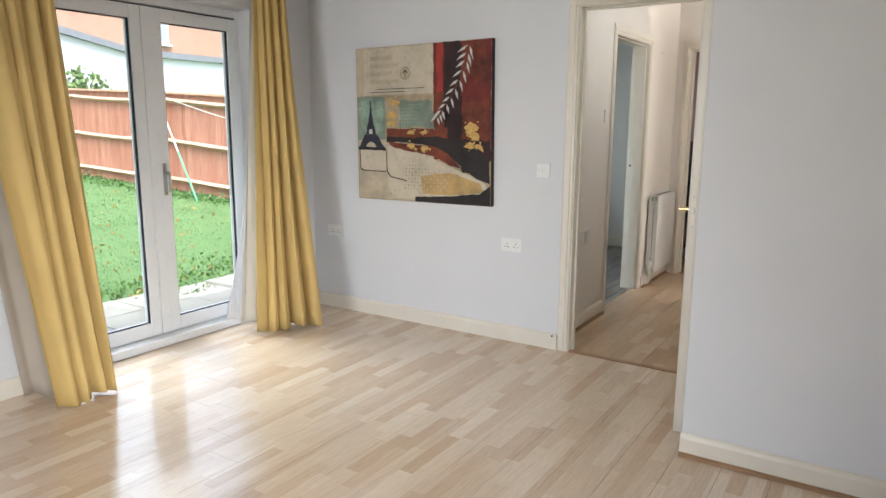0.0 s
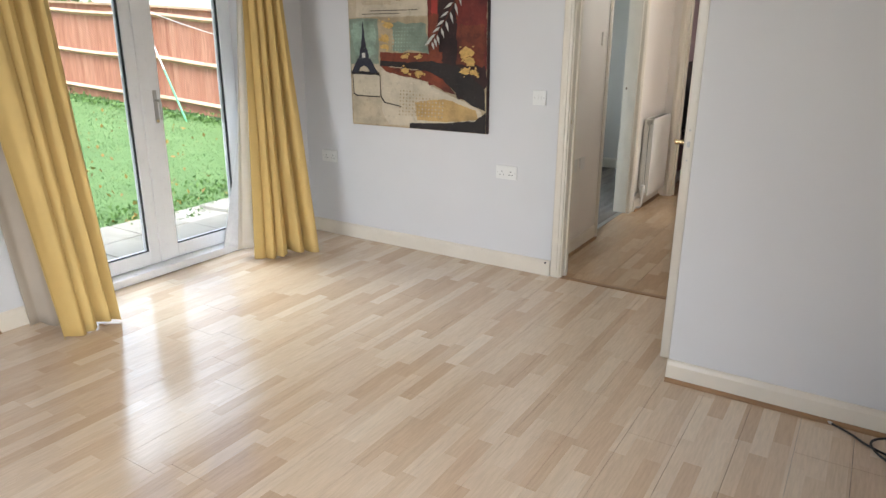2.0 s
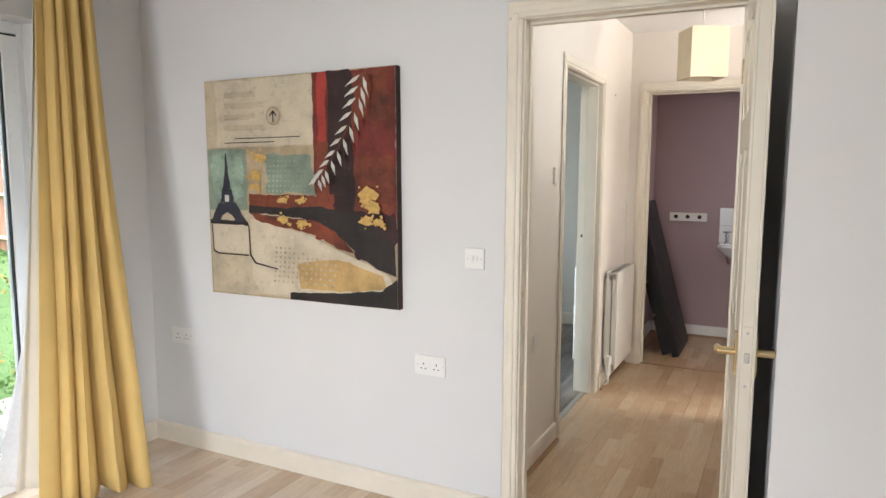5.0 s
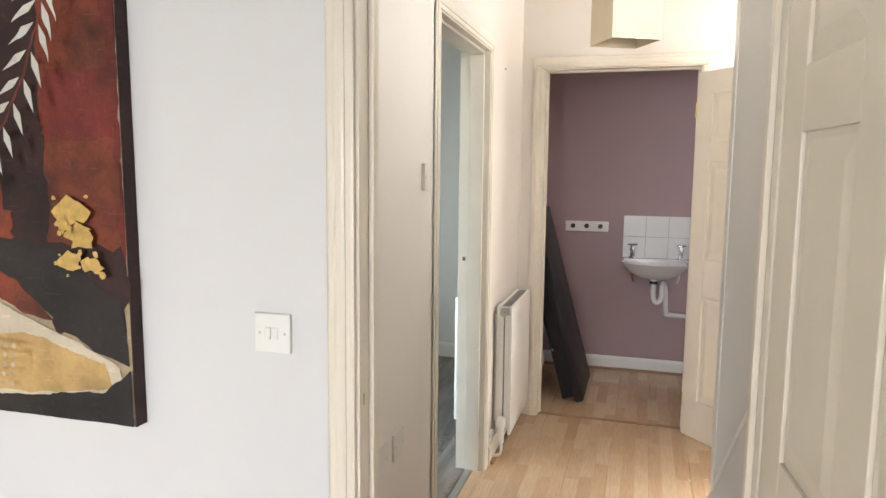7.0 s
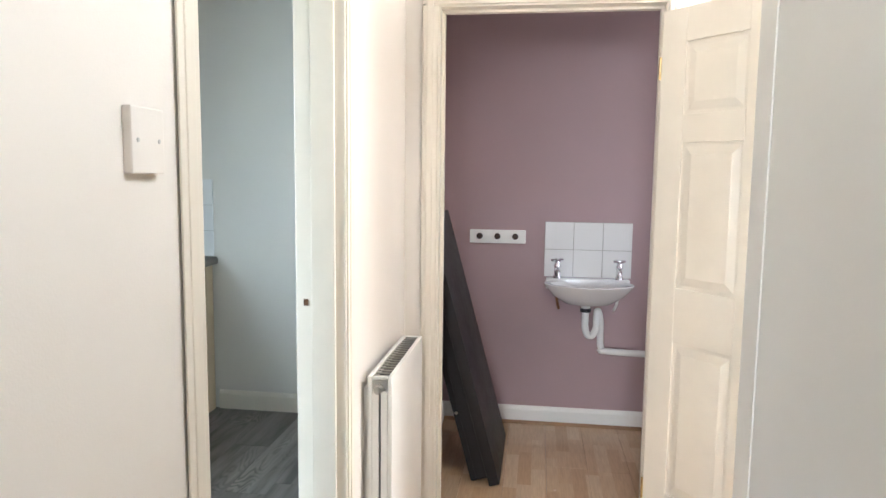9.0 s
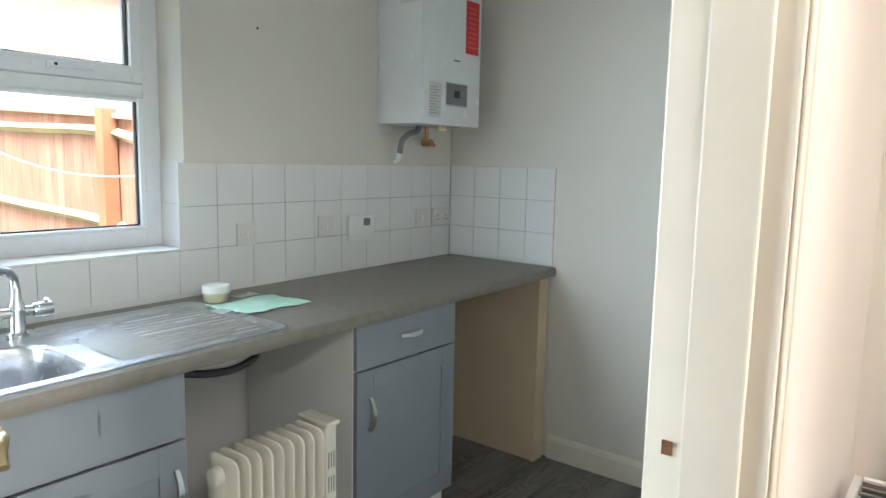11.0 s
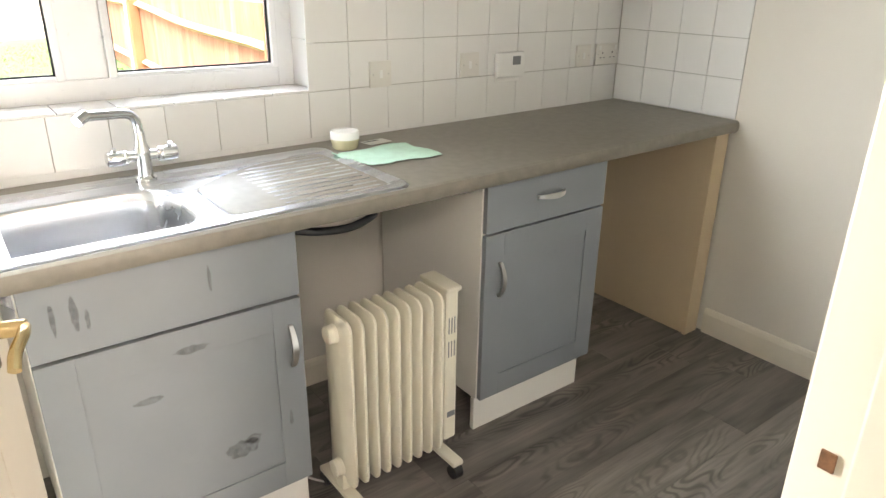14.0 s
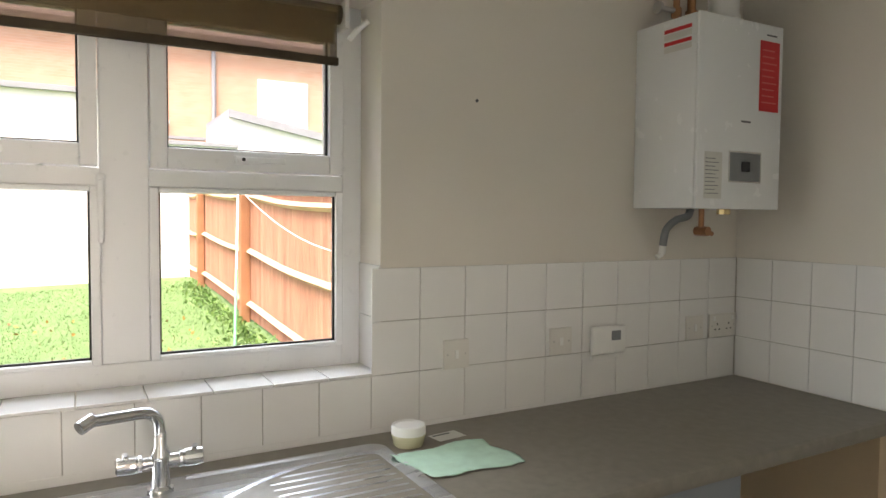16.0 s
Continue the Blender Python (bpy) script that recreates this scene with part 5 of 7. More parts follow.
# stencilled dots
for k in range(7):
    for j in range(11):
        u, v = 0.365 + 0.0215 * j, 0.375 + 0.022 * k
        patch("stencil_dot", [(u - 0.006, v), (u, v - 0.006), (u + 0.006, v), (u, v + 0.006)], A_MINT)
for k in range(8):
    for j in range(14):
        u, v = 0.42 + 0.024 * j, 0.76 + 0.021 * k
        if v > 0.70 + 0.29 * (u - 0.42) + 0.03 and v < 0.94:
            patch("stencil_dot", [(u - 0.007, v), (u, v - 0.007), (u + 0.007, v), (u, v + 0.007)], A_TAN if (j + k) % 2 else A_CREAM)
# leaf sprig
stem = [(0.885, 0.03), (0.865, 0.12), (0.82, 0.23), (0.76, 0.33), (0.70, 0.41), (0.665, 0.45)]
patch("stem", [(u - 0.003, v) for u, v in stem] + [(u + 0.003, v) for u, v in reversed(stem)], A_RUST)
for k in range(11):
    t = k / 10 * (len(stem) - 1.001)
    i = int(t)
    u = stem[i][0] + (stem[i + 1][0] - stem[i][0]) * (t - i)
    v = stem[i][1] + (stem[i + 1][1] - stem[i][1]) * (t - i)
    L = 0.098 - 0.0040 * k
    for s, ang in ((-1, radians(148)), (1, radians(82))):
        dx, dz = math.cos(ang) * L, math.sin(ang) * L
        if s > 0:
            dx, dz = math.cos(ang) * L * 0.9 + 0.012, math.sin(ang) * L
        px, pv = -dz / L * 0.0085, dx / L * 0.0085
        u0, v0 = u + dx * 0.12, v + dz * 0.12
        patch("sprig_leaf", [(u0, v0), (u + dx * 0.45 + px, v + dz * 0.45 + pv), (u + dx, v + dz), (u + dx * 0.45 - px, v + dz * 0.45 - pv)], A_SILVER)


# ---- curtains ----
def drape(name, parent, top, bottom, z0, z1, folds, depth, material, label="", phase=0.0, tuck=0.0):
    """Cloth that hangs from top (p, q in plan) to bottom (p, q in plan) in folds."""
    bm = bmesh.new()
    nu, nv = folds * 14, 30
    g = {}
    for j in range(nv + 1):
        t = j / nv
        p = Vector(top[0]).lerp(Vector(bottom[0]), t ** 1.25)
        q = Vector(top[1]).lerp(Vector(bottom[1]), t ** 1.25)
        n = Vector((q.y - p.y, p.x - q.x)).normalized()
        for i in range(nu + 1):
            u = i / nu
            a = 2 * math.pi * folds * (u + 0.07 * math.sin(6.3 * u + 1.1 + phase) + 0.03 * math.sin(13 * u + phase)) + phase + 0.5 * math.sin(3.1 * u + 2.2 * t) + 0.45 * math.sin(5 * t + 7 * u)
            w = math.sin(a) * 0.75 + 0.25 * math.sin(2 * a + 1.1)
            d = depth * (0.55 + 0.45 * t) * w * (0.75 + 0.45 * math.sin(5.3 * u + 1.3 + phase + 0.6 * t))
            c = p.lerp(q, u + 0.012 * math.sin(a * 2))
            z = z1 + (z0 - z1) * t + (0.012 * math.sin(9 * u + phase) * t)
            g[i, j] = bm.verts.new((c.x + n.x * d, c.y + n.y * d, z))
    for i in range(nu):
        for j in range(nv):
            bm.faces.new((g[i, j], g[i + 1, j], g[i + 1, j + 1], g[i, j + 1]))
    ob = part(name, bm, material, parent, label, smooth=True)
    ob.data.polygons.foreach_set("use_smooth", [True] * len(ob.data.polygons))
    so = ob.modifiers.new("thickness", "SOLIDIFY")
    so.thickness = 0.0025
    return ob


RZ = 2.285
rc = thing("curtain", Matrix(), "long mustard yellow curtain with cream lining, drawn aside", "curtain", "pair of curtains")
drape("cloth", rc, ((-3.30, 3.40), (-3.27, 3.64)), ((-3.17, 3.20), (-2.98, 3.60)), 0.018, RZ + 0.045, 4, 0.072, M_CURTAIN, "", 2.4)
drape("lining", rc, ((-3.36, 3.43), (-3.345, 3.66)), ((-3.33, 3.20), (-3.13, 3.60)), 0.05, RZ - 0.03, 4, 0.02, M_LINING, "cream lining", 0.8)
lc = thing("curtain", Matrix(), "long mustard yellow curtain with cream lining, drawn aside", "curtain", "pair of curtains")
drape("cloth", lc, ((-3.27, 1.70), (-3.30, 2.12)), ((-3.00, 1.80), (-3.08, 2.13)), 0.014, RZ + 0.045, 4, 0.066, M_CURTAIN, "", 1.3)
# lining on the shadowed side; its shade is put into the darker taupe colour
drape("lining", lc, ((-3.36, 1.66), (-3.35, 2.08)), ((-3.29, 1.80), (-3.14, 1.98)), 0.03, RZ - 0.03, 3, 0.02, paint("shaded_curtain_lining", (0.36, 0.31, 0.25), 0.85, 0.06, 5, 500, 0.2), "cream lining, coloured taupe for its shade", 0.4)
nc = thing("net_curtain", Matrix(), "thin white net curtain gathered behind the yellow curtain", "net curtain")
M_NET = Nodes("white_voile")
M_NET.color(M_NET.ramp(M_NET.noise(60), [(0.3, (0.74, 0.75, 0.78)), (0.7, (0.82, 0.83, 0.86))]))
M_NET.rough(0.9)
M_NET.b.inputs["Transmission Weight"].default_value = 0.15
M_NET = M_NET.m
drape("voile", nc, ((-3.40, 3.47), (-3.37, 3.56)), ((-3.42, 3.16), (-3.22, 3.42)), 0.06, 1.5, 3, 0.02, M_NET, "", 0.9)
rail = thing("curtain_pole", pose(-3.31, 0, RZ), "thin brown metal curtain pole above the glazed doors", "curtain pole")
bm = bmesh.new()
cyl(bm, (0, 1.45, 0), (0, 3.70, 0), 0.0095, 16)
part("pole", bm, paint("bronze_paint", (0.16, 0.115, 0.07), 0.4, 0.1, 30, 90, 0.03, 0.6), rail, smooth=True)
for y in (1.6, 3.66):
    bm = bmesh.new()
    cyl(bm, (-0.105, y, 0), (0, y, 0), 0.007, 12)
    cyl(bm, (-0.108, y, 0), (-0.102, y, 0), 0.022, 18)
    part("bracket", bm, M_NICKEL, rail, smooth=True)
bm = bmesh.new()
lathe(bm, [(0.0, 0.0), (0.012, 0.002), (0.017, 0.014), (0.012, 0.028), (0.0, 0.032)], 18, pose(0, 3.70, 0, -90, 0, 0))
part("finial", bm, M_NICKEL, rail, smooth=True)

# ---- bare bulb of the living room ----
pend = thing("pendant_bulb", pose(-2.30, 2.63, CEIL), "bare white bulb in a holder on the ceiling flex", "ceiling lamp")
bm = bmesh.new()
lathe(bm, [(0.0, 0.0), (0.045, 0.0), (0.042, -0.012), (0.02, -0.026), (0.006, -0.03)], 24)
part("ceiling_rose", bm, M_PLASTIC, pend, smooth=True)
bm = bmesh.new()
cyl(bm, (0, 0, -0.028), (0, 0, -0.24), 0.0035, 10)
part("flex", bm, M_PLASTIC, pend)
bm = bmesh.new()
lathe(bm, [(0.008, -0.235), (0.016, -0.245), (0.018, -0.27), (0.021, -0.272), (0.021, -0.30), (0.014, -0.302)], 20)
part("lamp_holder", bm, M_PLASTIC, pend, smooth=True)
bm = bmesh.new()
lathe(bm, [(0.012, -0.30), (0.014, -0.315), (0.022, -0.335), (0.029, -0.36), (0.028, -0.378), (0.018, -0.395), (0.0, -0.40)], 24)
part("bulb", bm, M_PLASTIC, pend, "white glass bulb", smooth=True)

# ---- cable on the living room floor ----
bm = bmesh.new()
tube(bm, curve_pts([(0.245, 3.03, 0.007), (0.31, 2.99, 0.006), (0.37, 2.935, 0.006), (0.45, 2.90, 0.006), (0.55, 2.93, 0.007), (0.56, 3.00, 0.012), (0.47, 3.02, 0.016), (0.40, 2.99, 0.014), (0.38, 2.93, 0.012), (0.44, 2.85, 0.008), (0.60, 2.80, 0.006), (0.80, 2.86, 0.006), (1.0, 2.96, 0.006), (1.3, 3.0, 0.006)], 8), 0.0045, 10)
cable = thing("aerial_cable", Matrix(), "black aerial cable with a metal plug lying on the laminate", "cable")
part("lead", bm, M_BLACK, cable, smooth=True)
bm = bmesh.new()
cyl(bm, (0.245, 3.03, 0.008), (0.217, 3.043, 0.008), 0.006, 12)
cyl(bm, (0.217, 3.043, 0.008), (0.205, 3.048, 0.008), 0.0035, 10)
part("plug", bm, M_NICKEL, cable, "metal aerial plug", smooth=True)

# ---- hall ----
rad = thing("radiator", pose(XH - 0.015, 6.29, 0), "white panel radiator with a top grille on the hall wall", "radiator")
R0, R1, RB, RT = -0.27, 0.27, 0.13, 0.79
for nm, x0, x1 in (("back_panel", 0.035, 0.050), ("front_panel", 0.098, 0.113)):
    bm = box_of((x0, R0, RB), (x1, R1, RT), 0.004)
    part(nm, bm, M_WHITEGLOSS, rad, smooth=True)
# fins in dark grey, so the shade between the panels is in their colour
for k in range(16):
    y = R0 + 0.03 + (R1 - R0 - 0.06) * k / 15
    part("fin", box_of((0.052, y - 0.003, RB + 0.03), (0.096, y + 0.003, RT - 0.02)), M_GREYPLASTIC, rad)
for k in range(18):
    y = R0 + 0.02 + (R1 - R0 - 0.04) * k / 17
    part("grille_bar", box_of((0.052, y - 0.004, RT - 0.006), (0.096, y + 0.004, RT - 0.002)), M_NICKEL, rad)
for y in (R0, R1 - 0.012):
    part("end_flange", box_of((0.050, y, RB + 0.03), (0.0705, y + 0.012, RT - 0.045), 0.002), M_WHITEGLOSS, rad)
    part("end_flange", box_of((0.0765, y, RB + 0.03), (0.098, y + 0.012, RT - 0.045), 0.002), M_WHITEGLOSS, rad)
    part("end_cap", box_of((0.051, y + 0.002, RT - 0.042), (0.097, y + 0.010, RT - 0.012), 0.002), M_NICKEL, rad, "bare metal end of the header")
    part("grille_end", box_of((0.051, y, RT - 0.010), (0.097, y + 0.016, RT - 0.001), 0.003), M_WHITEGLOSS, rad)
for y in (R0 + 0.06, R1 - 0.06):
    part("bracket", box_of((0.0, y - 0.02, RB + 0.05), (0.035, y + 0.02, RT - 0.05), 0.002), M_WHITEGLOSS, rad)
for z in (RB + 0.03, RT - 0.035):
    bm = bmesh.new()
    cyl(bm, (0.074, R0 - 0.03, z), (0.074, R0 + 0.01, z), 0.012, 14)
    cyl(bm, (0.074, R0 - 0.012, z), (0.074, R0 - 0.002, z), 0.016, 6)
    part("fitting", bm, M_NICKEL, rad, smooth=True)
bm = bmesh.new()
cyl(bm, (0.074, R0 - 0.03, 0.10), (0.074, R0 - 0.03, 0.19), 0.014, 14)
lathe(bm, [(0.0, 0.0), (0.020, 0.0), (0.021, 0.035), (0.016, 0.045), (0.0, 0.045)], 18, pose(0.074, R0 - 0.03, 0.185))
part("valve", bm, M_PLASTIC, rad, "white radiator valve", smooth=True)
bm = bmesh.new()
tube(bm, curve_pts([(0.074, R0 - 0.03, 0.11), (0.074, R0 - 0.03, 0.05), (0.05, R0 - 0.03, 0.03), (0.017, R0 - 0.03, 0.03)], 5), 0.0075, 12)
part("pipe", bm, M_WHITEGLOSS, rad, smooth=True)
bm = bmesh.new()
tube(bm, [(0.02, R0 - 0.05, 0.13), (0.02, R0 - 0.02, 0.15), (0.02, R0 - 0.01, RB + 0.02)], 0.0075, 12)
part("pipe", bm, M_WHITEGLOSS, rad, smooth=True)

copy_thing(rad, pose(XH - 0.12, 6.42, 0, 0, 0, 180))
shade = thing("hanging_lamp", pose(-0.875, 5.715, CEIL, 0, 0, 28), "square cream fabric lamp shade hanging in the hall", "ceiling lamp")
M_SHADE = paint("cream_fabric_shade", (0.66, 0.56, 0.40), 0.85, 0.04, 10, 400, 0.2)
bm = bmesh.new()
sw2, zt, zb = 0.105, -0.20, -0.475
for a, b in (((-sw2, -sw2), (sw2, -sw2 + 0.003)), ((-sw2, sw2 - 0.003), (sw2, sw2)), ((-sw2, -sw2 + 0.003), (-sw2 + 0.003, sw2 - 0.003)), ((sw2 - 0.003, -sw2 + 0.003), (sw2, sw2 - 0.003))):
    bx(bm, (a[0], a[1], zb), (b[0], b[1], zt))
part("shade", bm, M_SHADE, shade)
bm = bmesh.new()
for a, b in (((-sw2, 0, zt + 0.004), (sw2, 0, zt + 0.004)), ((0, -sw2, zt + 0.004), (0, sw2, zt + 0.004))):
    cyl(bm, a, b, 0.002, 8)
part("spider", bm, M_PLASTIC, shade)
bm = bmesh.new()
cyl(bm, (0, 0, 0), (0, 0, zt), 0.0035, 10)
part("flex", bm, M_PLASTIC, shade)
bm = bmesh.new()
lathe(bm, [(0.0, 0.0), (0.045, 0.0), (0.04, -0.015), (0.0, -0.03)], 20)
part("ceiling_rose", bm, M_PLASTIC, shade, smooth=True)
bm = bmesh.new()
lathe(bm, [(0.018, zt), (0.02, zt - 0.05), (0.013, zt - 0.055), (0.028, zt - 0.10), (0.022, zt - 0.135), (0.0, zt - 0.15)], 18)
part("bulb", bm, M_PLASTIC, shade, smooth=True)

# moulded string of the stairs on the grey wall
pts = []
for k in range(31):
    y = 5.795 - 1.66 * k / 30
    pts.append((y, 0.022 + 0.775 * (5.795 - y) - 0.17 * max(0.0, 5.0 - y) ** 2))
bm = bmesh.new()
prev = None
for y, z in pts:
    ring = [bm.verts.new((x, y, zz)) for x, zz in ((-0.4405, 0.002), (-0.448, 0.002), (-0.448, z), (-0.4405, z))]
    if prev:
        for i in range(4):
            bm.faces.new((prev[i], prev[(i + 1) % 4], ring[(i + 1) % 4], ring[i]))
    else:
        bm.faces.new(ring)
    prev = ring
bm.faces.new(prev)
structure("trim_stair_string", bm, M_STAIR, "warm grey painted stair string panel with a curved top", "stair string")
bm = bmesh.new()
prev = None
for y, z in pts:
    ring = [bm.verts.new((x, y, zz)) for x, zz in ((-0.4405, z + 0.001), (-0.452, z + 0.001), (-0.458, z + 0.012), (-0.452, z + 0.022), (-0.446, z + 0.032), (-0.4405, z + 0.034))]
    if prev:
        for i in range(6):
            bm.faces.new((prev[i], prev[(i + 1) % 6], ring[(i + 1) % 6], ring[i]))
    else:
        bm.faces.new(ring)
    prev = ring
bm.faces.new(prev)
structure("trim_stair_moulding", bm, M_WHITEGLOSS, "white curved moulding along the stair string", "trim", True)

# entrance light on the rounded wall corner, put in as a white strip
structure("trim_lit_corner", box_of((-0.4445, 5.685, 0.10), (-0.4402, 5.7985, CEIL - 0.004), 0.001), M_WHITEGLOSS, "white strip for the lit corner bead at the end of the stair wall", "trim")

# ---- cloakroom ----
YB = 7.85
M_CERAMIC = paint("white_ceramic", (0.78, 0.78, 0.78), 0.1, 0.01, 4, 30, 0.0)
basin = thing("wash_basin", pose(-0.672, YB, 0.0), "small white ceramic wash basin with two chrome taps", "basin")
bm = bmesh.new()
rings = []
bz = 0.835
for sx, sy, z, oy in ((0.06, 0.04, bz - 0.125, 0.10), (0.12, 0.075, bz - 0.115, 0.11), (0.185, 0.12, bz - 0.07, 0.13), (0.228, 0.15, bz - 0.018, 0.15), (0.235, 0.155, bz - 0.004, 0.155), (0.232, 0.152, bz, 0.155), (0.205, 0.118, bz - 0.002, 0.168), (0.18, 0.10, bz - 0.03, 0.168), (0.12, 0.065, bz - 0.085, 0.165), (0.03, 0.02, bz - 0.095, 0.16)):
    ring = []
    for k in range(40):
        a = 2 * math.pi * k / 40
        x, y = sx * math.cos(a), -oy - sy * math.sin(a)
        if y > -0.002:
            y = -0.002
        ring.append(bm.verts.new((x, y, z)))
    rings.append(ring)
for a, b in zip(rings, rings[1:]):
    for k in range(40):
        bm.faces.new((a[k], a[(k + 1) % 40], b[(k + 1) % 40], b[k]))
bm.faces.new(rings[0])
bm.faces.new(rings[-1])
bx(bm, (-0.225, -0.075, bz - 0.05), (0.225, -0.002, bz + 0.012), 0.012)
part("bowl", bm, M_CERAMIC, basin, smooth=True)
for s in (-1, 1):
    bm = bmesh.new()
    x = s * 0.165
    lathe(bm, [(0.0, 0.0), (0.025, 0.0), (0.024, 0.008), (0.016, 0.018), (0.016, 0.058), (0.020, 0.066), (0.015, 0.078), (0.010, 0.092), (0.011, 0.104), (0.0, 0.106)], 20, pose(x, -0.055, bz + 0.011))
    tube(bm, curve_pts([(x, -0.055, bz + 0.055), (x, -0.09, bz + 0.062), (x - s * 0.005, -0.128, bz + 0.052), (x - s * 0.005, -0.135, bz + 0.030)], 5), 0.0125, 12)
    for a in (0, 90):
        c, sn = math.cos(radians(a + 20)) * 0.034, math.sin(radians(a + 20)) * 0.034
        cyl(bm, (x - c, -0.055 - sn, bz + 0.110), (x + c, -0.055 + sn, bz + 0.110), 0.0075, 10)
    part("tap", bm, M_CHROME, basin, "chrome cross-head tap", smooth=True)
bm = bmesh.new()
cyl(bm, (0, -0.052, bz - 0.028), (0, -0.058, bz - 0.028), 0.012, 16)
part("overflow", bm, M_BRASS, basin, "brass overflow grating")
bm = bmesh.new()
lathe(bm, [(0.0, 0.0), (0.024, 0.0), (0.024, 0.03), (0.0, 0.03)], 18, pose(-0.01, -0.12, bz - 0.155))
tube(bm, curve_pts([(-0.01, -0.12, bz - 0.15), (-0.01, -0.12, bz - 0.24), (0.005, -0.12, bz - 0.285), (0.03, -0.12, bz - 0.285), (0.048, -0.12, bz - 0.24), (0.05, -0.11, bz - 0.17), (0.06, -0.09, bz - 0.16), (0.075, -0.06, bz - 0.22), (0.078, -0.045, bz - 0.30), (0.085, -0.04, bz - 0.37), (0.12, -0.04, bz - 0.39), (0.50, -0.04, bz - 0.40)], 6), 0.0185, 14)
part("trap", bm, M_PLASTIC, basin, "white plastic waste trap and pipe", smooth=True)
bm = bmesh.new()
cyl(bm, (-0.01, -0.12, bz - 0.158), (-0.01, -0.12, bz - 0.138), 0.029, 18)
part("waste_collar", bm, M_BLACK, basin, "dark rubber collar under the bowl", smooth=True)
for s in (-1, 1):
    bm = bmesh.new()
    tube(bm, curve_pts([(s * 0.165, -0.055, bz - 0.05), (s * 0.16, -0.05, bz - 0.12), (s * 0.15, -0.02, bz - 0.16), (s * 0.15, -0.001, bz - 0.165)], 5), 0.0075, 10)
    part("supply_pipe", bm, M_COPPER if s < 0 else M_PLASTIC, basin, smooth=True)
splash = thing("tile_splashback", pose(-0.672, YB, 0), "white tiled splashback of six square tiles behind the basin", "splashback")
part("backing", box_of((-0.235, -0.004, 0.846), (0.235, 0, 1.150)), M_GROUT, splash)
for i in range(3):
    for j in range(2):
        part("tile", box_of((-0.234 + 0.157 * i, -0.011, 0.847 + 0.152 * j), (-0.234 + 0.157 * i + 0.154, -0.003, 0.847 + 0.152 * j + 0.149), 0.002), M_TILE, splash)
M_KNOB = paint("dark_brown_lacquer", (0.045, 0.022, 0.013), 0.35, 0.1, 40, 90, 0.03)
hooks = thing("coat_hook_rail", pose(-1.167, YB, 1.062), "white wooden rail with three dark coat knobs", "coat rail")
part("board", box_of((-0.155, -0.018, -0.037), (0.155, 0, 0.037), 0.003), M_WHITEGLOSS, hooks)
for k in (-1, 0, 1):
    bm = bmesh.new()
    lathe(bm, [(0.006, 0), (0.008, 0.012), (0.017, 0.022), (0.017, 0.03), (0.0, 0.034)], 18, pose(k * 0.098, -0.018, 0.004, 90, 0, 0))
    part("knob", bm, M_KNOB, hooks, "dark brown knob", smooth=True)
# black folded table leaning on the side wall
bb = thing("folded_table", pose(-1.088, 7.005, 0.012, 0, -15.2, 0), "black folded table leaning against the cloakroom wall", "table")
part("tabletop", box_of((-0.05, 0, 0), (0, 0.60, 1.25), 0.006), M_BLACKBOARD, bb, "black lacquered top seen edge-on", smooth=True)
part("apron", box_of((-0.105, 0.03, 0.03), (-0.051, 0.57, 1.22), 0.004), M_BLACKBOARD, bb)
for y in (0.05, 0.50):
    lg = part("leg", box_of((-0.135, y, 0.02), (-0.106, y + 0.045, 1.18), 0.004), M_BLACKBOARD, bb)
    for z in (0.35, 0.62, 0.80):
        bm = bmesh.new()
        cyl(bm, (-0.12, y - 0.004, z), (-0.12, y, z), 0.008, 12)
        part("bolt", bm, M_CHROME, lg)
for x, z in ((-0.095, 1.22), (-0.03, 1.25)):
    bm = bmesh.new()
    cyl(bm, (x, 0.03, z - 0.004), (x, 0.03, z + 0.02), 0.014, 14)
    part("foot_stud", bm, M_BLACK, bb)

# ---- small kitchen things ----
M_TUB = paint("clear_yellowish_plastic", (0.62, 0.58, 0.40), 0.25, 0.05, 10, 80, 0.0)
tub = thing("plastic_tub", pose(-3.285, 6.350, 0.8995), "round clear plastic tub with a white lid on the worktop", "tub")
bm = bmesh.new()
lathe(bm, [(0.0, 0.0), (0.036, 0.0), (0.040, 0.004), (0.044, 0.026), (0.046, 0.029), (0.046, 0.032), (0.0, 0.032)], 32)
part("pot", bm, M_TUB, tub, "yellowish clear pot", smooth=True)
bm = bmesh.new()
lathe(bm, [(0.0, 0.0322), (0.0455, 0.0322), (0.0455, 0.050), (0.043, 0.056), (0.041, 0.0555), (0.039, 0.052), (0.0, 0.052)], 32)
part("lid", bm, M_PLASTIC, tub, "white screw lid", smooth=True)

M_CLOTH = paint("pale_green_cloth", (0.45, 0.66, 0.53), 0.9, 0.10, 20, 500, 0.4)
bm = bmesh.new()
g = {}
cs = [Vector((-3.215, 6.262)), Vector((-3.045, 6.300)), Vector((-3.03, 6.555)), Vector((-3.235, 6.535))]
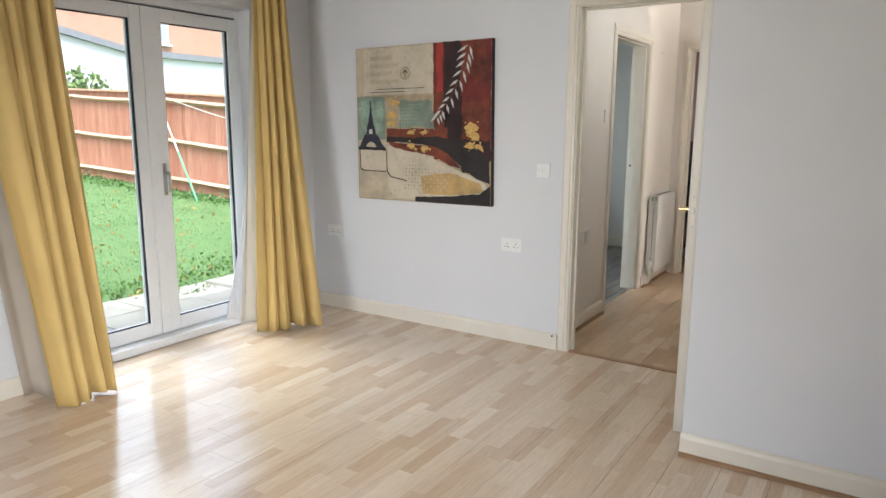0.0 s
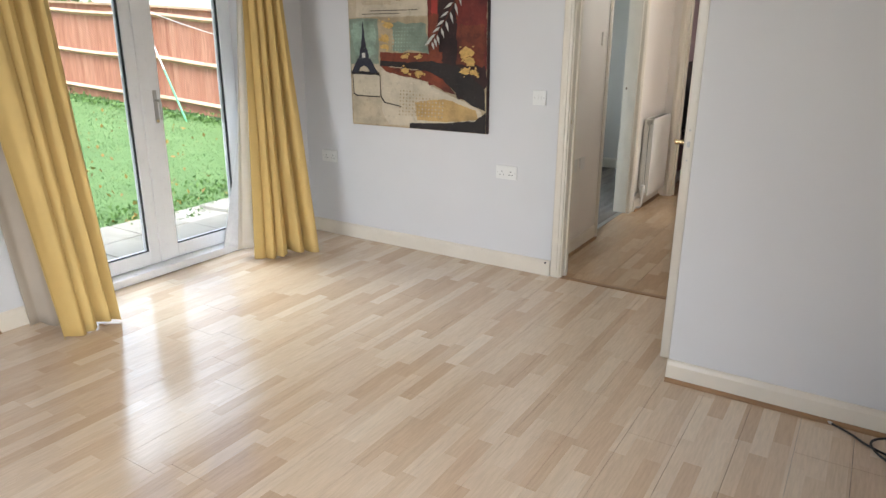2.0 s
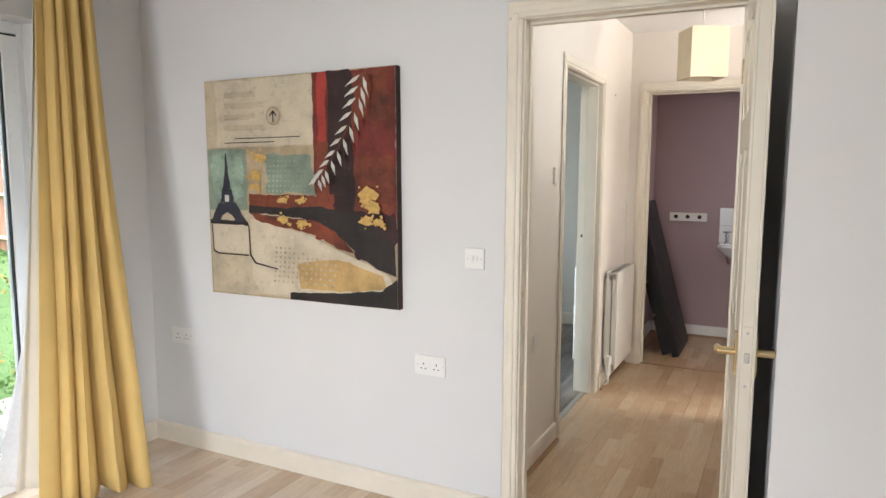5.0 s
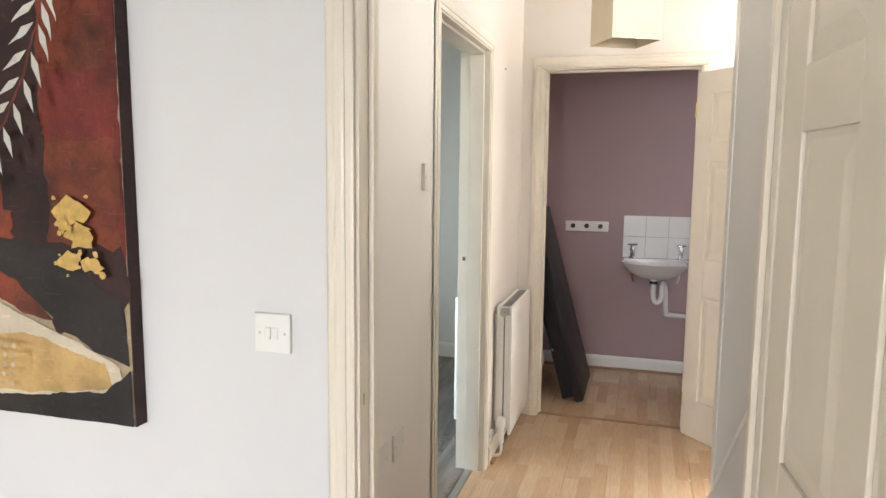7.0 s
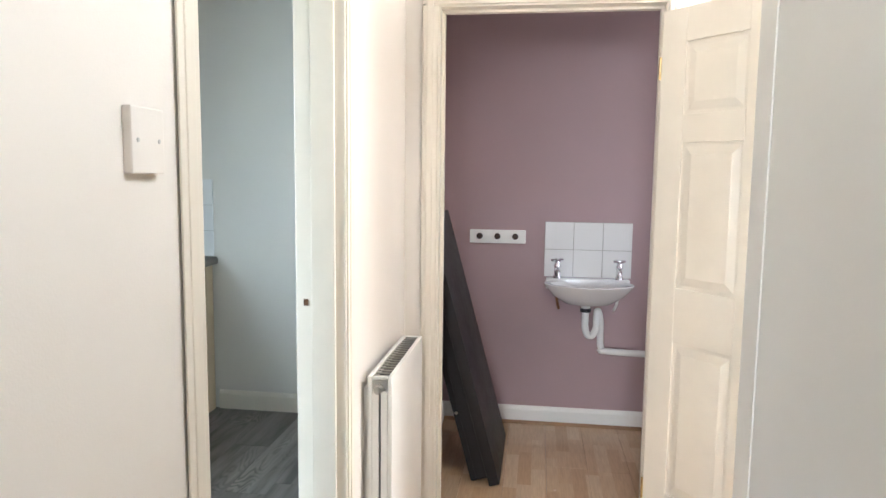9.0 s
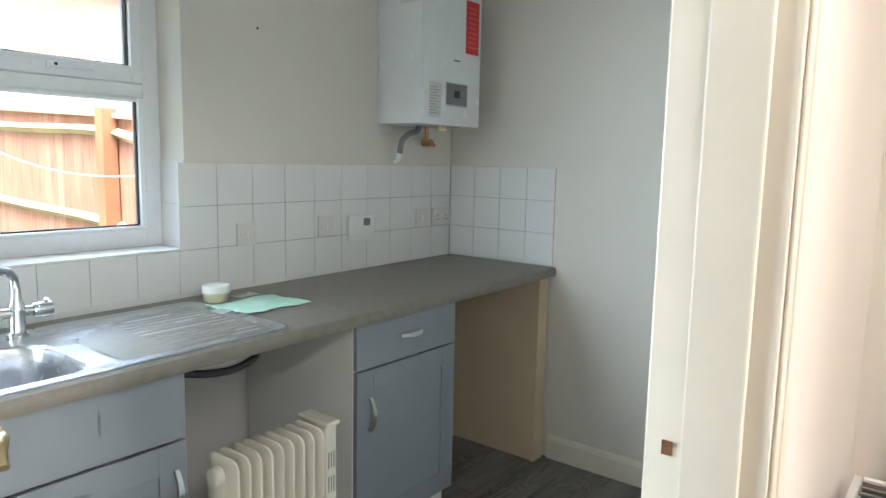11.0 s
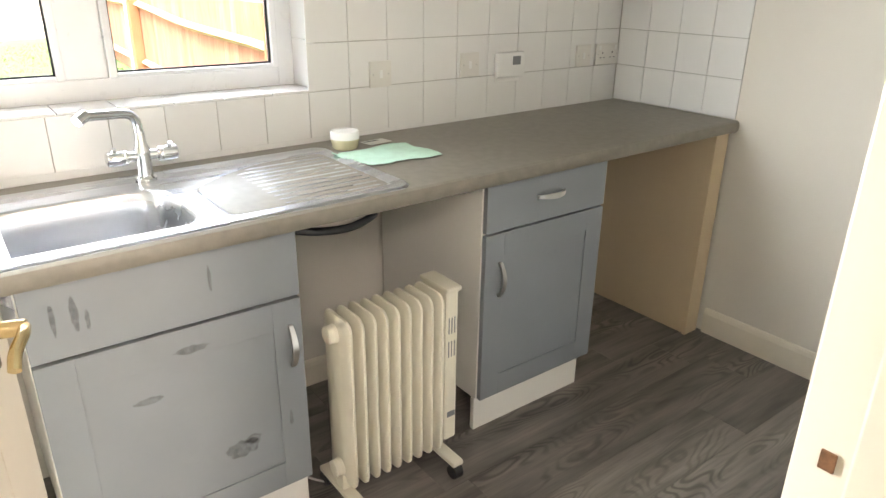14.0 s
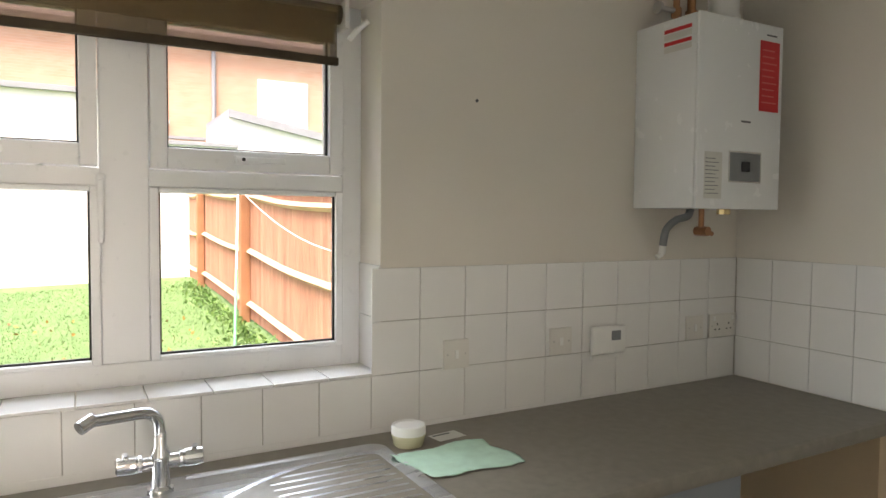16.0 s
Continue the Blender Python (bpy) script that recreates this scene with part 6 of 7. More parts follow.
for i in range(31):
    for j in range(31):
        u, v = i / 30, j / 30
        p = cs[0].lerp(cs[3], u).lerp(cs[1].lerp(cs[2], u), v)
        ed = min(u, v, 1 - u, 1 - v)
        jit = 0.006 * math.sin(11 * u + 3) * math.cos(9 * v) * (1 - min(1, ed * 8))
        z = 0.0015 + 0.005 * abs(noise.noise((p.x * 16, p.y * 16, 0.4))) + 0.003 * abs(noise.noise((p.x * 45, p.y * 45, 2.0)))
        g[i, j] = bm.verts.new((p.x + jit, p.y + jit * 1.3, 0.9005 + z + (0.005 if p.y < 6.268 else 0)))
for i in range(30):
    for j in range(30):
        bm.faces.new((g[i, j], g[i + 1, j], g[i + 1, j + 1], g[i, j + 1]))
cl = tagged(solid("cleaning_cloth", bm, M_CLOTH, True), "pale green cleaning cloth lying crumpled on the worktop", "cloth")
so = cl.modifiers.new("thickness", "SOLIDIFY")
so.thickness, so.offset = 0.0012, 1
card = thing("paper_card", pose(-3.30, 6.475, 0.9008, 0, 0, 8), "small printed card lying on the worktop", "card")
part("card", box_of((-0.028, -0.045, 0), (0.028, 0.045, 0.0006)), M_LABEL, card)
part("print_bar", box_of((-0.02, -0.038, 0.0006), (-0.012, 0.02, 0.0009)), M_INK, card)

# hose that hangs under the worktop
hose = thing("appliance_hose", Matrix(), "black appliance hose sagging under the worktop", "hose")
bm = bmesh.new()
tube(bm, curve_pts([(-2.86, 5.955, 0.835), (-2.85, 6.03, 0.818), (-2.85, 6.12, 0.812), (-2.87, 6.20, 0.828), (-2.93, 6.245, 0.86), (-3.0, 6.25, 0.869)], 8), 0.0105, 12)
part("hose", bm, M_BLACK, hose, smooth=True)
bm = bmesh.new()
tube(bm, curve_pts([(-2.92, 5.955, 0.845), (-2.92, 6.05, 0.843), (-2.93, 6.14, 0.855), (-2.95, 6.18, 0.869)], 6), 0.007, 10)
part("red_hose", bm, M_RED, hose, "red inlet hose", smooth=True)

# ---- roller blind ----
M_BLIND = Nodes("brown_woven_blind")
M_BLIND.color(M_BLIND.ramp(M_BLIND.noise(420, 2, (0.05, 0.05, 1)), [(0.3, (0.11, 0.068, 0.028)), (0.7, (0.28, 0.195, 0.095))]))
M_BLIND.rough(0.85)
M_BLIND.b.inputs["Alpha"].default_value = 0.52
M_BLIND.bump(M_BLIND.noise(420, 2, (0.05, 0.05, 1)), 0.3, 0.002)
M_BLIND = M_BLIND.m
blind = thing("roller_blind", pose(-3.525, 0, 0), "brown woven roller blind, rolled up at the window's top", "blind")
bm = bmesh.new()
cyl(bm, (0, 5.05, 2.062), (0, 6.245, 2.062), 0.026, 24)
part("roll", bm, M_BLIND, blind, "rolled brown cloth", smooth=True)
bm = bmesh.new()
for k in range(2):
    x = 0.024 - 0.02 * k
    zlo = 1.935 + 0.045 * k
    vs = [bm.verts.new(p) for p in ((x, 5.07, zlo), (x, 6.228, zlo), (x, 6.228, 2.062), (x, 5.07, 2.062))]
    bm.faces.new(vs)
ob = part("cloth", bm, M_BLIND, blind, "thin woven brown cloth")
so = ob.modifiers.new("thickness", "SOLIDIFY")
so.thickness = 0.0012
part("bottom_bar", box_of((0.014, 5.07, 1.916), (0.030, 6.232, 1.938), 0.004), paint("dark_brown_cloth", (0.05, 0.035, 0.02), 0.8, 0.15, 30, 400, 0.2), blind, "dark bottom bar")
part("end_bracket", box_of((-0.03, 6.25, 2.02), (0.03, 6.262, 2.098), 0.002), M_PLASTIC, blind, "white end bracket")
bm = bmesh.new()
tube(bm, [(0.03, 6.262, 1.99), (0.05, 6.275, 2.01), (0.075, 6.30, 2.035)], 0.008, 10)
part("cord_cleat", bm, M_PLASTIC, blind, "white cord cleat", smooth=True)

# ---- garden ----
M_LAWN = Nodes("lawn_soil")
M_LAWN.color(M_LAWN.ramp(M_LAWN.noise(2.5, 6), [(0.25, (0.10, 0.185, 0.068)), (0.5, (0.122, 0.225, 0.082)), (0.75, (0.145, 0.255, 0.098))]))
M_LAWN.rough(0.95)
M_LAWN.bump(M_LAWN.noise(60, 4), 0.8, 0.03)
M_LAWN = M_LAWN.m


def ground_z(x, y):
    """The lawn rises gently away from the house."""
    d = max(0.0, -4.95 - x)
    z = -0.12 + 0.045 * min(d, 8.0) + 0.012 * noise.noise((x * 0.8, y * 0.8, 0))
    if x < -4.95:
        z += 0.10 * max(0.0, min(1.0, (y - 4.5) / 3.0)) * min(1.0, d / 2.0)
    return z


bm = bmesh.new()
xs = [-3.70 - 0.25 * k for k in range(60)] + [-20, -26, -40, -80, -200, -1500]
ys = [-1500, -200, -60, -25, -12] + [-8 + 0.4 * k for k in range(55)] + [16, 25, 60, 200, 1500]
g = {(i, j): bm.verts.new((x, y, ground_z(max(x, -18.5), min(max(y, -12), 20)) - (0.02 if x > -5.2 else 0))) for i, x in enumerate(xs) for j, y in enumerate(ys)}
for i in range(len(xs) - 1):
    for j in range(len(ys) - 1):
        bm.faces.new((g[i, j], g[i, j + 1], g[i + 1, j + 1], g[i + 1, j]))
structure("ground", bm, M_LAWN, "rough green lawn that rises away from the house", "ground", True)

M_BLADE = Nodes("grass_blades")
gi = M_BLADE.t.nodes.new("ShaderNodeNewGeometry")
M_BLADE.color(M_BLADE.ramp(gi.outputs["Random Per Island"], [(0.0, (0.105, 0.215, 0.075)), (0.5, (0.125, 0.24, 0.088)), (0.9, (0.15, 0.27, 0.105)), (1.0, (0.24, 0.24, 0.11))]))
M_BLADE.rough(0.6)
M_BLADE = M_BLADE.m
rnd = random.Random(11)
verts, faces = [], []
for k in range(42000):
    near = rnd.random()
    x = -4.85 - (near ** 1.9) * 9.5
    y = rnd.uniform(1.2, 7.4) if x > -9 else rnd.uniform(0.5, 7.4)
    if x > -5.15 and rnd.random() < 0.5:
        continue
    z = ground_z(x, y)
    h = rnd.uniform(0.007, 0.022) * (1 + 0.5 * noise.noise((x * 1.3, y * 1.3, 5))) * (1.0 if x > -8 else 1.3)
    a = rnd.uniform(0, 6.283)
    w = 0.004 + 0.004 * rnd.random() + 0.0006 * max(0, -x - 5)
    lx, ly = rnd.uniform(-1, 1) * h * 0.8, rnd.uniform(-1, 1) * h * 0.8
    c, s = math.cos(a) * w, math.sin(a) * w
    n0 = len(verts)
    verts += [(x - c, y - s, z - 0.004), (x + c, y + s, z - 0.004), (x + lx, y + ly, z + h)]
    faces.append((n0, n0 + 1, n0 + 2))
me = bpy.data.meshes.new("grass")
me.from_pydata(verts, [], faces)
me.materials.append(M_BLADE)
tagged(new("grass", me), "uneven green lawn grass with bare patches", "grass", "", "stuff")


def leaves(name, n, spread, size, material, label, seed, kind="stuff"):
    """Loose small leaves: spread gives the place of one."""
    r = random.Random(seed)
    vv, ff = [], []
    for _ in range(n):
        c = Vector(spread(r))
        m = Euler((r.uniform(0, 6.28), r.uniform(0, 6.28), r.uniform(0, 6.28))).to_matrix()
        s = size * r.uniform(0.6, 1.3)
        n0 = len(vv)
        for p in ((-0.5, 0, 0), (0, -0.32, 0.08), (0.5, 0, 0), (0, 0.32, 0.08)):
            vv.append(tuple(c + m @ Vector(p) * s))
        ff += [(n0, n0 + 1, n0 + 2), (n0, n0 + 2, n0 + 3)]
    me = bpy.data.meshes.new(name)
    me.from_pydata(vv, [], ff)
    me.materials.append(material)
    return tagged(new(name, me), label, "leaves" if kind == "stuff" else "plant", "", kind)


def leafmat(name, stops):
    n = Nodes(name)
    gg = n.t.nodes.new("ShaderNodeNewGeometry")
    n.color(n.ramp(gg.outputs["Random Per Island"], stops))
    n.rough(0.55)
    return n.m


M_FALLEN = leafmat("fallen_leaves", [(0.0, (0.30, 0.15, 0.03)), (0.5, (0.36, 0.26, 0.07)), (1.0, (0.16, 0.08, 0.03))])
M_WEED = leafmat("weed_leaves", [(0.0, (0.06, 0.13, 0.03)), (0.6, (0.10, 0.21, 0.05)), (1.0, (0.14, 0.26, 0.07))])


def fallen(r):
    x, y = -5.1 - 6 * r.random() ** 1.6, r.uniform(1.0, 6.8)
    return x, y, ground_z(x, y) + 0.03


leaves("fallen_leaves", 420, fallen, 0.055, M_FALLEN, "scattered yellow and brown fallen leaves on the lawn", 3)


def weeds(r):
    x = r.uniform(-13.5, -5.5)
    y = 7.36 - abs(r.gauss(0, 0.16))
    k = 0.6 + 0.9 * abs(noise.noise((x * 1.4, 2.0, 1.0)))
    return x, y, ground_z(x, y) + abs(r.gauss(0, 0.075)) * k


leaves("fence_weeds", 1700, weeds, 0.055, M_WEED, "tangle of green weeds along the foot of the fence", 4)


def soil_weeds(r):
    x, y = -5.35 + r.gauss(0, 0.22), r.uniform(1.6, 5.2)
    return x, y, ground_z(x, y) + abs(r.gauss(0, 0.035))


leaves("border_weeds", 900, soil_weeds, 0.045, M_WEED, "straggling weeds at the edge of the paving", 6)

# fence of upright boards on arris rails
M_FENCE = Nodes("orange_stained_board")
oi = M_FENCE.t.nodes.new("ShaderNodeObjectInfo")
fcol = M_FENCE.ramp(oi.outputs["Random"], [(0.0, (0.42, 0.19, 0.125)), (0.5, (0.48, 0.228, 0.155)), (1.0, (0.54, 0.28, 0.20))])
grain = M_FENCE.noise(6, 5, (9, 9, 0.7))
M_FENCE.color(M_FENCE.mix(1.0, fcol, M_FENCE.ramp(grain, [(0.3, (0.62, 0.60, 0.58)), (0.65, (1, 1, 1))]), "MULTIPLY"))
M_FENCE.rough(0.85)
M_FENCE.bump(grain, 0.4, 0.004)
M_FENCE = M_FENCE.m
M_RAIL = paint("pale_weathered_rail", (0.52, 0.36, 0.25), 0.85, 0.2, 5, 60, 0.3)
M_POST = paint("stained_fence_post", (0.36, 0.17, 0.09), 0.85, 0.2, 4, 60, 0.3)
YF = 7.45
fence = thing("fence", Matrix(), "orange-brown closeboard garden fence with pale arris rails", "fence")
FX0, FX1 = -14.9, -3.85
bmb = box_of((-0.058, -0.006, 0), (0.058, 0.006, 1.62), 0.002)
board_me = None
k = 0
x = FX0
while x < FX1:
    if board_me is None:
        ob = part("fence_board", bmb, M_FENCE, fence)
        board_me = ob.data
    else:
        ob = new("fence_board", board_me)
        ob.parent = fence
    r = random.Random(k)
    ob.matrix_basis = pose(x + 0.06, YF + 0.05 + 0.005 * (k % 2), ground_z(x, YF) + 0.03, 0, r.uniform(-0.6, 0.6), 4)
    x += 0.105
    k += 1
for px in (-13.30, -10.10, -6.25, -4.1):
    z = ground_z(px, YF)
    pm = box_of((px - 0.055, YF - 0.075, z - 0.1), (px + 0.055, YF + 0.035, z + 1.70), 0.006)
    part("fence_post", pm, M_POST, fence)
for a, b in ((-14.9, -13.36), (-13.24, -10.16), (-10.04, -6.31), (-6.19, -4.16)):
    for h in (0.22, 0.86, 1.53):
        bm = bmesh.new()
        prev = None
        for s in range(9):
            t = s / 8
            x = a + (b - a) * t
            z = ground_z(x, YF) + h - 0.05 * math.sin(math.pi * t) * (1 if h > 0.5 else 0.4)
            ring = [bm.verts.new((x, yy, zz)) for yy, zz in ((YF + 0.035, z - 0.04), (YF - 0.02, z), (YF + 0.035, z + 0.04))]
            if prev:
                for i in range(3):
                    bm.faces.new((prev[i], prev[(i + 1) % 3], ring[(i + 1) % 3], ring[i]))
            else:
                bm.faces.new(ring)
            prev = ring
        bm.faces.new(prev)
        part("arris_rail", bm, M_RAIL, fence)
    bm = bmesh.new()
    z0, z1 = ground_z(a, YF), ground_z(b, YF)
    vs = [bm.verts.new(p) for p in ((a, YF - 0.005, z0 + 1.635), (b, YF - 0.005, z1 + 1.635), (b, YF + 0.075, z1 + 1.635), (a, YF + 0.075, z0 + 1.635), (a, YF - 0.005, z0 + 1.67), (b, YF - 0.005, z1 + 1.67), (b, YF + 0.075, z1 + 1.665), (a, YF + 0.075, z0 + 1.665))]
    for q in ((0, 1, 2, 3), (4, 5, 6, 7), (0, 1, 5, 4), (1, 2, 6, 5), (2, 3, 7, 6), (3, 0, 4, 7)):
        bm.faces.new([vs[i] for i in q])
    part("capping", bm, M_RAIL, fence)

# clothes prop and washing line on the fence post
zt = ground_z(-10.15, YF) + 1.62
prop = thing("clothes_prop", Matrix(), "white and green clothes prop leaning on the fence post", "clothes prop")
top, foot = Vector((-10.1, YF - 0.09, zt)), Vector((-8.75, YF - 0.42, ground_z(-8.75, YF - 0.42)))
mid = top.lerp(foot, 0.55)
bm = bmesh.new()
cyl(bm, top, mid, 0.012, 12)
part("upper_tube", bm, M_PLASTIC, prop, "white upper tube")
bm = bmesh.new()
cyl(bm, mid, foot, 0.016, 12)
part("lower_tube", bm, paint("green_plastic_tube", (0.10, 0.42, 0.22), 0.4, 0.05, 10, 60, 0.0), prop, "green lower tube")
bm = bmesh.new()
tube(bm, [(-10.1 + 6.2 * t / 24, YF - 0.09 - 0.02 * t / 24, zt - 0.62 * math.sin(math.pi * t / 24 * 0.8) + 0.02 * t / 24) for t in range(25)], 0.005, 8)
tagged(solid("washing_line", bm, M_PLASTIC, True), "white washing line sagging between the fence posts", "washing line")

# paving slabs outside the doors
paving = thing("pavement", Matrix(), "pale grey concrete slab paving outside the garden doors", "paving", kind="structure")
M_SLAB = paint("pale_concrete_slab", (0.36, 0.36, 0.31), 0.9, 0.16, 5, 120, 0.3)
part("bedding", box_of((-5.20, 0.1, -0.2), (-3.70, 6.6, -0.118)), M_GROUT, paving)
slab = None
for i in range(3):
    for j in range(14):
        if i == 2 and j % 5 == 3:
            continue
        if slab is None:
            ob = part("slab", box_of((-0.222, -0.222, -0.04), (0.222, 0.222, 0.0), 0.006), M_SLAB, paving)
            slab = ob.data
        else:
            ob = new("slab", slab)
            ob.parent = paving
        r = random.Random(i * 31 + j)
        ob.matrix_basis = pose(-3.95 - 0.455 * i, 0.4 + 0.455 * j, -0.085 + r.uniform(-0.004, 0.004), r.uniform(-0.5, 0.5), r.uniform(-0.5, 0.5), r.uniform(-0.6, 0.6))

# ---- houses beyond the garden ----
M_RENDER = paint("white_render", (0.80, 0.80, 0.78), 0.9, 0.04, 1.5, 60, 0.2)
M_BRICK = Nodes("orange_brick")
bt = M_BRICK.t.nodes.new("ShaderNodeTexBrick")
mp = M_BRICK.t.nodes.new("ShaderNodeCombineXYZ")
sp = M_BRICK.t.nodes.new("ShaderNodeSeparateXYZ")
M_BRICK.link(M_BRICK.position(), sp.inputs[0])
M_BRICK.link(M_BRICK.math("ADD", sp.outputs[1], sp.outputs[0]), mp.inputs[0])
M_BRICK.link(sp.outputs[2], mp.inputs[1])
M_BRICK.link(mp.outputs[0], bt.inputs["Vector"])
for nm, v in (("Color1", (0.58, 0.31, 0.20, 1)), ("Color2", (0.64, 0.40, 0.28, 1)), ("Mortar", (0.60, 0.52, 0.43, 1)), ("Scale", 1.0), ("Brick Width", 0.225), ("Row Height", 0.075), ("Mortar Size", 0.006)):
    bt.inputs[nm].default_value = v
M_BRICK.color(M_BRICK.mix(0.35, bt.outputs[0], M_BRICK.ramp(M_BRICK.noise(3), [(0.3, (0.54, 0.30, 0.19)), (0.7, (0.66, 0.43, 0.31))])))
M_BRICK.rough(0.9)
M_BRICK = M_BRICK.m
M_SLATE = paint("grey_roof_tiles", (0.20, 0.14, 0.12), 0.85, 0.2, 3, 30, 0.3)
M_FLASH = paint("grey_lead_flashing", (0.30, 0.31, 0.34), 0.6, 0.1, 6, 60, 0.1)
ext = thing("garden_outbuilding", Matrix(), "white rendered outbuilding at the end of the garden", "building")
part("wall", box_of((-19.0, -6.0, -0.2), (-15.2, 6.7, 3.6)), M_RENDER, ext)
part("roof", box_of((-19.2, -6.2, 3.6), (-15.1, 6.8, 3.70), 0.01), M_FLASH, ext)
part("side_wall", box_of((-19.0, 6.7, -0.2), (-15.2, 8.4, 2.8)), M_RENDER, ext)
part("side_roof", box_of((-19.0, 6.8, 2.8), (-15.15, 8.45, 2.88), 0.01), M_FLASH, ext)
ext2 = thing("neighbour_extension", Matrix(), "white rendered extension of the neighbouring house with a sloping roof edge", "building")
bm = bmesh.new()
pr = [(8.5, 0.0), (20.0, 0.0), (20.0, 3.05), (11.2, 3.05), (8.5, 3.55)]
a = [bm.verts.new((-16.4, y, z)) for y, z in pr]
b = [bm.verts.new((-19.0, y, z)) for y, z in pr]
for i in range(5):
    j = (i + 1) % 5
    bm.faces.new((a[i], a[j], b[j], b[i]))
bm.faces.new(a)
bm.faces.new(b)
part("wall", bm, M_RENDER, ext2)
bm = bmesh.new()
for (y0, z0), (y1, z1) in (((8.5, 3.55), (11.2, 3.05)), ((11.2, 3.05), (20.0, 3.05))):
    vs = [bm.verts.new((x, y, z)) for x in (-16.3, -19.0) for y, z in ((y0, z0), (y1, z1), (y1, z1 + 0.16), (y0, z0 + 0.16))]
    for q in ((0, 1, 2, 3), (4, 5, 6, 7), (0, 1, 5, 4), (1, 2, 6, 5), (2, 3, 7, 6), (3, 0, 4, 7)):
        bm.faces.new([vs[i] for i in q])
part("roof_edge", bm, M_FLASH, ext2, "grey roof edge")
house = thing("brick_house", Matrix(), "orange brick two-storey houses beyond the garden with white windows", "house")
part("wall", box_of((-32, -22, -0.2), (-22.0, 32, 6.6)), M_BRICK, house)
bm = bmesh.new()
vs = [bm.verts.new(p) for p in ((-21.6, -22.5, 6.5), (-21.6, 32.5, 6.5), (-27, 32.5, 9.6), (-27, -22.5, 9.6), (-32.4, -22.5, 6.5), (-32.4, 32.5, 6.5), (-21.6, -22.5, 6.35), (-21.6, 32.5, 6.35), (-32.4, 32.5, 6.35), (-32.4, -22.5, 6.35))]
for q in ((0, 1, 2, 3), (3, 2, 5, 4), (0, 6, 7, 1), (4, 5, 8, 9), (6, 9, 8, 7), (0, 3, 4, 9, 6), (1, 7, 8, 5, 2)):
    bm.faces.new([vs[i] for i in q])
part("roof", bm, M_SLATE, house)
M_WINDARK = paint("pale_reflecting_glass", (0.50, 0.54, 0.58), 0.1, 0.05, 1, 10, 0.0)
for y in (-12.5, -6.5, -0.5, 3.2, 7.2, 11.2, 15.5, 21.0):
    w = part("window", box_of((-22.0, y - 0.75, 4.1), (-21.93, y + 0.75, 5.5), 0.01), M_UPVC, house, "white framed window")
    for s in (-1, 1):
        part("pane", box_of((-21.935, y + s * 0.36 - 0.29, 4.2), (-21.92, y + s * 0.36 + 0.29, 5.4)), M_WINDARK, w)
    part("sill", box_of((-22.0, y - 0.82, 4.02), (-21.85, y + 0.82, 4.09), 0.01), M_RENDER, w)
bm = bmesh.new()
cyl(bm, (-21.92, 9.2, 0.0), (-21.92, 9.2, 6.4), 0.06, 14)
part("downpipe", bm, M_FLASH, house, "grey downpipe")
part("string_course", box_of((-22.0, -22, 3.62), (-21.95, 32, 3.70)), M_FLASH, house)


def shrub(r):
    a, b = r.uniform(0, 6.28), r.uniform(-0.2, 1.57)
    d = 1.25 * r.random() ** 0.4 * (0.75 + 0.4 * math.sin(3 * a) * math.cos(2 * b))
    return -15.6 + 0.6 * d * math.cos(a) * math.cos(b), 9.25 + 1.1 * d * math.sin(a) * math.cos(b), 1.4 + 0.85 * d * math.sin(b)


sh = thing("shrub", Matrix(), "green shrub showing over the garden fence", "shrub")
bm = bmesh.new()
for k in range(6):
    a = k * 1.05
    tube(bm, curve_pts([(-15.6, 9.25, 0.2), (-15.6 + 0.15 * math.cos(a), 9.25 + 0.2 * math.sin(a), 1.1), (-15.6 + 0.4 * math.cos(a), 9.25 + 0.75 * math.sin(a), 2.1)], 5), 0.03, 8)
part("stems", bm, M_BEADWOOD, sh)
lf = leaves("foliage", 3000, shrub, 0.13, leafmat("shrub_leaves", [(0.0, (0.13, 0.21, 0.07)), (0.6, (0.19, 0.29, 0.10)), (1.0, (0.25, 0.35, 0.15))]), "", 8)
lf.parent = sh
for key in ("category", "kind"):
    if key in lf:
        del lf[key]

# ---- floor boards, vinyl planks and wall tiles ----
BOARD_MESH = {}


def boards(owner, mat, x0, x1, y0, y1, w, L, seed, gap=0.0006):
    """Floor boards laid along y, staggered, cut at the edges; alike boards share a mesh."""
    r = random.Random(seed)
    n = max(1, round((x1 - x0) / w))
    w = (x1 - x0) / n
    for i in range(n):
        y = y0 - r.uniform(0.1, 0.9) * L
        while y < y1 - 0.002:
            a, b = max(y, y0), min(y + L, y1)
            if b - a > 0.01:
                key = (mat.name, round(w, 4), round(b - a, 3))
                if key not in BOARD_MESH:
                    bm = box_of((gap, gap, -0.011), (w - gap, b - a - gap, 0.0), 0.0007)
                    me = bpy.data.meshes.new("plank")
                    bm.to_mesh(me)
                    bm.free()
                    me.materials.append(mat)
                    BOARD_MESH[key] = me
                ob = new("plank", BOARD_MESH[key])
                ob.parent = owner
                ob.location = (x0 + i * w, a, 0)
            y += L


fl = thing("floor_living_room", Matrix(), "pale beech laminate floor laid in boards", "floor", kind="structure")
boards(fl, M_LAMINATE, -3.42, 2.2, -2.25, 4.03, 0.19, 1.29, 1)
fh = thing("floor_hall", Matrix(), "laminate floor laid in boards, tinted honey for the warm light", "floor", kind="structure")
boards(fh, M_LAMINATE_HALL, -1.47, 1.25, 4.03, 6.73, 0.19, 1.29, 2)
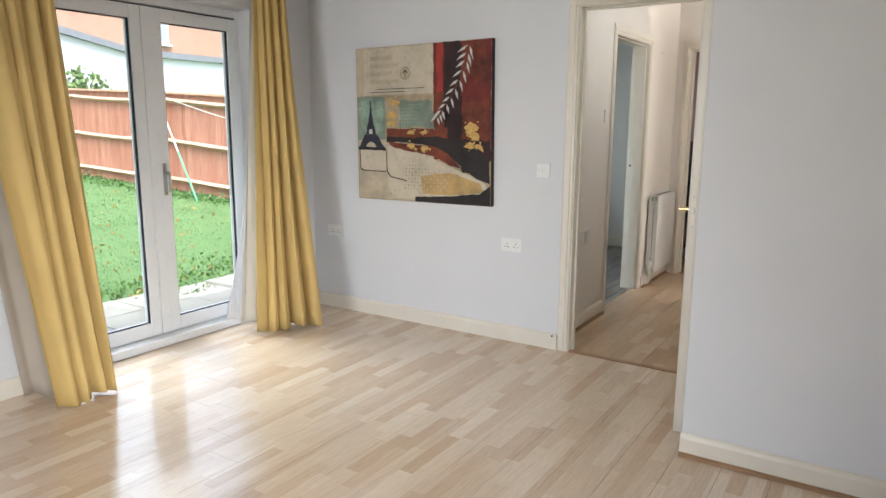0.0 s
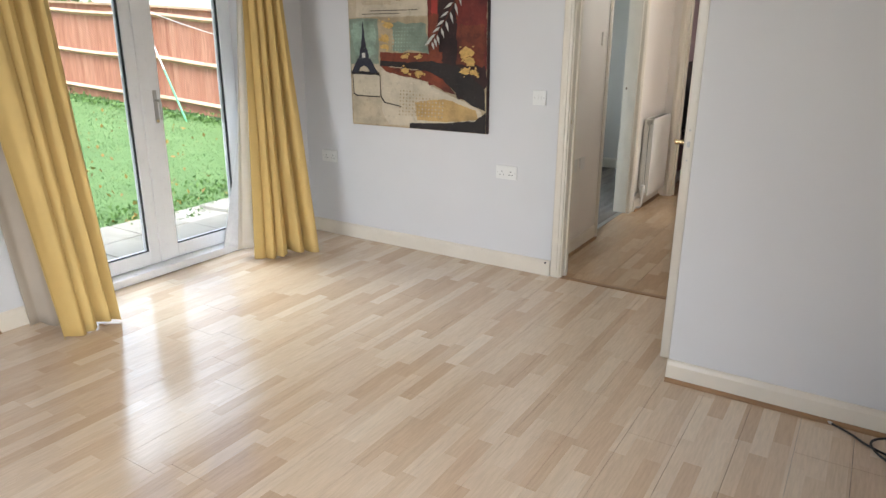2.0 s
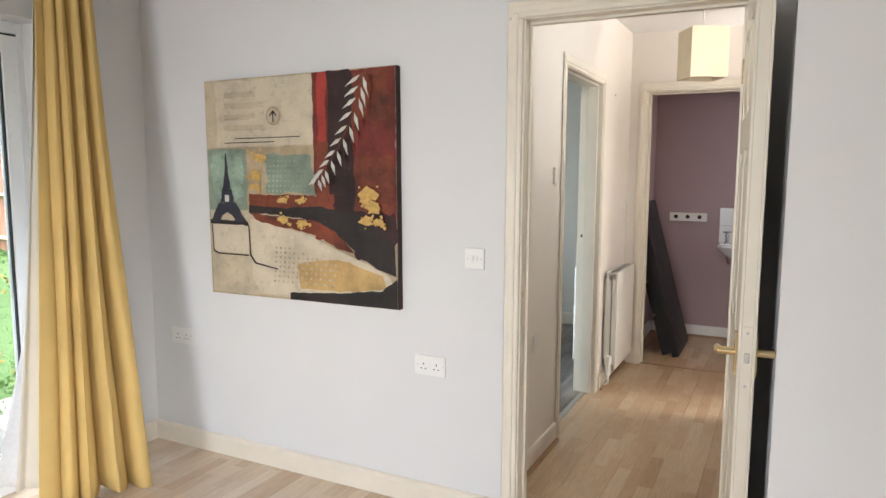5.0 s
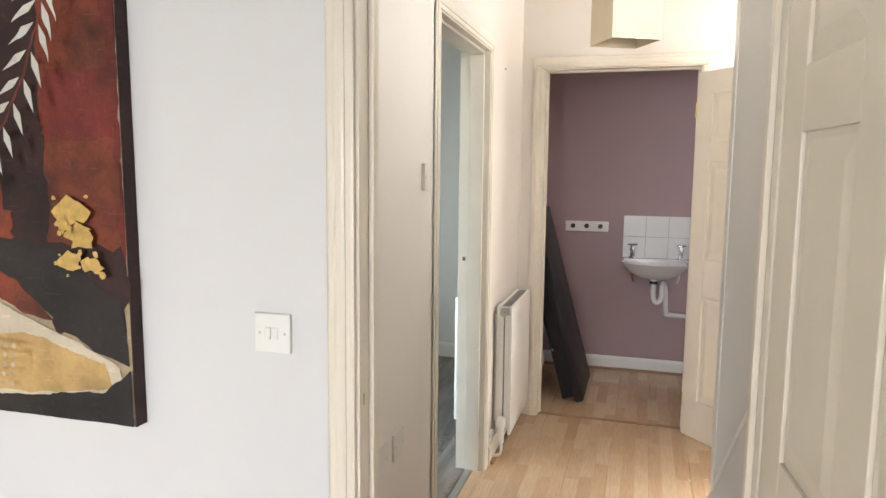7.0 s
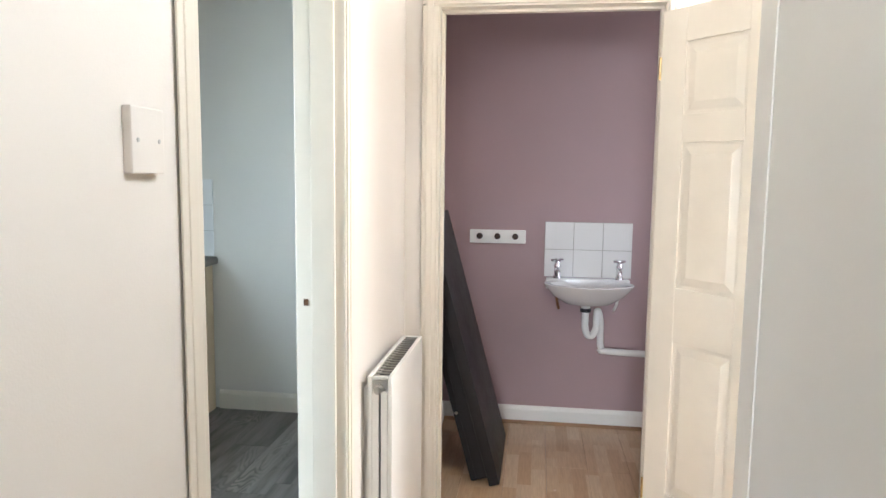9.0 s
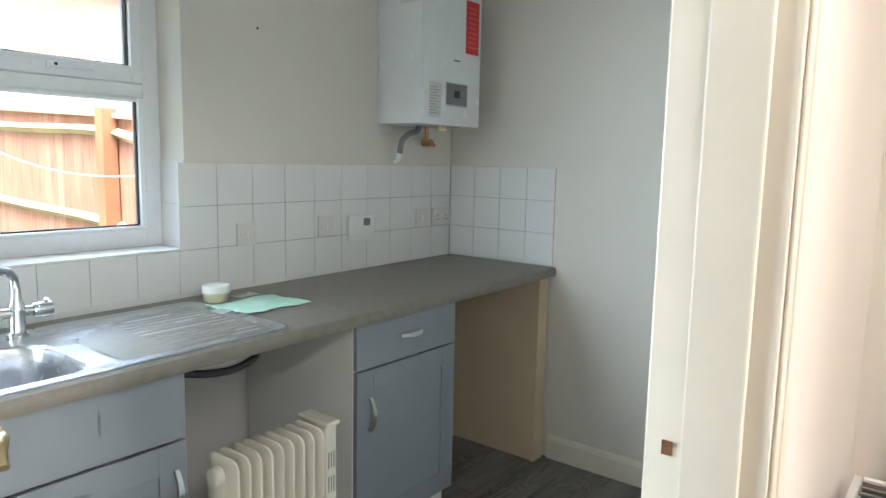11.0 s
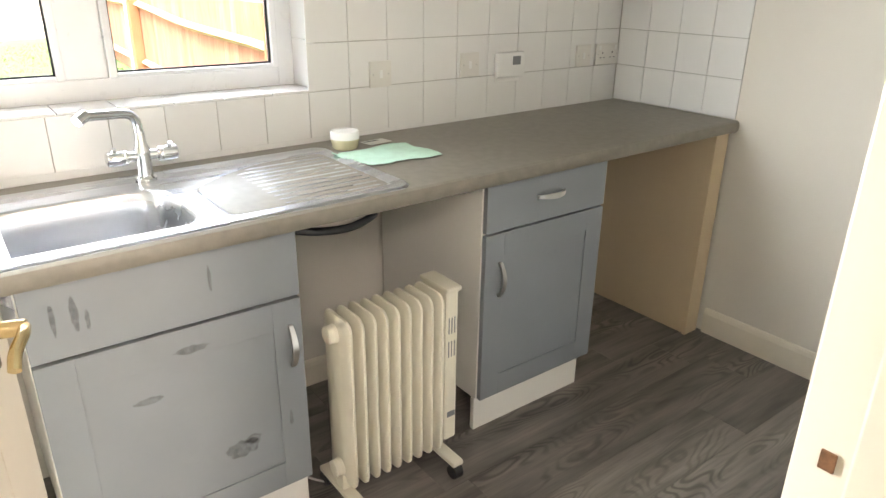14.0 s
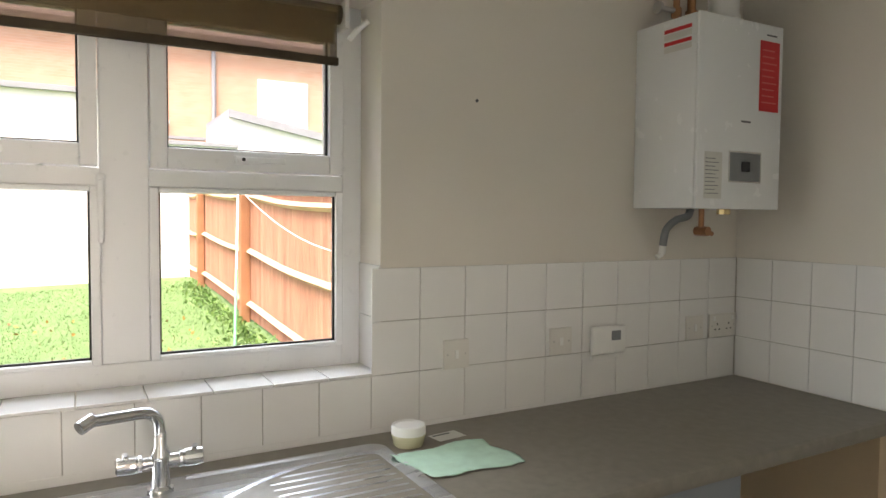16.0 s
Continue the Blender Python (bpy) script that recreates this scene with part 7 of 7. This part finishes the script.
fc = thing("floor_cloakroom", Matrix(), "laminate floor laid in boards, tinted honey for the warm light", "floor", kind="structure")
boards(fc, M_LAMINATE_HALL, -1.47, 0.5, 6.73, 7.85, 0.19, 1.29, 3)
fk = thing("floor_kitchen", Matrix(), "dark grey oak effect vinyl plank floor", "floor", kind="structure")
boards(fk, M_VINYL, -3.42, -1.535, 4.13, 7.795, 0.18, 1.22, 4)
structure("floor_sill", box_of((-1.535, K0, -0.012), (-1.47, K1, 0.0)), M_LAMINATE_HALL, "laminate in the kitchen doorway, tinted honey for the warm light", "floor")

structure("floor_door_strip", box_of((-3.4655, FD0, -0.012), (-3.4205, FD1, -0.0008)), M_LAMINATE, "pale laminate running up to the garden doors", "floor")

TILE = None


def tile_run(owner, origin, along, out, n, rows, start=0.0, z0=0.912, skip=None, h=0.1485):
    """Square wall tiles with grout joints; along and out are unit ways in plan."""
    global TILE
    if TILE is None:
        bm = box_of((0.001, -0.007, 0.001), (0.1478, 0.0, 0.1478), 0.0016)
        TILE = bpy.data.meshes.new("tile")
        bm.to_mesh(TILE)
        bm.free()
        TILE.materials.append(M_TILE)
    ang = math.degrees(math.atan2(along[1], along[0]))
    for j in range(rows):
        for i in range(n):
            if skip and skip(i, j):
                continue
            ob = new("tile", TILE)
            ob.parent = owner
            p = Vector(origin) + Vector(along) * (start + i * 0.149)
            ob.matrix_basis = pose(p.x, p.y, z0 + j * 0.149, 0, 0, ang)


tw = thing("wall_tiles_west", Matrix(), "white glazed square wall tiles with grey joints over the worktop", "tiles", kind="structure")
part("grout", box_of((XW, 5.19, 0.912), (XW + 0.003, KW1 - 0.0, 1.058)), M_GROUT, tw)
part("grout", box_of((XW, KW1 + 0.001, 0.912), (XW + 0.003, YK, 1.358)), M_GROUT, tw)
tile_run(tw, (XW + 0.0, YK - 0.149 * 17 - 0.008), (0, 1), (1, 0), 17, 3, 0.0, skip=lambda i, j: j > 0 and YK - 0.149 * (17 - i) - 0.008 < KW1 - 0.06)
# cut tiles beside the window
for j in (1, 2):
    part("cut_tile", box_of((XW + 0.0031, KW1 + 0.0015, 0.913 + 0.149 * j), (XW + 0.0072, YK - 0.149 * 9 - 0.008 - 0.149 - 0.0008, 0.912 + 0.149 * j + 0.147), 0.001), M_TILE, tw) if YK - 0.149 * 10 - 0.008 - KW1 > 0.01 else None
sb = box_of((XW, 5.19, 0.914), (XW + 0.0085, YK - 0.01, 0.905))
for v in sb.verts:
    if v.co.z < 0.910:
        v.co.z -= 0.0078 * (YK - v.co.y) + 0.002
part("sealant", sb, M_TILE, tw, "white sealant along the worktop")
tn = thing("wall_tiles_north", Matrix(), "white glazed square wall tiles with grey joints beside the worktop", "tiles", kind="structure")
part("grout", box_of((XW + 0.008, YK - 0.003, 0.912), (-2.8165, YK, 1.358)), M_GROUT, tn)
tile_run(tn, (XW + 0.0085, YK), (1, 0), (0, -1), 4, 3)
ts = thing("sill_tiles", Matrix(), "white glazed tiles on the window sill and reveal", "tiles", kind="structure")
for k in range(9):
    y1 = KW1 - 0.149 * k
    part("tile", box_of((-3.563, max(y1 - 0.1475, KW0), KWB + 0.0005), (XW + 0.006, y1 - 0.0015, KWB + 0.008), 0.0015), M_TILE, ts)
for k in range(2):
    part("tile", box_of((-3.563, KW1 - 0.007, KWB + 0.009 + 0.149 * k), (XW + 0.005, KW1 - 0.0003, KWB + 0.0075 + 0.149 * (k + 1)), 0.0015), M_TILE, ts)
